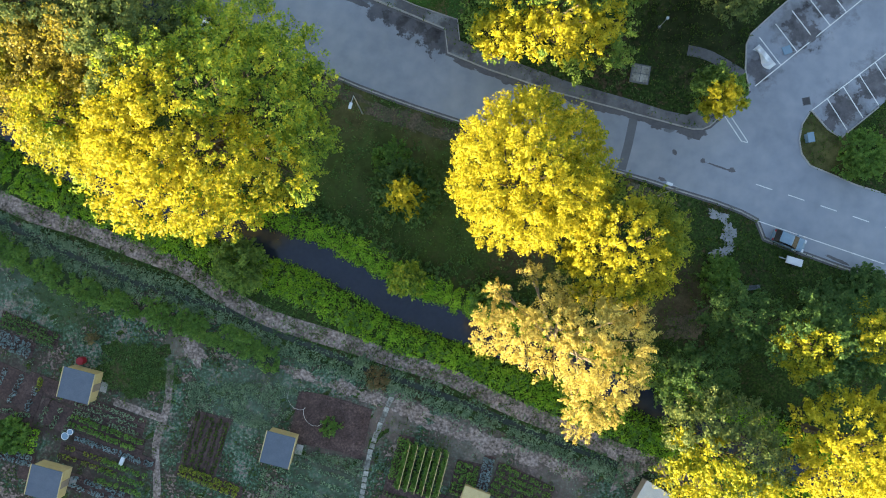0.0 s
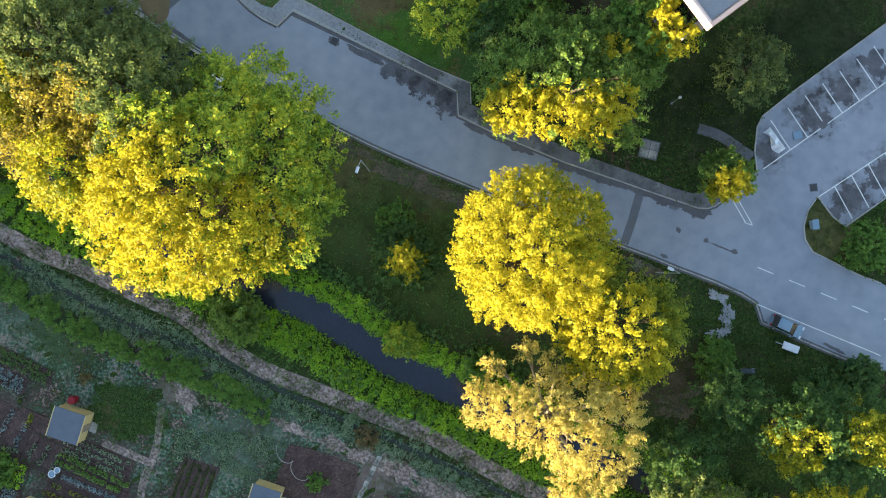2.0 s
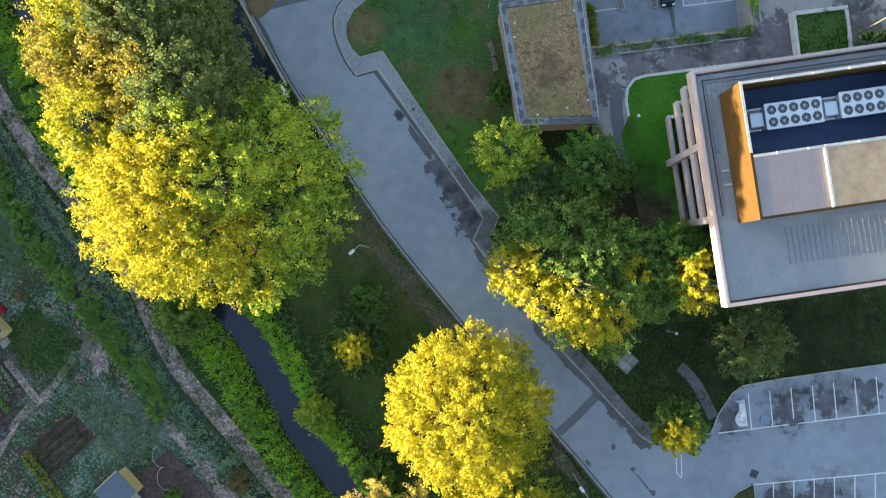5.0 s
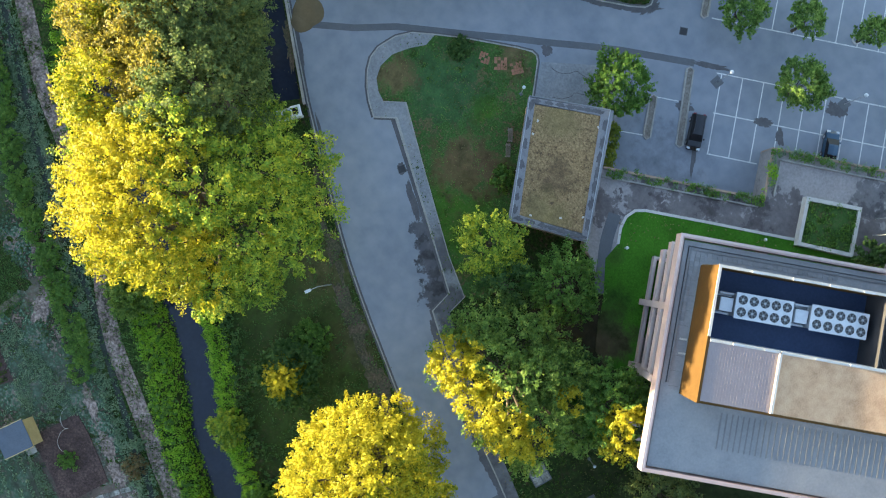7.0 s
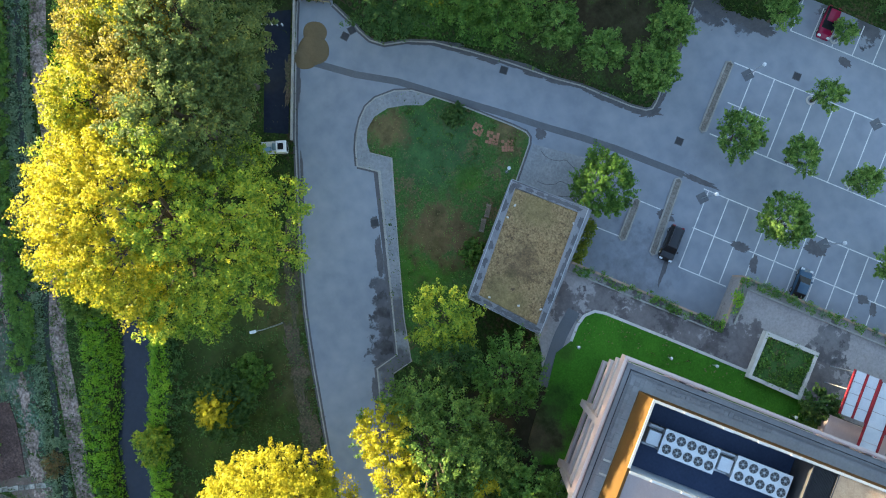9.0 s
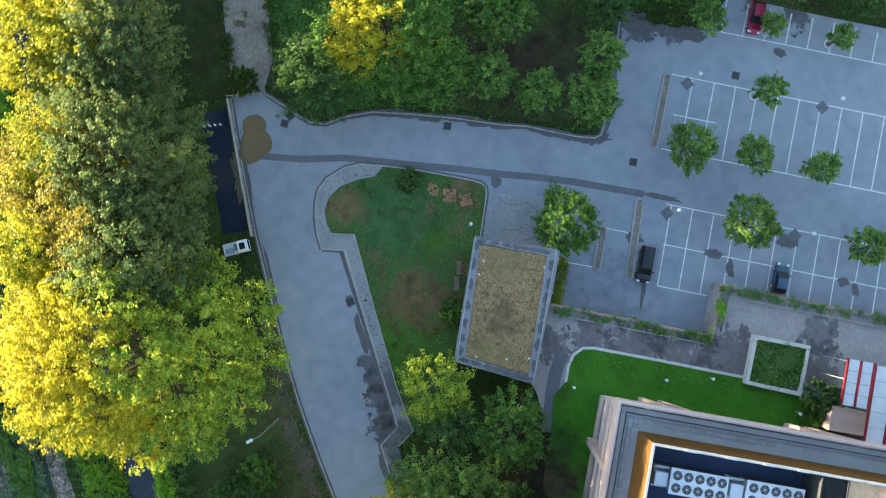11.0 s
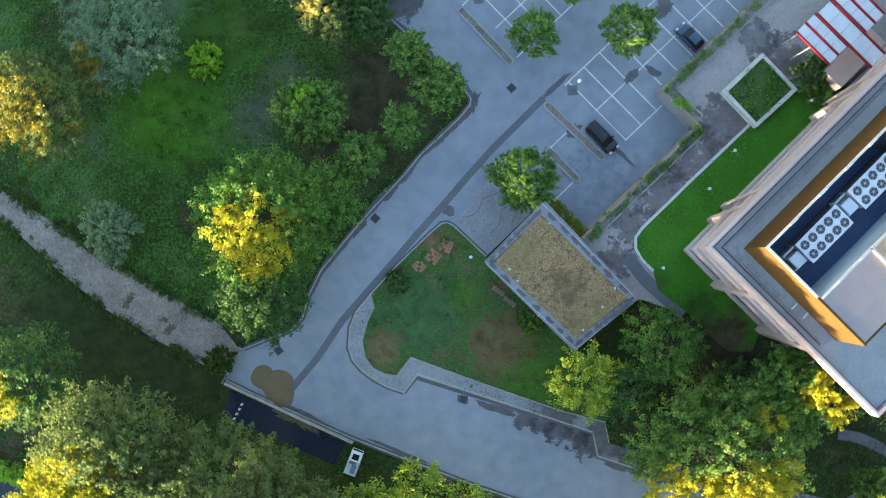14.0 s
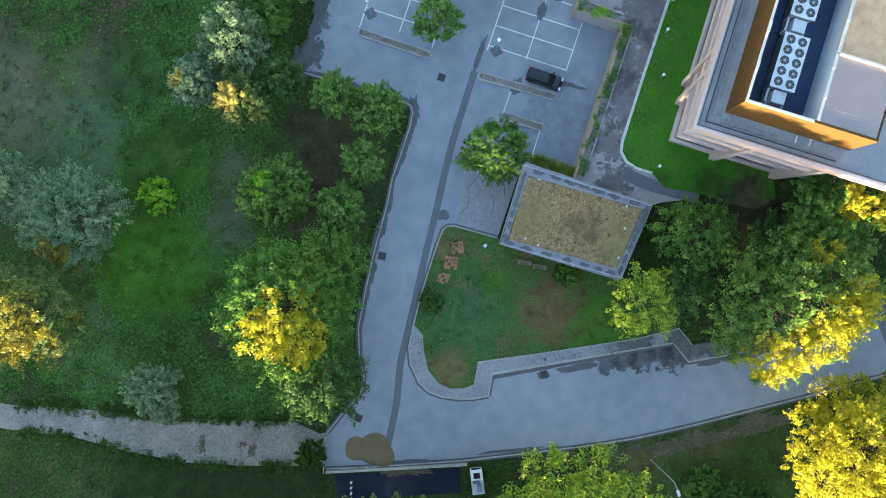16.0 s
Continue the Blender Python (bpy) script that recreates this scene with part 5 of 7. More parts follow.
shrub(45.9, -0.8, 2.7, 3.5, "leaf_dark", "dark green shrub beside the road", 94)
shrub(50.3, 1.2, 2.7, 3.5, "leaf_dark", "dark green shrub beside the road", 95)
shrub(50.0, 17.1, 3.0, 4.0, "leaf_green", "green shrub on the kerbed island", 96)
shrub(-44.7, 81.1, 2.0, 1.6, "leaf_bright", "low bright green meadow shrub", 97)
shrub(-7.1, 46.4, 1.6, 1.6, "leaf_green", "low green shrub before the shed", 98)
shrub(-22.9, 52.4, 1.3, 1.2, "leaf_dark", "small dark shrub on the lawn", 99)
shrub(-45.1, 44.1, 1.7, 1.7, "leaf_meadow", "dark low shrub beside the barrier", 100)


# ---------------------------------------------------------------- undergrowth
def on_river(side, d0, d1, k, rng):
    """Random places beside the stream: side +1 is the north bank."""
    i = rng.integers(1, len(RIVER_FINE) - 1, k)
    p = RIVER_FINE[i] + rng.uniform(-0.5, 0.5, (k, 2))
    t = RIVER_FINE[i + 1] - RIVER_FINE[i - 1]
    t /= np.linalg.norm(t, axis=1)[:, None]
    nrm = np.stack([-t[:, 1], t[:, 0]], axis=1)
    nrm *= np.sign(nrm[:, 1])[:, None] * side
    d = rng.uniform(d0, d1, k)
    return p + nrm * d[:, None], d


def herb_layer(name, xy, tall, label, material, seed, leaves=12, leaf=0.17, ground=None, spread=0.4, category="undergrowth", patchy=1.0):
    """Low leafy growth as one mass: small heaps of leaves on the ground."""
    rng = np.random.default_rng(seed)
    lump = np.array([0.7 * noise.noise((x * 0.45, y * 0.45, seed)) + 0.5 * noise.noise((x * 1.1, y * 1.1, seed + 3)) + 0.45 * noise.noise((x * 2.6, y * 2.6, seed + 5)) for x, y in xy])
    keep = lump > -patchy
    xy, lump = xy[keep], lump[keep]
    k = len(xy)
    g = height(xy[:, 0], xy[:, 1]) if ground is None else np.full(k, ground)
    top = tall * np.clip(0.55 + 0.9 * lump, 0.12, 1.5)
    c = np.concatenate([xy, (g + top)[:, None]], axis=1)
    c = np.repeat(c, leaves, axis=0)
    d = sphere_dirs(len(c), rng)
    p = c + d * spread * np.array((1, 1, 0.5)) * rng.uniform(0.3, 1, (len(c), 1))
    nn = d * 0.7 + np.array((0, 0, 0.7)) + rng.normal(size=d.shape) * 0.35
    ob = leaf_mesh(name, p, nn, leaf * rng.uniform(0.6, 1.3, len(p)), material, None, rng)
    return tagged(ob, label, category, kind="stuff")


rng = np.random.default_rng(77)
TRACK_MID = np.array([(v[0] - 0.45, v[1] - 1.15) for v in smooth_line(TRACK_N, 0.8)])


def off_track(q, gap=1.2):
    d = np.full(len(q), 1e9)
    for x, y in TRACK_MID:
        d = np.minimum(d, (q[:, 0] - x) ** 2 + (q[:, 1] - y) ** 2)
    edge = gap + 0.7 * np.array([noise.noise((x * 0.6, y * 0.6, 1.0)) for x, y in q])
    return q[d > edge ** 2]



def within_x(q, x0, x1):
    return q[(q[:, 0] > x0) & (q[:, 0] < x1)]


q, d = on_river(1, 1.5, 4.6, 17000, rng)
herb_layer("bank_growth", off_track(within_x(q, -75, 60)), 0.9, "dense bright green growth on the stream bank", "leaf_bright", 5, leaves=8, leaf=0.115, spread=0.4)
q, d = on_river(-1, 1.5, 5.7, 22000, rng)
herb_layer("bank_growth", off_track(within_x(q, -75, 60)), 0.7, "dense green growth between stream and track", "leaf_bright", 6, leaves=8, leaf=0.115, spread=0.4)
q, d = on_river(-1, 2.4, 6.4, 3500, rng)
herb_layer("nettle_growth", off_track(within_x(q, -75, 60)), 1.0, "dark green nettles on the bank", "leaf_green", 8, leaves=11, leaf=0.17, patchy=0.0)
q, d = on_river(1, 3.8, 6.2, 3500, rng)
herb_layer("bramble_growth", within_x(q, -75, 60), 0.7, "dark brambles above the bank", "leaf_dark", 9, leaves=11, leaf=0.17, patchy=0.1)


def beside(line, d0, d1, k, rng):
    p = np.array([tuple(v) for v in smooth_line(line, 1.0)])
    i = rng.integers(1, len(p) - 1, k)
    t = p[i + 1] - p[i - 1]
    t /= np.linalg.norm(t, axis=1)[:, None]
    nrm = np.stack([-t[:, 1], t[:, 0]], axis=1)
    nrm *= np.sign(nrm[:, 1])[:, None]
    return p[i] + rng.uniform(-0.5, 0.5, (k, 2)) + nrm * rng.uniform(d0, d1, k)[:, None]


def off_ditch(q, gap):
    d = np.full(len(q), 1e9)
    for v in smooth_line(DITCH, 0.5):
        d = np.minimum(d, (q[:, 0] - v[0]) ** 2 + (q[:, 1] - v[1]) ** 2)
    return q[d > (gap * (1 + 0.5 * rng.normal(size=len(q)))) ** 2]


q = off_ditch(within_x(beside(DITCH, -1.9, 1.6, 9500, rng), -75, 45), 0.42)
q = off_track(q, 1.25)
herb_layer("ditch_grass", q, 0.25, "blue-green ditch grass beside the track", "leaf_silver", 12, leaves=7, leaf=0.12, ground=0.02, patchy=0.25)
q = within_x(beside(DITCH, -4.2, -1.6, 7000, rng), -75, -20)
herb_layer("hedge_growth", q, 0.9, "straggling green hedge along the gardens", "leaf_green", 13, leaves=12, leaf=0.16, ground=0.0, patchy=0.12)
q = np.concatenate([within_x(beside(TRACK_N, -2.4, -1.9, 2600, rng), -75, 50), within_x(beside(TRACK_N, -0.45, 0.15, 2600, rng), -75, 50)])
herb_layer("track_edge_grass", q, 0.14, "ragged grass along the earth track", "leaf_dark", 36, leaves=6, leaf=0.1, ground=0.05, patchy=0.05)
q = within_x(beside(TRACK_N, -1.5, -0.9, 2600, rng), -75, 55)
herb_layer("track_grass", q, 0.12, "grass between the wheel ruts", "leaf_meadow", 14, leaves=6, leaf=0.1, ground=0.05, patchy=-0.02)


def scatter(x0, x1, y0, y1, k, rng):
    return np.stack([rng.uniform(x0, x1, k), rng.uniform(y0, y1, k)], axis=1)


def inside(poly, q):
    """Which of the places q lie within a plan outline."""
    px, py = np.array([p[0] for p in poly]), np.array([p[1] for p in poly])
    x, y = q[:, 0], q[:, 1]
    hit = np.zeros(len(q), bool)
    j = len(poly) - 1
    for i in range(len(poly)):
        c = ((py[i] > y) != (py[j] > y)) & (x < (px[j] - px[i]) * (y - py[i]) / (py[j] - py[i] + 1e-12) + px[i])
        hit ^= c
        j = i
    return hit


q = scatter(-80, -15, 47, 112, 26000, rng)
q = q[~inside(ROAD_OUT, q)]
q = q[(q[:, 1] - 0.78 * -q[:, 0] > 12.5)]
q = q[(np.hypot(q[:, 0] + 24.5, q[:, 1] - 73.5) > 7.5 + 3 * rng.normal(size=len(q))) & (np.hypot(q[:, 0] + 30.5, q[:, 1] - 67.0) > 3.5 + 2 * rng.normal(size=len(q)))]
herb_layer("meadow_tufts", q, 0.14, "tufts of meadow grass and weeds", "leaf_meadow", 15, leaves=5, leaf=0.1, ground=0.04, patchy=-0.12)
herb_layer("meadow_clover", q[:9000], 0.1, "green patches of meadow weeds", "leaf_green", 16, leaves=5, leaf=0.11, ground=0.04, patchy=-0.25)
q = np.concatenate([beside([(-47.5, 43.8), (-53.4, 47.5), (-59.1, 51.5), (-64.4, 56.4), (-69.5, 61.7), (-75, 66)], -0.5, 0.35, 1300, rng), beside([(-73.6, 68.7), (-67.8, 64.7), (-62.3, 60.5), (-56.6, 56.3), (-50.8, 52.4), (-45, 48.6)], -0.35, 0.5, 1300, rng)])
herb_layer("path_edge_grass", q, 0.12, "ragged grass along the gravel path", "leaf_meadow", 28, leaves=6, leaf=0.12, ground=0.06, patchy=0.1)
q = scatter(-60, 60, -8, 40, 26000, rng)
q = q[~inside(ROAD_OUT, q)]
q = q[river_distance(q[:, 0], q[:, 1]) > 4.5]
q = q[~inside([(-44.6, 40.9), (-30.2, 33.3), (-32.0, 30.1), (-45.8, 37.2)], q)]
q = q[q[:, 1] > -0.5 * q[:, 0] - 14]
near = (q[:, 0] > -22) & (q[:, 0] < 24) & (q[:, 1] < 26)
herb_layer("verge_tufts", q[near], 0.12, "lighter green verge grass beside the stream", "leaf_dark", 27, leaves=5, leaf=0.11, patchy=0.0)
herb_layer("verge_tufts", q[~near], 0.14, "rough verge grass", "leaf_meadow", 17, leaves=5, leaf=0.12, patchy=0.1)
q = scatter(-30, 0, 34, 60, 5000, rng)
q = q[inside(LAWN_WEST, q)]
herb_layer("lawn_tufts", q, 0.06, "uneven lawn grass", "leaf_green", 18, leaves=4, leaf=0.07, ground=0.15, patchy=-0.25)
# fallen leaves
q = scatter(-30, 0, 34, 60, 2600, rng)
q = q[inside(LAWN_WEST, q)]
herb_layer("fallen_leaves", q, 0.01, "fallen brown leaves on the lawn", "leaf_dry", 25, leaves=2, leaf=0.07, ground=0.16, spread=0.5, patchy=-0.05)
q = np.concatenate([scatter(-35, 36, 6, 40, 2600, rng), scatter(-45, -10, 38, 70, 500, rng)])
q = q[~inside(ROAD_OUT, q)]
herb_layer("fallen_leaves", q, 0.03, "fallen yellow leaves on the grass", "leaf_dry", 21, leaves=3, leaf=0.08, ground=0.17, spread=0.7, patchy=0.1)
# planting along the retaining wall
for a, b, m, h, s in ((WALL_N[0], WALL_N[1], "leaf_green", 0.45, 22), (WALL_N[1], WALL_N[2], "leaf_bright", 0.6, 23), (WALL_N[2], lot(40, 24.6), "leaf_green", 0.5, 24)):
    k = int((Vector(b) - Vector(a)).length * 15)
    t = rng.random(k)
    d = (Vector(b) - Vector(a)).normalized()
    nrm = Vector((d.y, -d.x))
    off = rng.uniform(-0.35, 0.8, k)
    q = np.stack([a[0] + (b[0] - a[0]) * t + nrm.x * off, a[1] + (b[1] - a[1]) * t + nrm.y * off], axis=1)
    herb_layer("planter_growth", q, h * 0.8, "trailing plants along the retaining wall", m, s, leaves=12, leaf=0.12, ground=TERRACE + 0.25, patchy=-0.08)
    herb_layer("planter_flowers", q[: k // 2], h * 0.6, "grey-leaved herbs along the retaining wall", "leaf_silver", s + 10, leaves=10, leaf=0.12, ground=TERRACE + 0.3, patchy=-0.05)
q = np.concatenate([np.stack([-4.4 + 9.6 * t + rng.uniform(0.3, 1.5, 300), 60.2 - 11.6 * t + rng.uniform(0, 0.7, 300)], axis=1) for t in (rng.random(300), rng.random(300))])
herb_layer("hedge_growth", q, 0.8, "low hedge between shed and terrace", "leaf_olive", 35, leaves=12, leaf=0.13, ground=2.0, patchy=0.3)


# ---------------------------------------------------------------- stains, litter and small works on the ground
def patch(x, y, rx, ry, turn, seed, material="asphalt_wet", z=0.0665, label="dark patch on the asphalt, damp in places", rough=0.28, name="stain"):
    bm = bmesh.new()
    z += 0.0007 * (seed % 23)
    prism(bm, blob_outline(x, y, rx, ry, turn, seed, rough * 1.5, 84), z - 0.03, z)
    return tagged(mesh_object(name, bm, material), label, "stain", kind="structure")


for i, (x, y, rx, ry, t) in enumerate(((-12.0, 36.0, 2.6, 0.4, -24), (-15.9, 37.4, 0.75, 0.5, -24), 
        (7.7, 75.8, 1.2, 0.55, 40), (10.3, 76.2, 1.2, 0.5, -35), (12.2, 83.9, 1.3, 0.9, 40), (0.0, 69.5, 1.0, 0.7, 40), (5.6, 66.2, 2.6, 0.25, -45), (20.4, 86.0, 0.8, 0.5, 35), (22.0, 86.5, 0.9, 0.4, -30), (-1.8, 75.2, 2.6, 0.35, 40), (-6.4, 98.1, 0.9, 0.5, 30), (-15.4, 71.0, 3.4, 0.25, 38), (-24.8, 62.6, 2.8, 0.22, 45), (-31.7, 55.2, 2.6, 0.25, 56), (-9.8, 64.6, 1.6, 0.5, -30), (-8.5, 62.4, 0.8, 0.7, 0), (-16.1, 60.6, 0.7, 0.6, 0), (-35.5, 37.0, 2.6, 0.3, -28), (-24.5, 31.8, 4.0, 0.2, -26), (-6.0, 23.4, 4.5, 0.2, -17), (14, 17.3, 4.0, 0.2, -17),
        (28.0, 17.4, 0.25, 0.4, 20), (31.5, 16.4, 0.3, 0.3, 0), (35.0, 15.3, 0.4, 0.3, 0), (33.4, 15.7, 1.8, 0.1, -18), (26.5, 14.1, 0.5, 0.2, -20), (48, 4.4, 1.5, 0.2, -22), (45, 31.8, 0.8, 0.4, 50))):
    patch(x, y, rx, ry, t, i + 1)
for i, (x, y, rx, ry, t) in enumerate(((33.6, 9.5, 1.3, 0.5, -30), (34.6, 7.4, 0.7, 1.5, 10), (33.9, 5.3, 1.3, 0.6, 20))):
    patch(x, y, rx, ry, t, 70 + i, "concrete_apron", 0.1, "worn pale patch of old paving in the grass", 0.6, "worn_paving")
r = np.random.default_rng(83)
for line, side, wide in ((SIDE_W[5:], 1, 0.36), (SIDE_W[-1:] + [(-21.9, 86.2), (-20.9, 87.0), (-18.8, 88.2), (-16.7, 90.2), (-14.6, 92.3)], 1, 0.8), (KERB_N[3:12], 1, 0.55), (ROAD_S[9:], 1, 0.16)):
    run = smooth_line(line, 2.4)
    for k in range(1, len(run) - 1):
        if r.random() < 0.25:
            continue
        d = Vector((run[k + 1][0] - run[k - 1][0], run[k + 1][1] - run[k - 1][1])).normalized()
        off = wide * r.uniform(0.5, 0.9) * side
        patch(run[k][0] - d.y * off * -1, run[k][1] + d.x * off * -1, r.uniform(1.0, 2.2), wide * r.uniform(0.6, 1.3), math.degrees(math.atan2(d.y, d.x)), 300 + k + int(100 * wide), label="dark damp stain along the kerb")
# cracks in the concrete before the shed
for k, pts in enumerate(([(-14.2, 59.6), (-12.6, 60.3), (-11.6, 61.9), (-9.9, 62.4), (-8.8, 63.9)], [(-11.2, 57.4), (-10.0, 58.6), (-9.6, 60.2), (-8.2, 61.0)], [(-8.4, 58.6), (-7.6, 60.0), (-6.0, 60.9), (-5.2, 62.2)])):
    bm = bmesh.new()
    ribbon(bm, [(v[0] + 0.07 * math.sin(j * 2.3 + k), v[1] + 0.07 * math.cos(j * 1.7)) for j, v in enumerate(smooth_line(pts, 0.4))], 0.07, 0.0, 0.069)
    tagged(mesh_object("crack", bm, "asphalt_wet"), "dark crack in the pale concrete", "crack", kind="structure")
# damp dark patches on the felt edge of the planted shed
Q = [Vector((-12.4, 54.1)), Vector((-5.3, 60.3)), Vector((4.85, 48.5)), Vector((-2.6, 43.3))]
for i in range(4):
    a, b = Q[i].lerp(Vector((-3.85, 51.55)), 0.056), Q[(i + 1) % 4].lerp(Vector((-3.85, 51.55)), 0.056)
    ang = math.degrees(math.atan2(b.y - a.y, b.x - a.x))
    for k in range(7):
        p = a.lerp(b, (k + 0.4 + 0.3 * math.sin(k * 7.1 + i)) / 7)
        patch(p.x, p.y, 0.45 + 0.35 * abs(math.sin(k * 3.3 + i)), 0.26, ang, 120 + i * 9 + k, "asphalt_wet", 5.306, "dark damp stain on the roof edge", 0.35)
for i, (x, y, rx, ry, t) in enumerate(((-13.5, 24.6, 3.2, 0.9, -24), (-5.5, 21.2, 4.0, 1.2, -18), (2.0, 18.8, 4.5, 1.3, -18), (-20, 28.0, 3.0, 0.6, -25), (25, 12.2, 3.0, 0.7, -18), (30, -3.6, 3.0, 1.6, 20), (-36.5, 36.3, 2.6, 0.7, -28))):
    patch(x, y, rx, ry, t, 250 + i, "leaf_litter", 0.045, "bare trodden earth and leaf litter on the verge", 0.5, "bare_verge")
for i, (x, y, rx, ry, t) in enumerate(((-56.3, 51.9, 0.9, 0.45, 60), (-51.2, 48.4, 0.8, 0.4, 40), (-55.6, 53.0, 0.35, 0.3, 0), (-51.9, 49.6, 0.5, 0.3, 0))):
    patch(x, y, rx, ry, t, 285 + i, "leaf_litter", 0.078, "dark damp patch on the gravel", 0.5)
# heaps of sand at the road's end
for x, y, r in ((-40.2, 41.8, 1.5), (-38.4, 40.6, 2.0), (-38.0, 39.3, 1.5)):
    bm = bmesh.new()
    rings = []
    for k, (f, h) in enumerate(((1.0, 0.0), (0.85, 0.18), (0.55, 0.32), (0.2, 0.4))):
        rings.append([bm.verts.new((x + r * f * math.cos(a) * (1 + 0.06 * math.sin(3 * a + x)), y + r * f * math.sin(a), 0.05 + h * r * 0.4)) for a in [2 * math.pi * j / 28 for j in range(28)]])
    for a, b in zip(rings, rings[1:]):
        for j in range(28):
            bm.faces.new((a[j], a[(j + 1) % 28], b[(j + 1) % 28], b[j]))
    bm.faces.new(rings[-1])
    tagged(mesh_object("sand_mound", bm, "sand"), "low rounded heap of brown sand on asphalt", "sand mound", "sand mounds")


def manhole(x, y, turn=0.0, size=0.42):
    e = thing("manhole_cover", (x, y, 0.06), "dark square iron manhole cover in the asphalt", "manhole cover", "manhole covers", turn=turn)
    part("cover_frame", boxes((-size - 0.08, size + 0.08, -size - 0.08, size + 0.08, -0.1, 0.006)), "asphalt_dark", e)
    part("cover_plate", boxes((-size, size, -size, size, -0.1, 0.012)), "dark_metal", e)


for x, y, t in ((-38.1, 44.9, 35), (-25.2, 60.3, 45), (-7.3, 75.3, 40), (-15.9, 37.4, -24), (-7.6, 92.0, 40), (44.2, 23.9, 10), (-38.4, 46.0, 0)):
    manhole(x, y, t)


# ---------------------------------------------------------------- vehicles
def car(x, y, turn, paint, label, length=4.2, width=1.76, h=1.5, suv=False, group="parked cars"):
    e = thing("car", (x, y, 0.066), label, "car", group, turn=turn)
    hl, hw = length / 2, width / 2
    prof = [(-hl, 0.45, 0.86), (-hl + 0.12, 0.72, 0.9), (-hl + 0.9, 0.92, 0.97), (-0.3, 0.98, 1.0), (hl - 1.25, 0.95, 1.0), (hl - 0.4, 0.86, 0.95), (hl, 0.6, 0.84)]
    bm = bmesh.new()
    rows = []
    for px, z, w in prof:
        ww = hw * w
        rows.append([bm.verts.new(c) for c in ((px, -ww * 0.96, 0.22), (px, -ww, 0.5), (px, -ww * 0.92, z), (px, -ww * 0.5, z + 0.05), (px, ww * 0.5, z + 0.05), (px, ww * 0.92, z), (px, ww, 0.5), (px, ww * 0.96, 0.22))])
    for a, b in zip(rows, rows[1:]):
        for j in range(7):
            bm.faces.new((a[j], a[j + 1], b[j + 1], b[j]))
        bm.faces.new((a[7], a[0], b[0], b[7]))
    bm.faces.new(rows[0])
    bm.faces.new(rows[-1][::-1])
    body = part("body", bm, paint, e)
    # roof with pillars
    r0, r1 = (-hl + 0.3, hl - 1.75) if suv else (-hl + 0.65, hl - 1.85)
    bm = bmesh.new()
    rw = hw * 0.72
    v = [(r0, -rw, h - 0.06), (r0 + 0.25, -rw * 0.98, h), (r1 - 0.2, -rw * 0.98, h), (r1, -rw, h - 0.07)]
    up = [bm.verts.new(c) for c in v]
    up2 = [bm.verts.new((c[0], -c[1], c[2])) for c in v]
    md = [bm.verts.new((c[0], 0, c[2] + 0.05)) for c in v]
    for k in range(3):
        bm.faces.new((up[k], up[k + 1], md[k + 1], md[k]))
        bm.faces.new((md[k], md[k + 1], up2[k + 1], up2[k]))
    for k in range(3):
        lo = [bm.verts.new((up[i].co.x, up[i].co.y, up[i].co.z - 0.06)) for i in (k, k + 1)]
        bm.faces.new((up[k], up[k + 1], lo[1], lo[0]))
    part("roof", bm, paint, e)
    bm = bmesh.new()
    lo = [(-hl + 0.15, hw * 0.86, 0.93), (hl - 1.05, hw * 0.88, 0.98)]
    g = [bm.verts.new(c) for c in ((lo[0][0], -lo[0][1], lo[0][2]), (lo[1][0], -lo[1][1], lo[1][2]), (lo[1][0], lo[1][1], lo[1][2]), (lo[0][0], lo[0][1], lo[0][2]), (r0, -rw, h - 0.05), (r1, -rw, h - 0.06), (r1, rw, h - 0.06), (r0, rw, h - 0.05))]
    for f in ((0, 1, 5, 4), (1, 2, 6, 5), (2, 3, 7, 6), (3, 0, 4, 7)):
        bm.faces.new([g[k] for k in f])
    part("window_glass", bm, "window_glass", e, "dark tinted windows")
    for wx in (-hl + 0.8, hl - 0.82):
        for wy in (-hw + 0.1, hw - 0.1):
            bm = bmesh.new()
            tube(bm, [(wx, wy - 0.11, 0.32), (wx, wy + 0.11, 0.32)], [0.32, 0.32], 18)
            wheel = part("wheel", bm, "tyre_rubber", e)
            bm = bmesh.new()
            s = 0.115 if wy > 0 else -0.115
            tube(bm, [(wx, wy, 0.32), (wx, wy + s, 0.32)], [0.2, 0.19], 14)
            part("rim", bm, "grey_metal", wheel)
    for wy in (-hw * 0.66, hw * 0.66):
        part("headlight", boxes((hl - 0.3, hl - 0.03, wy - 0.2, wy + 0.2, 0.62, 0.8), bevel=0.03), "white_metal", e)
        part("tail_light", boxes((-hl + 0.0, -hl + 0.16, wy - 0.16, wy + 0.16, 0.72, 0.9), bevel=0.02), "red_paint", e)
        s = 1 if wy > 0 else -1
        part("wing_mirror", boxes((hl - 1.5, hl - 1.3, s * hw - 0.02 if s > 0 else -hw - 0.17, s * hw + 0.17 if s > 0 else -hw + 0.02, 0.92, 1.06), bevel=0.03), paint, e)
    if suv:
        for wy in (-rw * 0.85, rw * 0.85):
            part("roof_rail", boxes((r0 + 0.3, r1 - 0.3, wy - 0.03, wy + 0.03, h + 0.03, h + 0.09)), "dark_metal", e)
    return e


VT = math.degrees(math.atan2(LV.y, LV.x))
car(3.3, 68.3, VT, "car_black", "black estate car parked against a kerbed island", 4.5, 1.8, 1.55, True)
car(-11.6, 98.3, VT, "car_red", "dark red hatchback in a parking bay", 4.1, 1.74, 1.5)
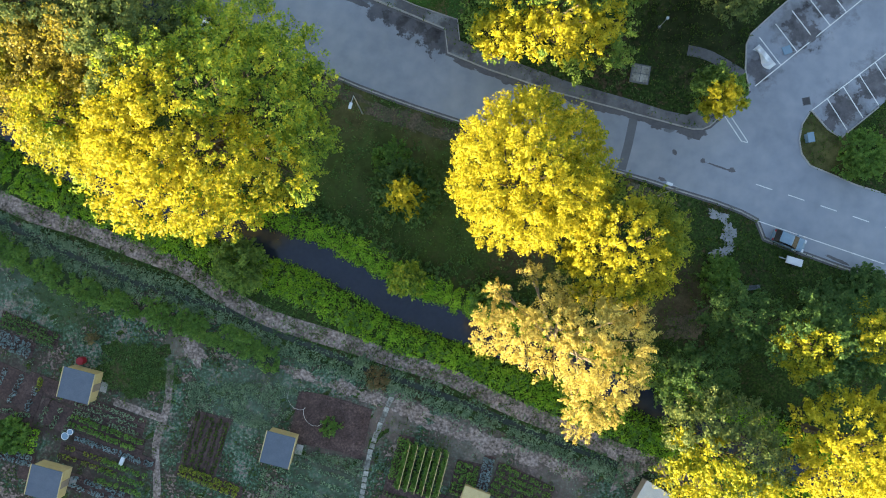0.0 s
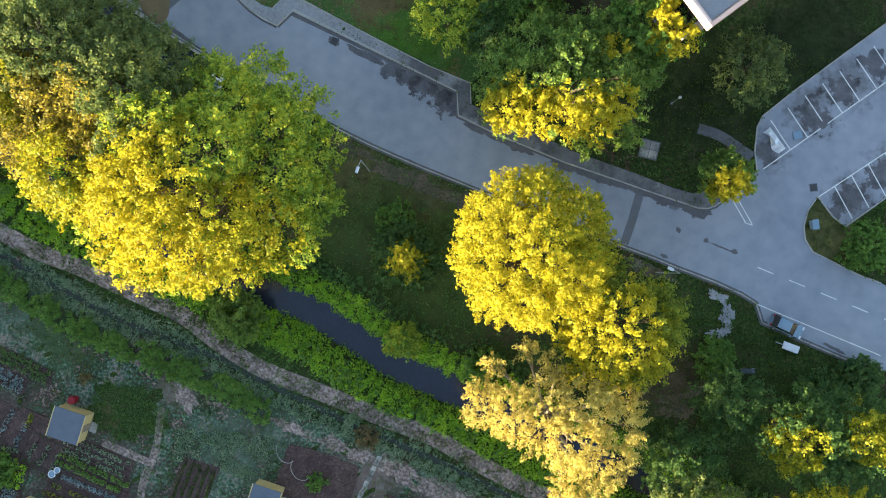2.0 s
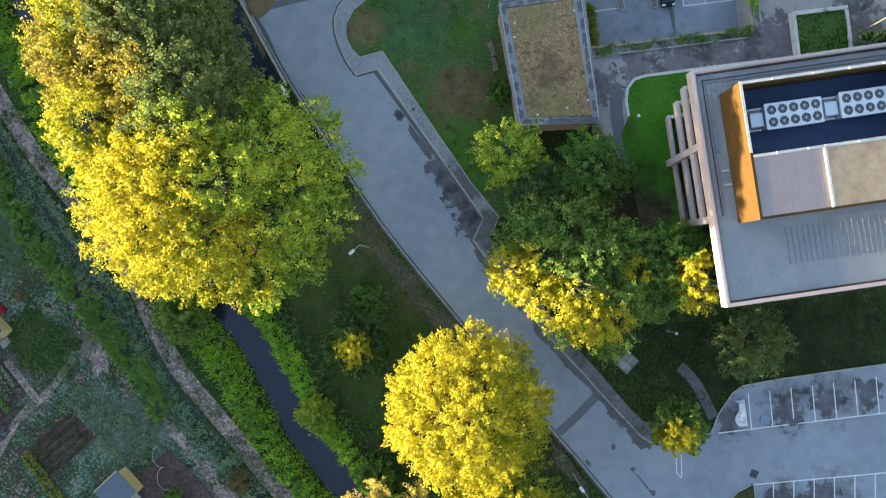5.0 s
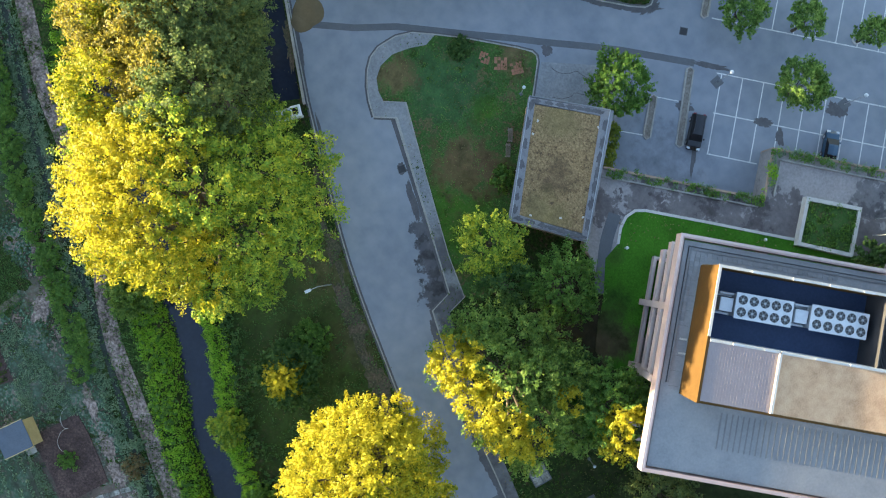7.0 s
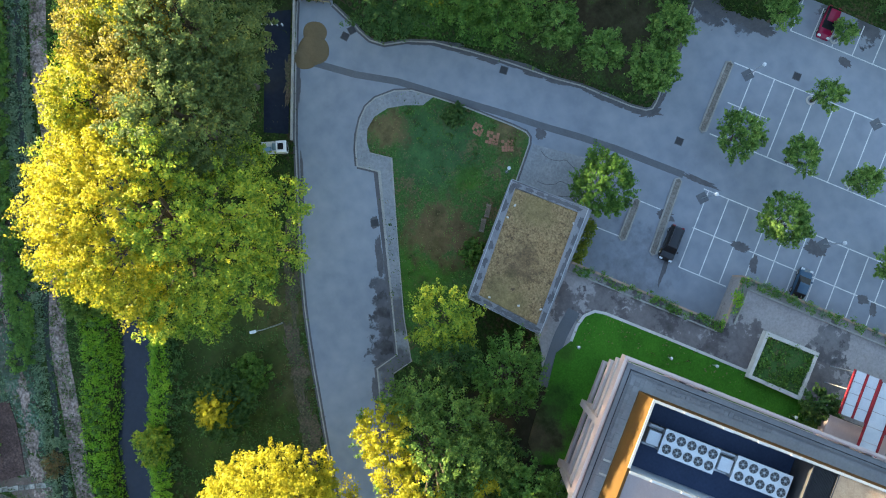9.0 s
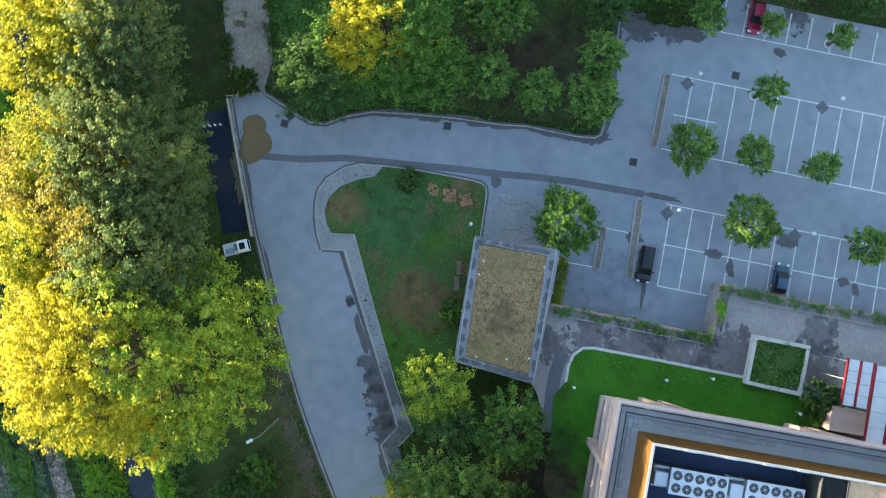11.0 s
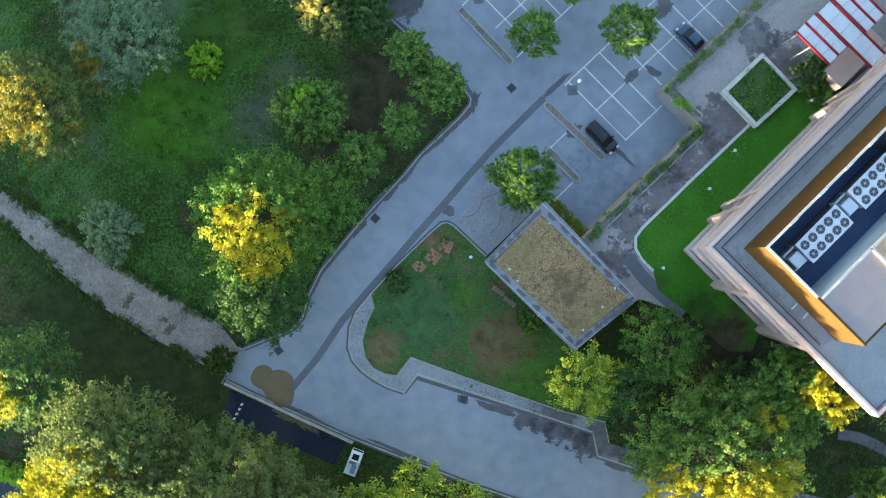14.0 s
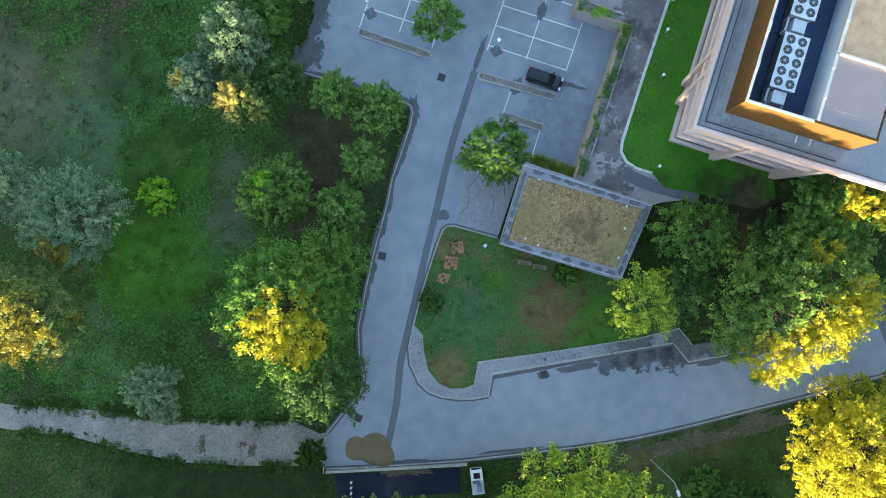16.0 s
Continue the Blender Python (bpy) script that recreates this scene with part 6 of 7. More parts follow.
car(15.0, 80.0, VT + 180, "car_blue", "small blue car parked against the retaining wall", 3.8, 1.68, 1.48)
car(41.7, 6.7, -21, "car_silver_blue", "silver-blue hatchback parked half on the verge", 4.1, 1.76, 1.5)
# light trailer beside the silver-blue car
e = thing("trailer", (42.4, 4.2, 0.1), "small white flatbed trailer on the grass", "trailer", turn=-16)
part("bed", boxes((-1.0, 1.0, -0.45, 0.45, 0.45, 0.62), bevel=0.03), "white_metal", e)
part("drawbar", boxes((-1.9, -1.0, -0.05, 0.05, 0.42, 0.52)), "grey_metal", e)
for s in (-0.5, 0.5):
    bm = bmesh.new()
    tube(bm, [(0.1, s - 0.07, 0.27), (0.1, s + 0.07, 0.27)], [0.27, 0.27], 14)
    part("wheel", bm, "tyre_rubber", e)
# white utility vehicle half under the trees
e = thing("utility_vehicle", (-29.6, 31.0, 0.05), "small white utility vehicle under overhanging branches", "vehicle", turn=65)
part("cab", boxes((0.2, 1.5, -0.72, 0.72, 0.5, 1.75), bevel=0.12), "van_white", e)
part("windscreen", boxes((1.35, 1.56, -0.6, 0.6, 1.05, 1.6), bevel=0.02), "window_glass", e)
part("sunroof", boxes((0.45, 1.15, -0.4, 0.4, 1.72, 1.77)), "window_glass", e)
part("load_bed", boxes((-1.6, 0.15, -0.7, 0.7, 0.55, 0.75), (-1.6, 0.15, -0.74, -0.68, 0.75, 1.05), (-1.6, 0.15, 0.68, 0.74, 0.75, 1.05), (-1.66, -1.6, -0.74, 0.74, 0.55, 1.05)), "van_white", e)
part("load", boxes((-1.4, -0.5, -0.5, 0.1, 0.75, 1.15), (-0.4, 0.1, -0.3, 0.55, 0.75, 1.0), bevel=0.05), "car_silver_blue", e)
for wx in (-1.1, 1.0):
    for wy in (-0.66, 0.66):
        bm = bmesh.new()
        tube(bm, [(wx, wy - 0.1, 0.3), (wx, wy + 0.1, 0.3)], [0.3, 0.3], 14)
        part("wheel", bm, "tyre_rubber", e)


# ---------------------------------------------------------------- lamps
def street_lamp(x, y, h, arm, turn, label, ground=0.0, group="street lamps", name="street_lamp"):
    e = thing(name, (x, y, ground), label, "street lamp", group, turn=turn)
    bm = bmesh.new()
    tube(bm, [(0, 0, -0.1), (0, 0, h * 0.3), (0, 0, h)], [0.1, 0.08, 0.05], 10)
    part("pole", bm, "grey_metal", e)
    bm = bmesh.new()
    tube(bm, [(0, 0, h - 0.1), (arm * 0.5, 0, h + 0.12), (arm, 0, h + 0.15)], [0.045, 0.04, 0.035], 8)
    part("arm", bm, "grey_metal", e)
    part("lamp_head", boxes((arm - 0.1, arm + 0.62, -0.17, 0.17, h + 0.08, h + 0.24), bevel=0.05), "white_metal", e)
    return e


def post_lamp(x, y, h, ground, label, group, head=0.24, name="post_lamp", pad=0.2):
    e = thing(name, (x, y, ground), label, "lamp post", group)
    bm = bmesh.new()
    tube(bm, [(0, 0, -0.1), (0, 0, h)], [0.05, 0.04], 8)
    part("pole", bm, "grey_metal", e)
    bm = bmesh.new()
    rows = []
    for k in range(7):
        a = -1.2 + k * 0.45
        rows.append((0, 0, h + head * math.sin(a) + head * 0.7, head * max(0.12, math.cos(a))))
    tube(bm, [r[:3] for r in rows], [r[3] for r in rows], 14)
    part("globe", bm, "white_metal", e)
    part("footing", boxes((-pad, pad, -pad, pad, -0.2, 0.012)), "asphalt_dark", e)
    return e


street_lamp(-10.3, 21.7, 9.2, 0.9, -105, "tall grey street lamp on the verge")
street_lamp(25.6, 12.0, 9.0, 0.9, 160, "tall grey street lamp on the verge")
for x, y in ((-10.6, 86.7), (2.2, 97.8), (0.2, 74.5), (12.2, 85.0)):
    post_lamp(x, y, 4.4, 0.06, "slim car park lamp with a white globe head", "car park lamps", pad=0.62)
for x, y in ((8.45, 51.9), (17.9, 65.1), (14.6, 60.8), (27.4, 70.4)):
    post_lamp(x, y, 1.1, TERRACE + 0.05, "slim lawn lamp with a white globe", "lawn lamps", 0.2)
for x, y in ((-4.2, 92.1), (-9.5, 98.3), (-3.4, 103.4), (7.0, 91.3)):
    e = thing("tree_ring", (x, y, 0.06), "white concrete ring round a young tree", "tree ring", "tree rings")
    bm = bmesh.new()
    ribbon(bm, [(0.5 * math.cos(k * 0.3927), 0.5 * math.sin(k * 0.3927)) for k in range(16)], 0.18, -0.05, 0.14, closed=True)
    part("ring", bm, "concrete_pale", e)
post_lamp(-13.9, 54.7, 3.0, 0.15, "slim lawn lamp with a white globe", "lawn lamps", 0.22)
post_lamp(26.1, 32.9, 3.0, 0.1, "slim lawn lamp with a white globe", "lawn lamps", 0.2)

# ---------------------------------------------------------------- terrace furnishings
e = thing("raised_planter", (0, 0, TERRACE), "square raised planter of white concrete with dull grass", "planter")
sq = [(17.4, 72.2), (22.2, 76.2), (25.7, 71.9), (20.8, 68.0)]
bm = bmesh.new()
ribbon(bm, sq, 0.42, -0.2, 1.0, closed=True)
part("rim", bm, "concrete_pale", e)
bm = bmesh.new()
prism(bm, sq, 0.0, 0.72)
part("soil", bm, "lawn_dull", e)
q = scatter(17, 26, 68, 76.3, 900, rng)
q = q[inside(sq, q)]
herb_layer("planter_growth", q, 0.25, "rough grass and low shrubs in the raised planter", "leaf_green", 61, leaves=9, leaf=0.12, ground=TERRACE + 0.7, patchy=0.05)
q = np.concatenate([np.array((29.4, 71.9)) + rng.normal(size=(300, 2)) * 0.8, np.array((30.8, 70.4)) + rng.normal(size=(250, 2)) * 0.8])
herb_layer("shrub_bed", q, 1.3, "dark green shrubs beside the entrance", "leaf_green", 62, leaves=12, leaf=0.14, ground=TERRACE, patchy=0.5)


def canopy(a, b, la, lb, panes_a, panes_b, z, label):
    """A glazed canopy: red steel frame with white panes, local x along the block."""
    p = blk(a, b)
    e = thing("entrance_canopy", (p[0], p[1], z), label, "canopy", "entrance canopies", turn=math.degrees(math.atan2(BA.y, BA.x)))
    for i in range(panes_a + 1):
        x = la * i / panes_a
        part("beam", boxes((x - 0.09, x + 0.09, -lb, 0, -0.1, 0.16)), "red_paint", e)
    for i in range(panes_a):
        for j in range(panes_b):
            x0, y1 = la * i / panes_a + 0.16, -lb * j / panes_b - 0.03
            part("pane", boxes((x0, la * (i + 1) / panes_a - 0.16, y1 - lb / panes_b + 0.06, y1, 0.0, 0.05)), "white_metal", e, "white translucent pane")
    for x in (0.0, la):
        for y in (-0.3, -lb * 0.45):
            bm = bmesh.new()
            tube(bm, [(x, y, -z + TERRACE), (x, y, -0.1)], [0.06, 0.06], 8)
            part("post", bm, "grey_metal", e)
    return e


canopy(27.15, -7.6, 3.0, 5.2, 2, 4, 8.0, "red steel canopy with white panes")
canopy(30.3, -7.4, 2.2, 8.6, 1, 5, 8.0, "long red steel canopy with white panes")
canopy(32.7, -7.2, 3.0, 5.2, 2, 4, 8.0, "red steel canopy with white panes")
e = thing("entrance_porch", blk(29, -0.3) + (TERRACE,), "pink rendered entrance porch of the block", "porch", turn=math.degrees(math.atan2(BA.y, BA.x)))
part("wall", boxes((-1.5, 6, -1.2, 1.6, -0.2, 2.7), bevel=0.05), "pink_render", e)
part("door", boxes((1, 3.4, 1.6, 1.66, 0.0, 2.4)), "window_glass", e)


def bench(x, y, turn, label, ground, wood="timber_grey"):
    e = thing("bench", (x, y, ground), label, "bench", turn=turn)
    for k in range(4):
        part("slat", boxes((-0.85, 0.85, -0.24 + k * 0.13, -0.14 + k * 0.13, 0.42, 0.46)), wood, e)
    for k in range(2):
        part("back_slat", boxes((-0.85, 0.85, 0.3, 0.34, 0.55 + 0.17 * k, 0.66 + 0.17 * k)), wood, e)
    for s in (-0.7, 0.7):
        part("leg", boxes((s - 0.06, s + 0.06, -0.22, 0.34, 0.0, 0.42)), "concrete", e)
    return e


bench(-9.4, 49.0, 140, "weathered grey bench beside the flat-roofed shed", 0.15)
bench(-10.7, 50.4, 140, "weathered grey bench beside the flat-roofed shed", 0.15)
bench(37.5, 0.9, 5, "blue-grey bench on the grass", 0.0, "blue_roofing")
for x, y, s in ((-16.7, 56.3, 0.75), (-18.4, 55.1, 0.8), (-20.2, 54.0, 0.7)):
    e = thing("brick_pad", (x, y, 0.15), "broken terracotta paving pad in the lawn", "paving pad", "paving pads", turn=35 + x * 9)
    for i in range(4):
        for j in range(4):
            if (i * 7 + j * 5 + int(x * 3)) % 6:
                part("brick", boxes((-s + i * s / 2 + 0.02, -s + (i + 1) * s / 2 - 0.02, -s + j * s / 2 + 0.02, -s + (j + 1) * s / 2 - 0.02, -0.05, 0.02 + 0.01 * ((i + j) % 3))), "terracotta", e)
e = thing("access_hatch", (23.7, 27.0, 0.24), "square grey concrete access hatch in the grass", "hatch", turn=-10)
part("frame", boxes((-1.15, 1.15, -1.15, 1.15, -0.3, 0.1)), "asphalt_dark", e)
for i in (-1, 1):
    for j in (-1, 1):
        part("slab", boxes((i * 0.53 - 0.48, i * 0.53 + 0.48, j * 0.53 - 0.48, j * 0.53 + 0.48, 0.1, 0.14)), "worn_slab", e)
e = thing("tarpaulin", (39.0, 29.3, 0.07), "white tarpaulin thrown over a low stack", "tarpaulin", turn=-50)
bm = bmesh.new()
v = [bm.verts.new((-1.6 + 3.2 * i / 8, -0.55 + 1.1 * j / 4 + (0.35 * math.sin(i * 0.8) if j == 0 else 0), 0.05 + (0.42 + 0.12 * math.sin(i * 1.7 + j)) * (1 if 0 < j < 4 and 0 < i < 8 else 0))) for i in range(9) for j in range(5)]
for i in range(8):
    for j in range(4):
        bm.faces.new((v[i * 5 + j], v[i * 5 + j + 1], v[i * 5 + j + 6], v[i * 5 + j + 5]))
part("sheet", bm, "white_metal", e)
e = thing("sign_box", (41.8, 30.2, 0.066), "pale blue square board lying in a parking bay", "board", turn=20)
part("board", boxes((-0.55, 0.55, -0.5, 0.5, 0.0, 0.12), bevel=0.02), "car_silver_blue", e)
e = thing("utility_box", (44.3, 19.3, 0.05), "pale blue utility box on the grass island", "utility box", turn=10)
part("casing", boxes((-0.35, 0.35, -0.55, 0.55, 0.0, 0.9), bevel=0.04), "car_silver_blue", e)
part("lid", boxes((-0.4, 0.4, -0.6, 0.6, 0.9, 0.96)), "car_silver_blue", e)

# ---------------------------------------------------------------- road end: channel, railing, gate
sheet("channel_water", [(-44.2, 40.5), (-30.6, 33.1), (-32.2, 30.5), (-45.4, 37.5)], 0.035, "river_water", "black water in a walled side channel", "water")
kerb("wall_channel", [(-44.9, 41.4), (-41.8, 39.7), (-35.8, 36.4), (-29.7, 33.1)], "pale concrete channel wall", width=0.3, z=0.45, material="concrete")
e = thing("barrier", (0, 0, 0), "low post and rail barrier across the track's mouth", "barrier")
for k in range(6):
    p = Vector((-45.1, 41.5)).lerp(Vector((-42.5, 45.2)), k / 5)
    part("post", boxes((p.x - 0.07, p.x + 0.07, p.y - 0.07, p.y + 0.07, -0.1, 0.85)), "timber_grey", e)
bm = bmesh.new()
ribbon(bm, [(-45.1, 41.5), (-42.5, 45.2)], 0.08, 0.6, 0.74)
part("rail", bm, "timber_yellow", e)
for k in range(5):
    x, y = -42.9 - 0.35 * k, 38.7 - 0.35 * k * 1.6
    e = thing("marker_post", (x, y, 0.0), "short white marker post at the channel", "post", "marker posts")
    part("post", boxes((-0.09, 0.09, -0.09, 0.09, -0.1, 0.7), bevel=0.02), "white_metal", e)

# ---------------------------------------------------------------- allotments

def garden_shed(x, y, turn, label, w=3.6, d=3.5, roof="blue_roofing"):
    e = thing("garden_shed", (x, y, 0.03), label, "shed", "garden sheds", turn=turn)
    part("wall", boxes((-w / 2, w / 2, -d / 2, d / 2, 0.0, 2.1)), "timber_yellow", e)
    bm = bmesh.new()
    v = [bm.verts.new(c) for c in ((-w / 2 - 0.12, -d / 2 - 0.12, 2.12), (w / 2 + 0.12, -d / 2 - 0.12, 2.12), (w / 2 + 0.12, d / 2 + 0.12, 2.4), (-w / 2 - 0.12, d / 2 + 0.12, 2.4))]
    v2 = [bm.verts.new((q.co.x, q.co.y, q.co.z + 0.08)) for q in v]
    bm.faces.new(v[::-1])
    bm.faces.new(v2)
    for k in range(4):
        bm.faces.new((v[k], v[(k + 1) % 4], v2[(k + 1) % 4], v2[k]))
    part("roof", bm, roof, e, "flat blue-grey roofing felt")
    for s in (-1, 1):
        bm = bmesh.new()
        x0 = s * (w / 2 + 0.14)
        vv = [bm.verts.new(c) for c in ((x0 - 0.05, -d / 2 - 0.12, 2.1), (x0 + 0.05, -d / 2 - 0.12, 2.1), (x0 + 0.05, d / 2 + 0.12, 2.38), (x0 - 0.05, d / 2 + 0.12, 2.38))]
        uu = [bm.verts.new((q.co.x, q.co.y, q.co.z + 0.14)) for q in vv]
        bm.faces.new(uu)
        for k in range(4):
            bm.faces.new((vv[k], vv[(k + 1) % 4], uu[(k + 1) % 4], uu[k]))
        part("verge_board", bm, "timber_yellow", e)
    part("door", boxes((w / 2, w / 2 + 0.05, -0.45, 0.45, 0.05, 1.95)), "timber_grey", e)
    part("step", boxes((w / 2 + 0.1, w / 2 + 0.9, -0.6, 0.6, -0.05, 0.08)), "concrete", e)
    return e


garden_shed(-43.5, -11.5, -14, "small yellow timber shed with a blue-grey roof")
garden_shed(-19.5, -18.8, -14, "small yellow timber shed with a blue-grey roof", 3.3, 3.6)
garden_shed(-47.0, -23.0, -14, "small yellow timber shed with a blue-grey roof")
e = thing("garden_shed", (25.2, -24.6, 0.03), "white-roofed garden shed below the trees", "shed", "garden sheds", turn=-30)
part("wall", boxes((-2, 2, -1.6, 1.6, 0, 2.0)), "timber_grey", e)
part("roof", boxes((-2.2, 2.2, -1.8, 1.8, 2.0, 2.1)), "concrete_pale", e)
part("awning", boxes((2.2, 3.6, -1.5, 1.5, 1.8, 1.86)), "red_paint", e)
e = thing("garden_shed", (3.8, -25.0, 0.03), "low timber frame among vegetable rows", "shed", "garden sheds", turn=-20)
part("frame", boxes((-1.6, 1.6, -1.4, 1.4, 0, 0.9)), "timber_yellow", e)

BEDS = [
    (-52.1, -7.0, 4.8, 2.1, -22, "garden_earth", 3, "leaf_blue", 0.3, 0.35, "soil bed with blue-green cabbage rows"),
    (-50.4, -5.2, 7.6, 1.8, -22, "garden_earth", 3, "leaf_dark", 0.3, 0.3, "soil bed with dark green rows"),
    (-51.8, -12.2, 4.1, 6.6, 66, "garden_earth", 3, "leaf_blue", 0.3, 0.55, "bare soil bed with pale cabbages"),
    (-51.8, -16.0, 4.1, 2.8, -14, "garden_earth", 2, "leaf_silver", 0.25, 0.5, "bare soil bed with a few pale cabbages"),
    (-46.8, -15.6, 3.1, 4.8, 66, "garden_earth", 3, "leaf_silver", 0.25, 0.6, "soil bed with scattered cabbages"),
    (-40.4, -15.6, 9.0, 2.5, -20, "garden_earth", 3, "leaf_silver", 0.22, 0.6, "soil bed with sparse seedlings"),
    (-40.7, -17.6, 9.7, 1.9, -20, "garden_earth", 2, "leaf_green", 0.45, 0.25, "dense green vegetable rows"),
    (-39.7, -19.8, 10.4, 1.4, -18, "garden_earth", 1, "leaf_blue", 0.35, 0.3, "soil bed with a blue-green row"),
    (-42.8, -20.8, 7.6, 2.1, -18, "garden_earth", 2, "leaf_olive", 0.3, 0.6, "soil bed with mixed yellow flowers"),
    (-38.7, -22.9, 6.2, 3.5, -18, "garden_weeds", 3, "leaf_green", 0.5, 0.3, "dense green vegetable rows"),
    (-51.8, -18.1, 6.2, 3.1, -14, "garden_weeds", 4, "leaf_bright", 0.5, 0.3, "dense green leafy crop"),
    (-52.1, -20.5, 5.5, 1.5, -14, "garden_earth", 2, "leaf_blue", 0.3, 0.35, "soil bed with blue-green leaves"),
    (-41.4, -24.5, 7.6, 1.9, -18, "garden_earth", 2, "leaf_blue", 0.3, 0.4, "soil bed with blue-green cabbages"),
    (-28.8, -18.6, 7.2, 4.6, 74, "garden_earth", 5, "leaf_meadow", 0.12, 0.5, "brown dug plot with grass strips"),
    (-28.2, -23.2, 8.6, 1.5, -20, "garden_earth", 2, "leaf_olive", 0.4, 0.25, "soil bed with bright green row"),
    (-13.6, -16.2, 9.2, 6.2, -14, "garden_earth", 0, "leaf_green", 0.2, 0.5, "bare brown dug plot"),
    (2.7, -22.6, 4.4, 3.0, 76, "garden_earth", 4, "leaf_green", 0.4, 0.3, "dense green vegetable rows"),
    (5.2, -22.0, 4.6, 1.4, 76, "garden_earth", 2, "leaf_blue", 0.35, 0.3, "soil bed with blue-green cabbages"),
    (9.6, -23.9, 7.6, 4.1, -24, "garden_earth", 5, "leaf_green", 0.3, 0.35, "soil bed with green rows"),
    (-5.0, -20.2, 5.6, 1.9, 76, "garden_earth", 3, "leaf_green", 0.6, 0.3, "dense green vegetable rows"),
    (-3.1, -24.9, 8.3, 2.8, -18, "garden_earth", 2, "leaf_dark", 0.25, 0.5, "dark soil bed with sparse plants"),
    (-15.9, -22.9, 10.4, 4.1, -18, "garden_weeds", 3, "leaf_silver", 0.2, 0.7, "weedy garden plot with sparse plants"),
    (-49.4, -22.5, 4.1, 2.1, -14, "garden_earth", 0, "leaf_green", 0.2, 0.5, "bare dark soil bed"),
    (-47.6, -12.2, 2.1, 6.2, 70, "garden_earth", 2, "leaf_olive", 0.3, 0.4, "soil bed with yellow-green row"),
]


def vegetable_bed(i, x, y, w, d, turn, soil, rows, plant, tall, gap, label):
    e = thing("vegetable_bed", (x, y, 0.03), label, "vegetable bed", "vegetable beds", turn=turn)
    r = np.random.default_rng(300 + i)
    out = [(px * w / 2 * (1 + 0.05 * math.sin(k)), py * d / 2 * (1 + 0.05 * math.cos(k * 2.0))) for k, (px, py) in enumerate(((-1, -1), (-0.3, -1.03), (0.4, -0.98), (1, -1), (1.02, 0), (1, 1), (0.3, 0.97), (-0.4, 1.03), (-1, 1), (-0.98, 0)))]
    bm = bmesh.new()
    prism(bm, out, -0.1, 0.04 + 0.012 * (i % 4))
    part("soil", bm, soil, e)
    if rows:
        if soil == "garden_earth":
            for k in range(rows):
                yy = -d / 2 + (k + 0.5) * d / rows
                bm = bmesh.new()
                tube(bm, [(-w / 2 + 0.2, yy, 0.04), (0, yy + 0.04, 0.06), (w / 2 - 0.2, yy, 0.04)], [0.12, 0.15, 0.12], 6)
                part("soil_ridge", bm, soil, e)
        for k in range(rows):
            yy = -d / 2 + (k + 0.5) * d / rows
            n_p = int(w / gap)
            px = -w / 2 + 0.3 + np.arange(n_p) * (w - 0.5) / max(1, n_p) + r.normal(size=n_p) * 0.05
            keep = r.random(n_p) > 0.14
            c = np.stack([px, np.full(n_p, yy) + r.normal(size=n_p) * 0.06, np.full(n_p, 0.08 + tall * 0.6)], axis=1)[keep]
            c = np.repeat(c, 18, axis=0)
            dd = sphere_dirs(len(c), r)
            c = c + dd * np.array((min(gap, 0.5) * 0.6, 0.26 + 0.12 * tall, tall * 0.5))
            leaf_mesh("foliage", c, dd + np.array((0, 0, 0.7)), 0.12 * r.uniform(0.7, 1.3, len(c)), plant, e, r)["kind"] = "stuff"
    return e


for i, b in enumerate(BEDS):
    vegetable_bed(i, *b)


def off_beds(q, margin=0.1):
    for x, y, w, d, turn in [b[:5] for b in BEDS]:
        c, s = math.cos(radians(turn)), math.sin(radians(turn))
        u, v = (q[:, 0] - x) * c + (q[:, 1] - y) * s, (q[:, 1] - y) * c - (q[:, 0] - x) * s
        q = q[(abs(u) > w / 2 + margin) | (abs(v) > d / 2 + margin)]
    return q


q = scatter(-70, 40, -36, 12, 30000, rng)
q = off_beds(q[inside(GARDEN, q)])
herb_layer("garden_tufts", q, 0.1, "weeds over the allotment ground", "leaf_silver", 19, leaves=5, leaf=0.09, ground=0.03, patchy=-0.4)
mown = [(-42.0, -5.6), (-32.2, -7.4), (-32.6, -14.0), (-41.2, -12.2)]
r = np.random.default_rng(61)
herb_layer("mown_grass", (lambda g: g[inside(mown, g)])(scatter(-43, -31, -15, -5, 6000, r)), 0.06, "short dark mown garden grass", "leaf_dark", 62, leaves=4, leaf=0.07, ground=0.05, patchy=0.1)
herb_layer("weed_carpet", (lambda g: off_beds(g[inside([(-31.0, -11.4), (-20.4, -11.4), (-14, -12.6), (-19.0, -15.2), (-21.8, -16.8), (-24.6, -16.4), (-31.3, -15.4)], g)]))(scatter(-32, -13, -18, -11, 5000, r)), 0.12, "blue-green weeds over a resting plot", "leaf_silver", 63, leaves=5, leaf=0.09, ground=0.03, patchy=0.12)
herb_layer("weed_carpet", (lambda g: off_beds(g[inside([(-17.6, -19.4), (-9.6, -20.6), (-10.6, -26), (-22, -26), (-22, -22.2)], g)]))(scatter(-22, -9, -26, -19, 3500, r)), 0.14, "blue-green weeds over a resting plot", "leaf_silver", 64, leaves=5, leaf=0.09, ground=0.03, patchy=0.12)
herb_layer("garden_weeds_green", q[:13000], 0.14, "green weeds over the allotment ground", "leaf_meadow", 20, leaves=5, leaf=0.1, ground=0.03, patchy=-0.2)
# bean rows with stakes
e = thing("bean_trellis", (-2.2, -21.3, 0.05), "rows of pale bean stakes among climbing green beans", "trellis", turn=-104)
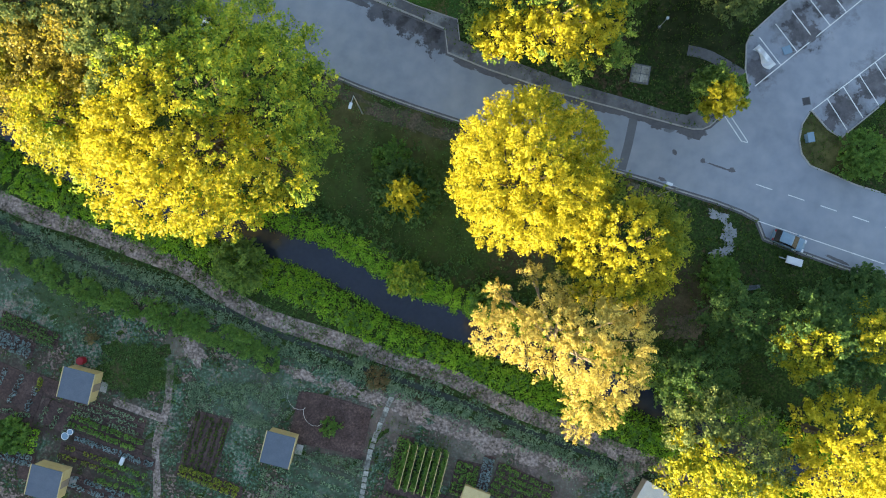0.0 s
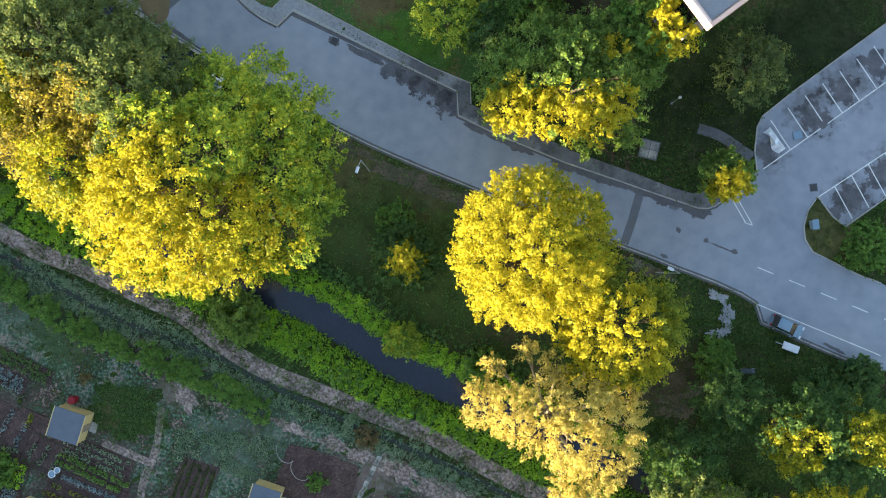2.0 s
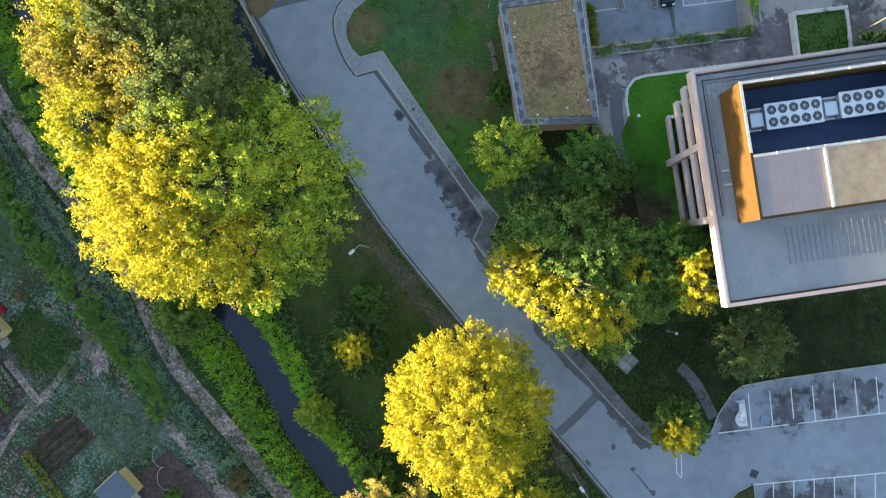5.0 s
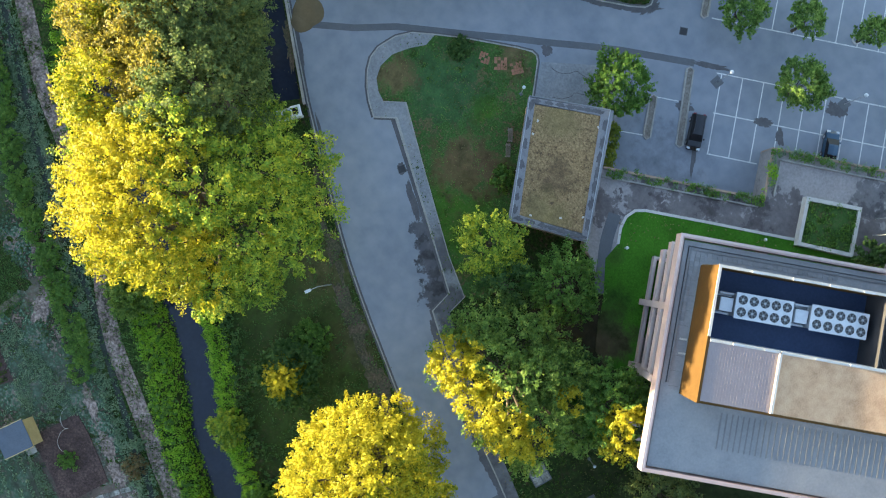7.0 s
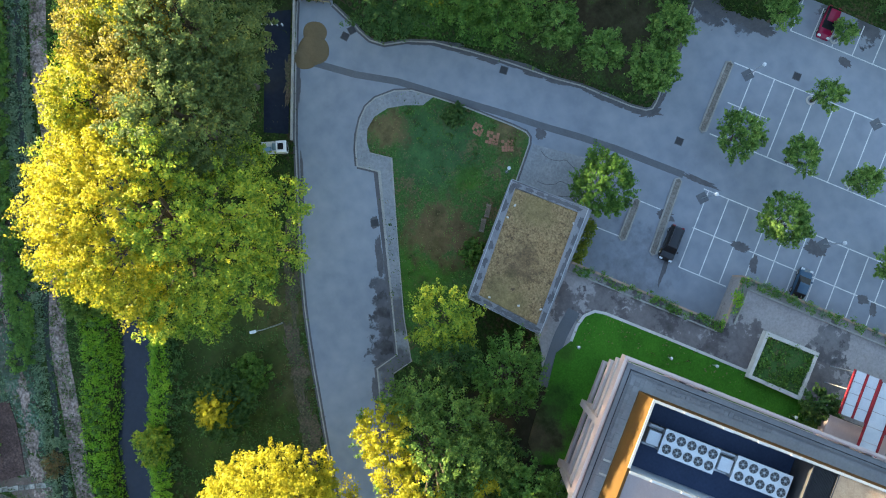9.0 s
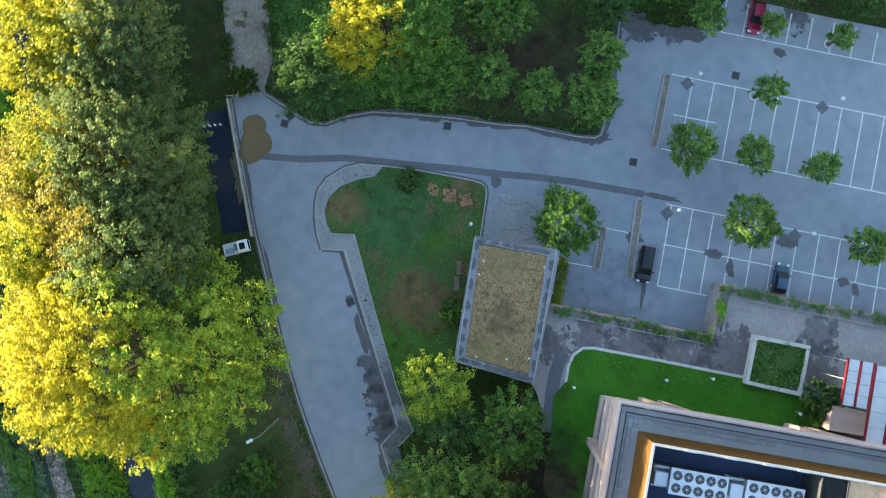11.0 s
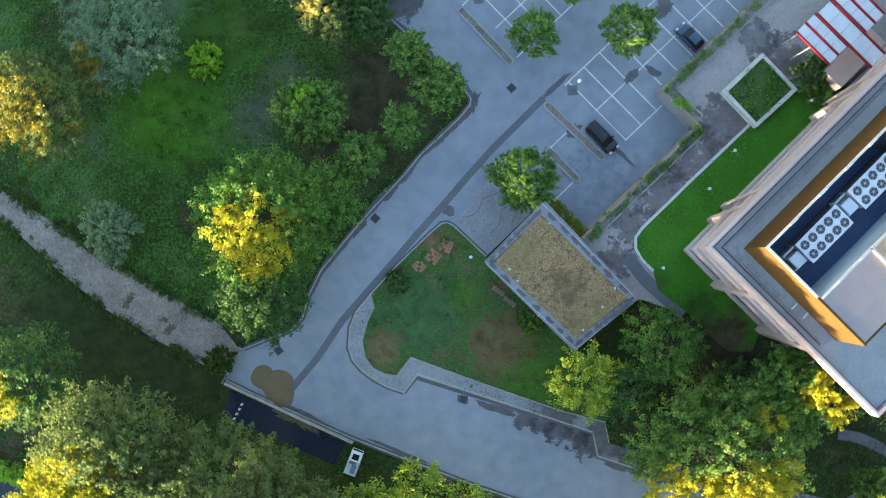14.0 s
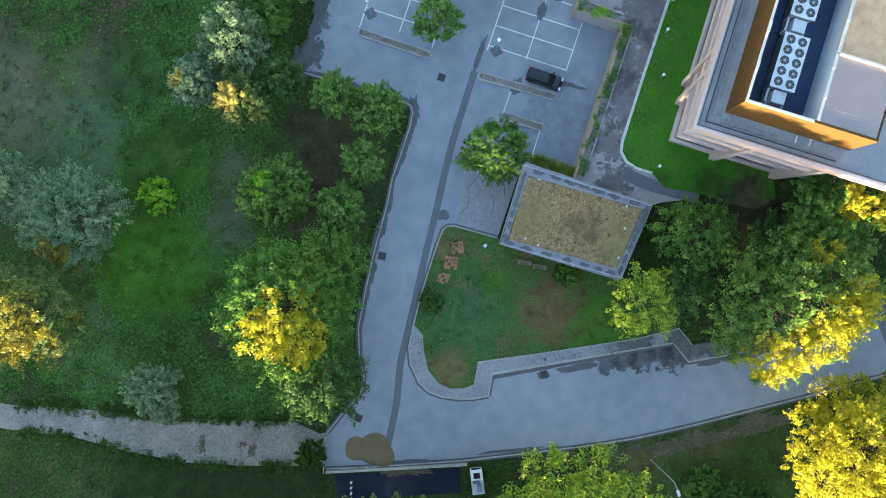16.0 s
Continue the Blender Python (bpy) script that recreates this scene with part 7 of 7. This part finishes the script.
for k in range(6):
    y = -2.4 + k * 0.95
    bm = bmesh.new()
    tube(bm, [(-2.7, y, 1.75), (2.9, y, 1.75)], [0.035, 0.035], 6)
    part("rail", bm, "timber_yellow", e)
    for j in range(7):
        bm = bmesh.new()
        x = -2.6 + j * 0.9
        tube(bm, [(x, y - 0.25, 0.0), (x, y + 0.02, 1.85)], [0.022, 0.018], 5)
        part("stake", bm, "timber_yellow", e)
r = np.random.default_rng(9)
q = np.stack([r.uniform(-2.8, 3.0, 1200), np.repeat(-2.65 + np.arange(6) * 0.95, 200) + r.normal(size=1200) * 0.14, r.uniform(0.1, 1.4, 1200)], axis=1)
leaf_mesh("foliage", np.repeat(q, 5, axis=0) + r.normal(size=(6000, 3)) * 0.1, r.normal(size=(6000, 3)) + np.array((0, 0, 0.8)), 0.12 * r.uniform(0.6, 1.3, 6000), "leaf_green", e, r)["kind"] = "stuff"
# garden paths
e = thing("slab_path", (0, 0, 0), "strip of worn concrete garden slabs", "path", kind="structure")
slab_line = [(-5.9, -11.8), (-7.4, -15.6), (-8.8, -19.5), (-9.8, -25.1), (-11.4, -32)]
r = np.random.default_rng(52)
along = smooth_line(slab_line, 0.66)
slab_mesh = None
for k in range(len(along) - 1):
    a, b = along[k], along[k + 1]
    if slab_mesh is None:
        ob = part("slab", boxes((-0.31, 0.31, -0.3, 0.3, -0.06, 0.05), bevel=0.03), "worn_slab", e)
        slab_mesh = ob.data
    else:
        ob = new("slab", slab_mesh)
        ob.parent = e
    ob.location = (a[0] + r.normal() * 0.03, a[1] + r.normal() * 0.03, 0.03 + r.uniform(-0.012, 0.02))
    ob.rotation_euler = (r.normal() * 0.02, r.normal() * 0.02, math.atan2(b[1] - a[1], b[0] - a[0]) + r.normal() * 0.05)
for z, (nm, pts, w) in enumerate((("path_earth", [(-33.2, -9), (-33.6, -14.4), (-34.8, -19), (-34.6, -25.5), (-36, -34)], 0.9), ("path_earth_c", [(-40, -13.8), (-33.5, -16)], 0.9))):
    bm = bmesh.new()
    ribbon(bm, [tuple(v) for v in smooth_line(pts, 0.6)], w, -0.1, 0.05 + 0.005 * z)
    tagged(mesh_object("path_earth", bm, "soil_track"), "trodden earth path between garden beds", "path", kind="structure")
patch(-37.2, -9.8, 5.0, 3.5, -12, 188, "grass", 0.042, "dark mown patch of garden grass", 0.3, "garden_plot")
for k, (x, y, rx, ry, t) in enumerate(((-17.5, -10.2, 2.4, 0.6, -20), (-12.0, -11.9, 2.0, 0.7, -18), (-8.4, -12.8, 1.6, 1.0, -20), (-3.6, -14.6, 2.6, 1.3, -30), (0.8, -16.6, 2.8, 1.1, -28), (5.4, -18.2, 2.8, 1.2, -20), (10.4, -19.6, 2.8, 1.0, -18), (14.6, -21.4, 2.2, 0.8, -24), (-30.6, -7.2, 2.2, 1.0, -60), (-37.0, -3.6, 2.6, 0.5, -24))):
    patch(x, y, rx, ry, t, 200 + k, "soil_track", 0.047, "trodden pale earth among weeds", 0.36, "path_earth")
# hose left on the ground
e = thing("garden_hose", (-16.6, -14.4, 0.1), "pale garden hose lying in loops", "hose")
bm = bmesh.new()
tube(bm, [(-2.2 + 0.13 * k - 0.5 * math.sin(k * 0.42), 1.5 - 0.13 * k + 0.55 * math.cos(k * 0.42), 0.03) for k in range(30)], [0.022] * 30, 6)
part("hose", bm, "concrete_pale", e)
# red rain butt, pale sunflower and water tubs beside the shed
e = thing("rain_barrel", (-43.8, -8.8, 0.03), "red plastic rain barrel beside the shed", "barrel")
bm = bmesh.new()
tube(bm, [(0, 0, 0), (0, 0, 0.5), (0, 0, 1.0)], [0.42, 0.5, 0.44], 18)
part("drum", bm, "red_paint", e)
bm = bmesh.new()
tube(bm, [(0, 0, 1.0), (0, 0, 1.05)], [0.46, 0.44], 18)
part("lid", bm, "red_paint", e)
shrub(-42.6, -6.1, 0.5, 1.2, "leaf_dry", "single yellowed plant on a stake", 401, leaf=0.1)
shrub(-10.0, -8.8, 0.9, 1.0, "leaf_silver", "small grey-green bush at the path", 402, leaf=0.12)
shrub(-8.0, -10.6, 1.3, 0.8, "leaf_dry", "heap of dried brown weeds", 403, leaf=0.12)
shrub(-13.7, -16.5, 1.0, 0.7, "leaf_green", "low green plant in a dug plot", 404, leaf=0.13)
shrub(-52.0, -18.0, 2.2, 1.4, "leaf_green", "bushy green vegetable clump", 405)
# pale stones left on the planted roof
for k, (x, y) in enumerate(((-6.6, 47.4), (-1.6, 45.4), (2.4, 50.0), (-9.6, 53.0), (-4.6, 58.0), (-8.8, 51.6), (0.8, 47.9))):
    e = thing("loose_stone", (x, y, 5.2), "pale stone lying on the sedum roof", "stone", "stones on the roof", turn=k * 40)
    part("stone", boxes((-0.16, 0.14, -0.1, 0.12, -0.02, 0.1), bevel=0.04), "concrete_pale", e)
q = scatter(4, 24, 50, 70, 900, rng)
q = q[inside(LAWN_EDGE + [blk(23, -0.5), blk(1, -0.5), blk(-3, 3)], q)]
herb_layer("fallen_leaves", q[:140], 0.02, "scattered orange leaves on the mown lawn", "leaf_dry", 71, leaves=2, leaf=0.12, ground=TERRACE + 0.11, spread=0.5, patchy=0.2)
# tubs and a pale sack among the beds
for x, y, r in ((-45.6, -17.9, 0.42), (-45.0, -17.4, 0.34)):
    e = thing("water_tub", (x, y, 0.05), "pale blue plastic water tub among vegetable beds", "tub", "water tubs")
    bm = bmesh.new()
    tube(bm, [(0, 0, 0), (0, 0, 0.25), (0, 0, 0.5)], [r * 0.85, r * 0.95, r], 16)
    part("tub", bm, "car_silver_blue", e)
    bm = bmesh.new()
    ribbon(bm, [(r * math.cos(k * 0.3927), r * math.sin(k * 0.3927)) for k in range(16)], 0.07, 0.46, 0.54, closed=True)
    part("rim", bm, "white_metal", e)
e = thing("sack", (-38.8, -20.9, 0.05), "white sack lying between vegetable rows", "sack", turn=70)
part("sack", boxes((-0.55, 0.55, -0.25, 0.25, 0.0, 0.3), bevel=0.1), "white_metal", e)
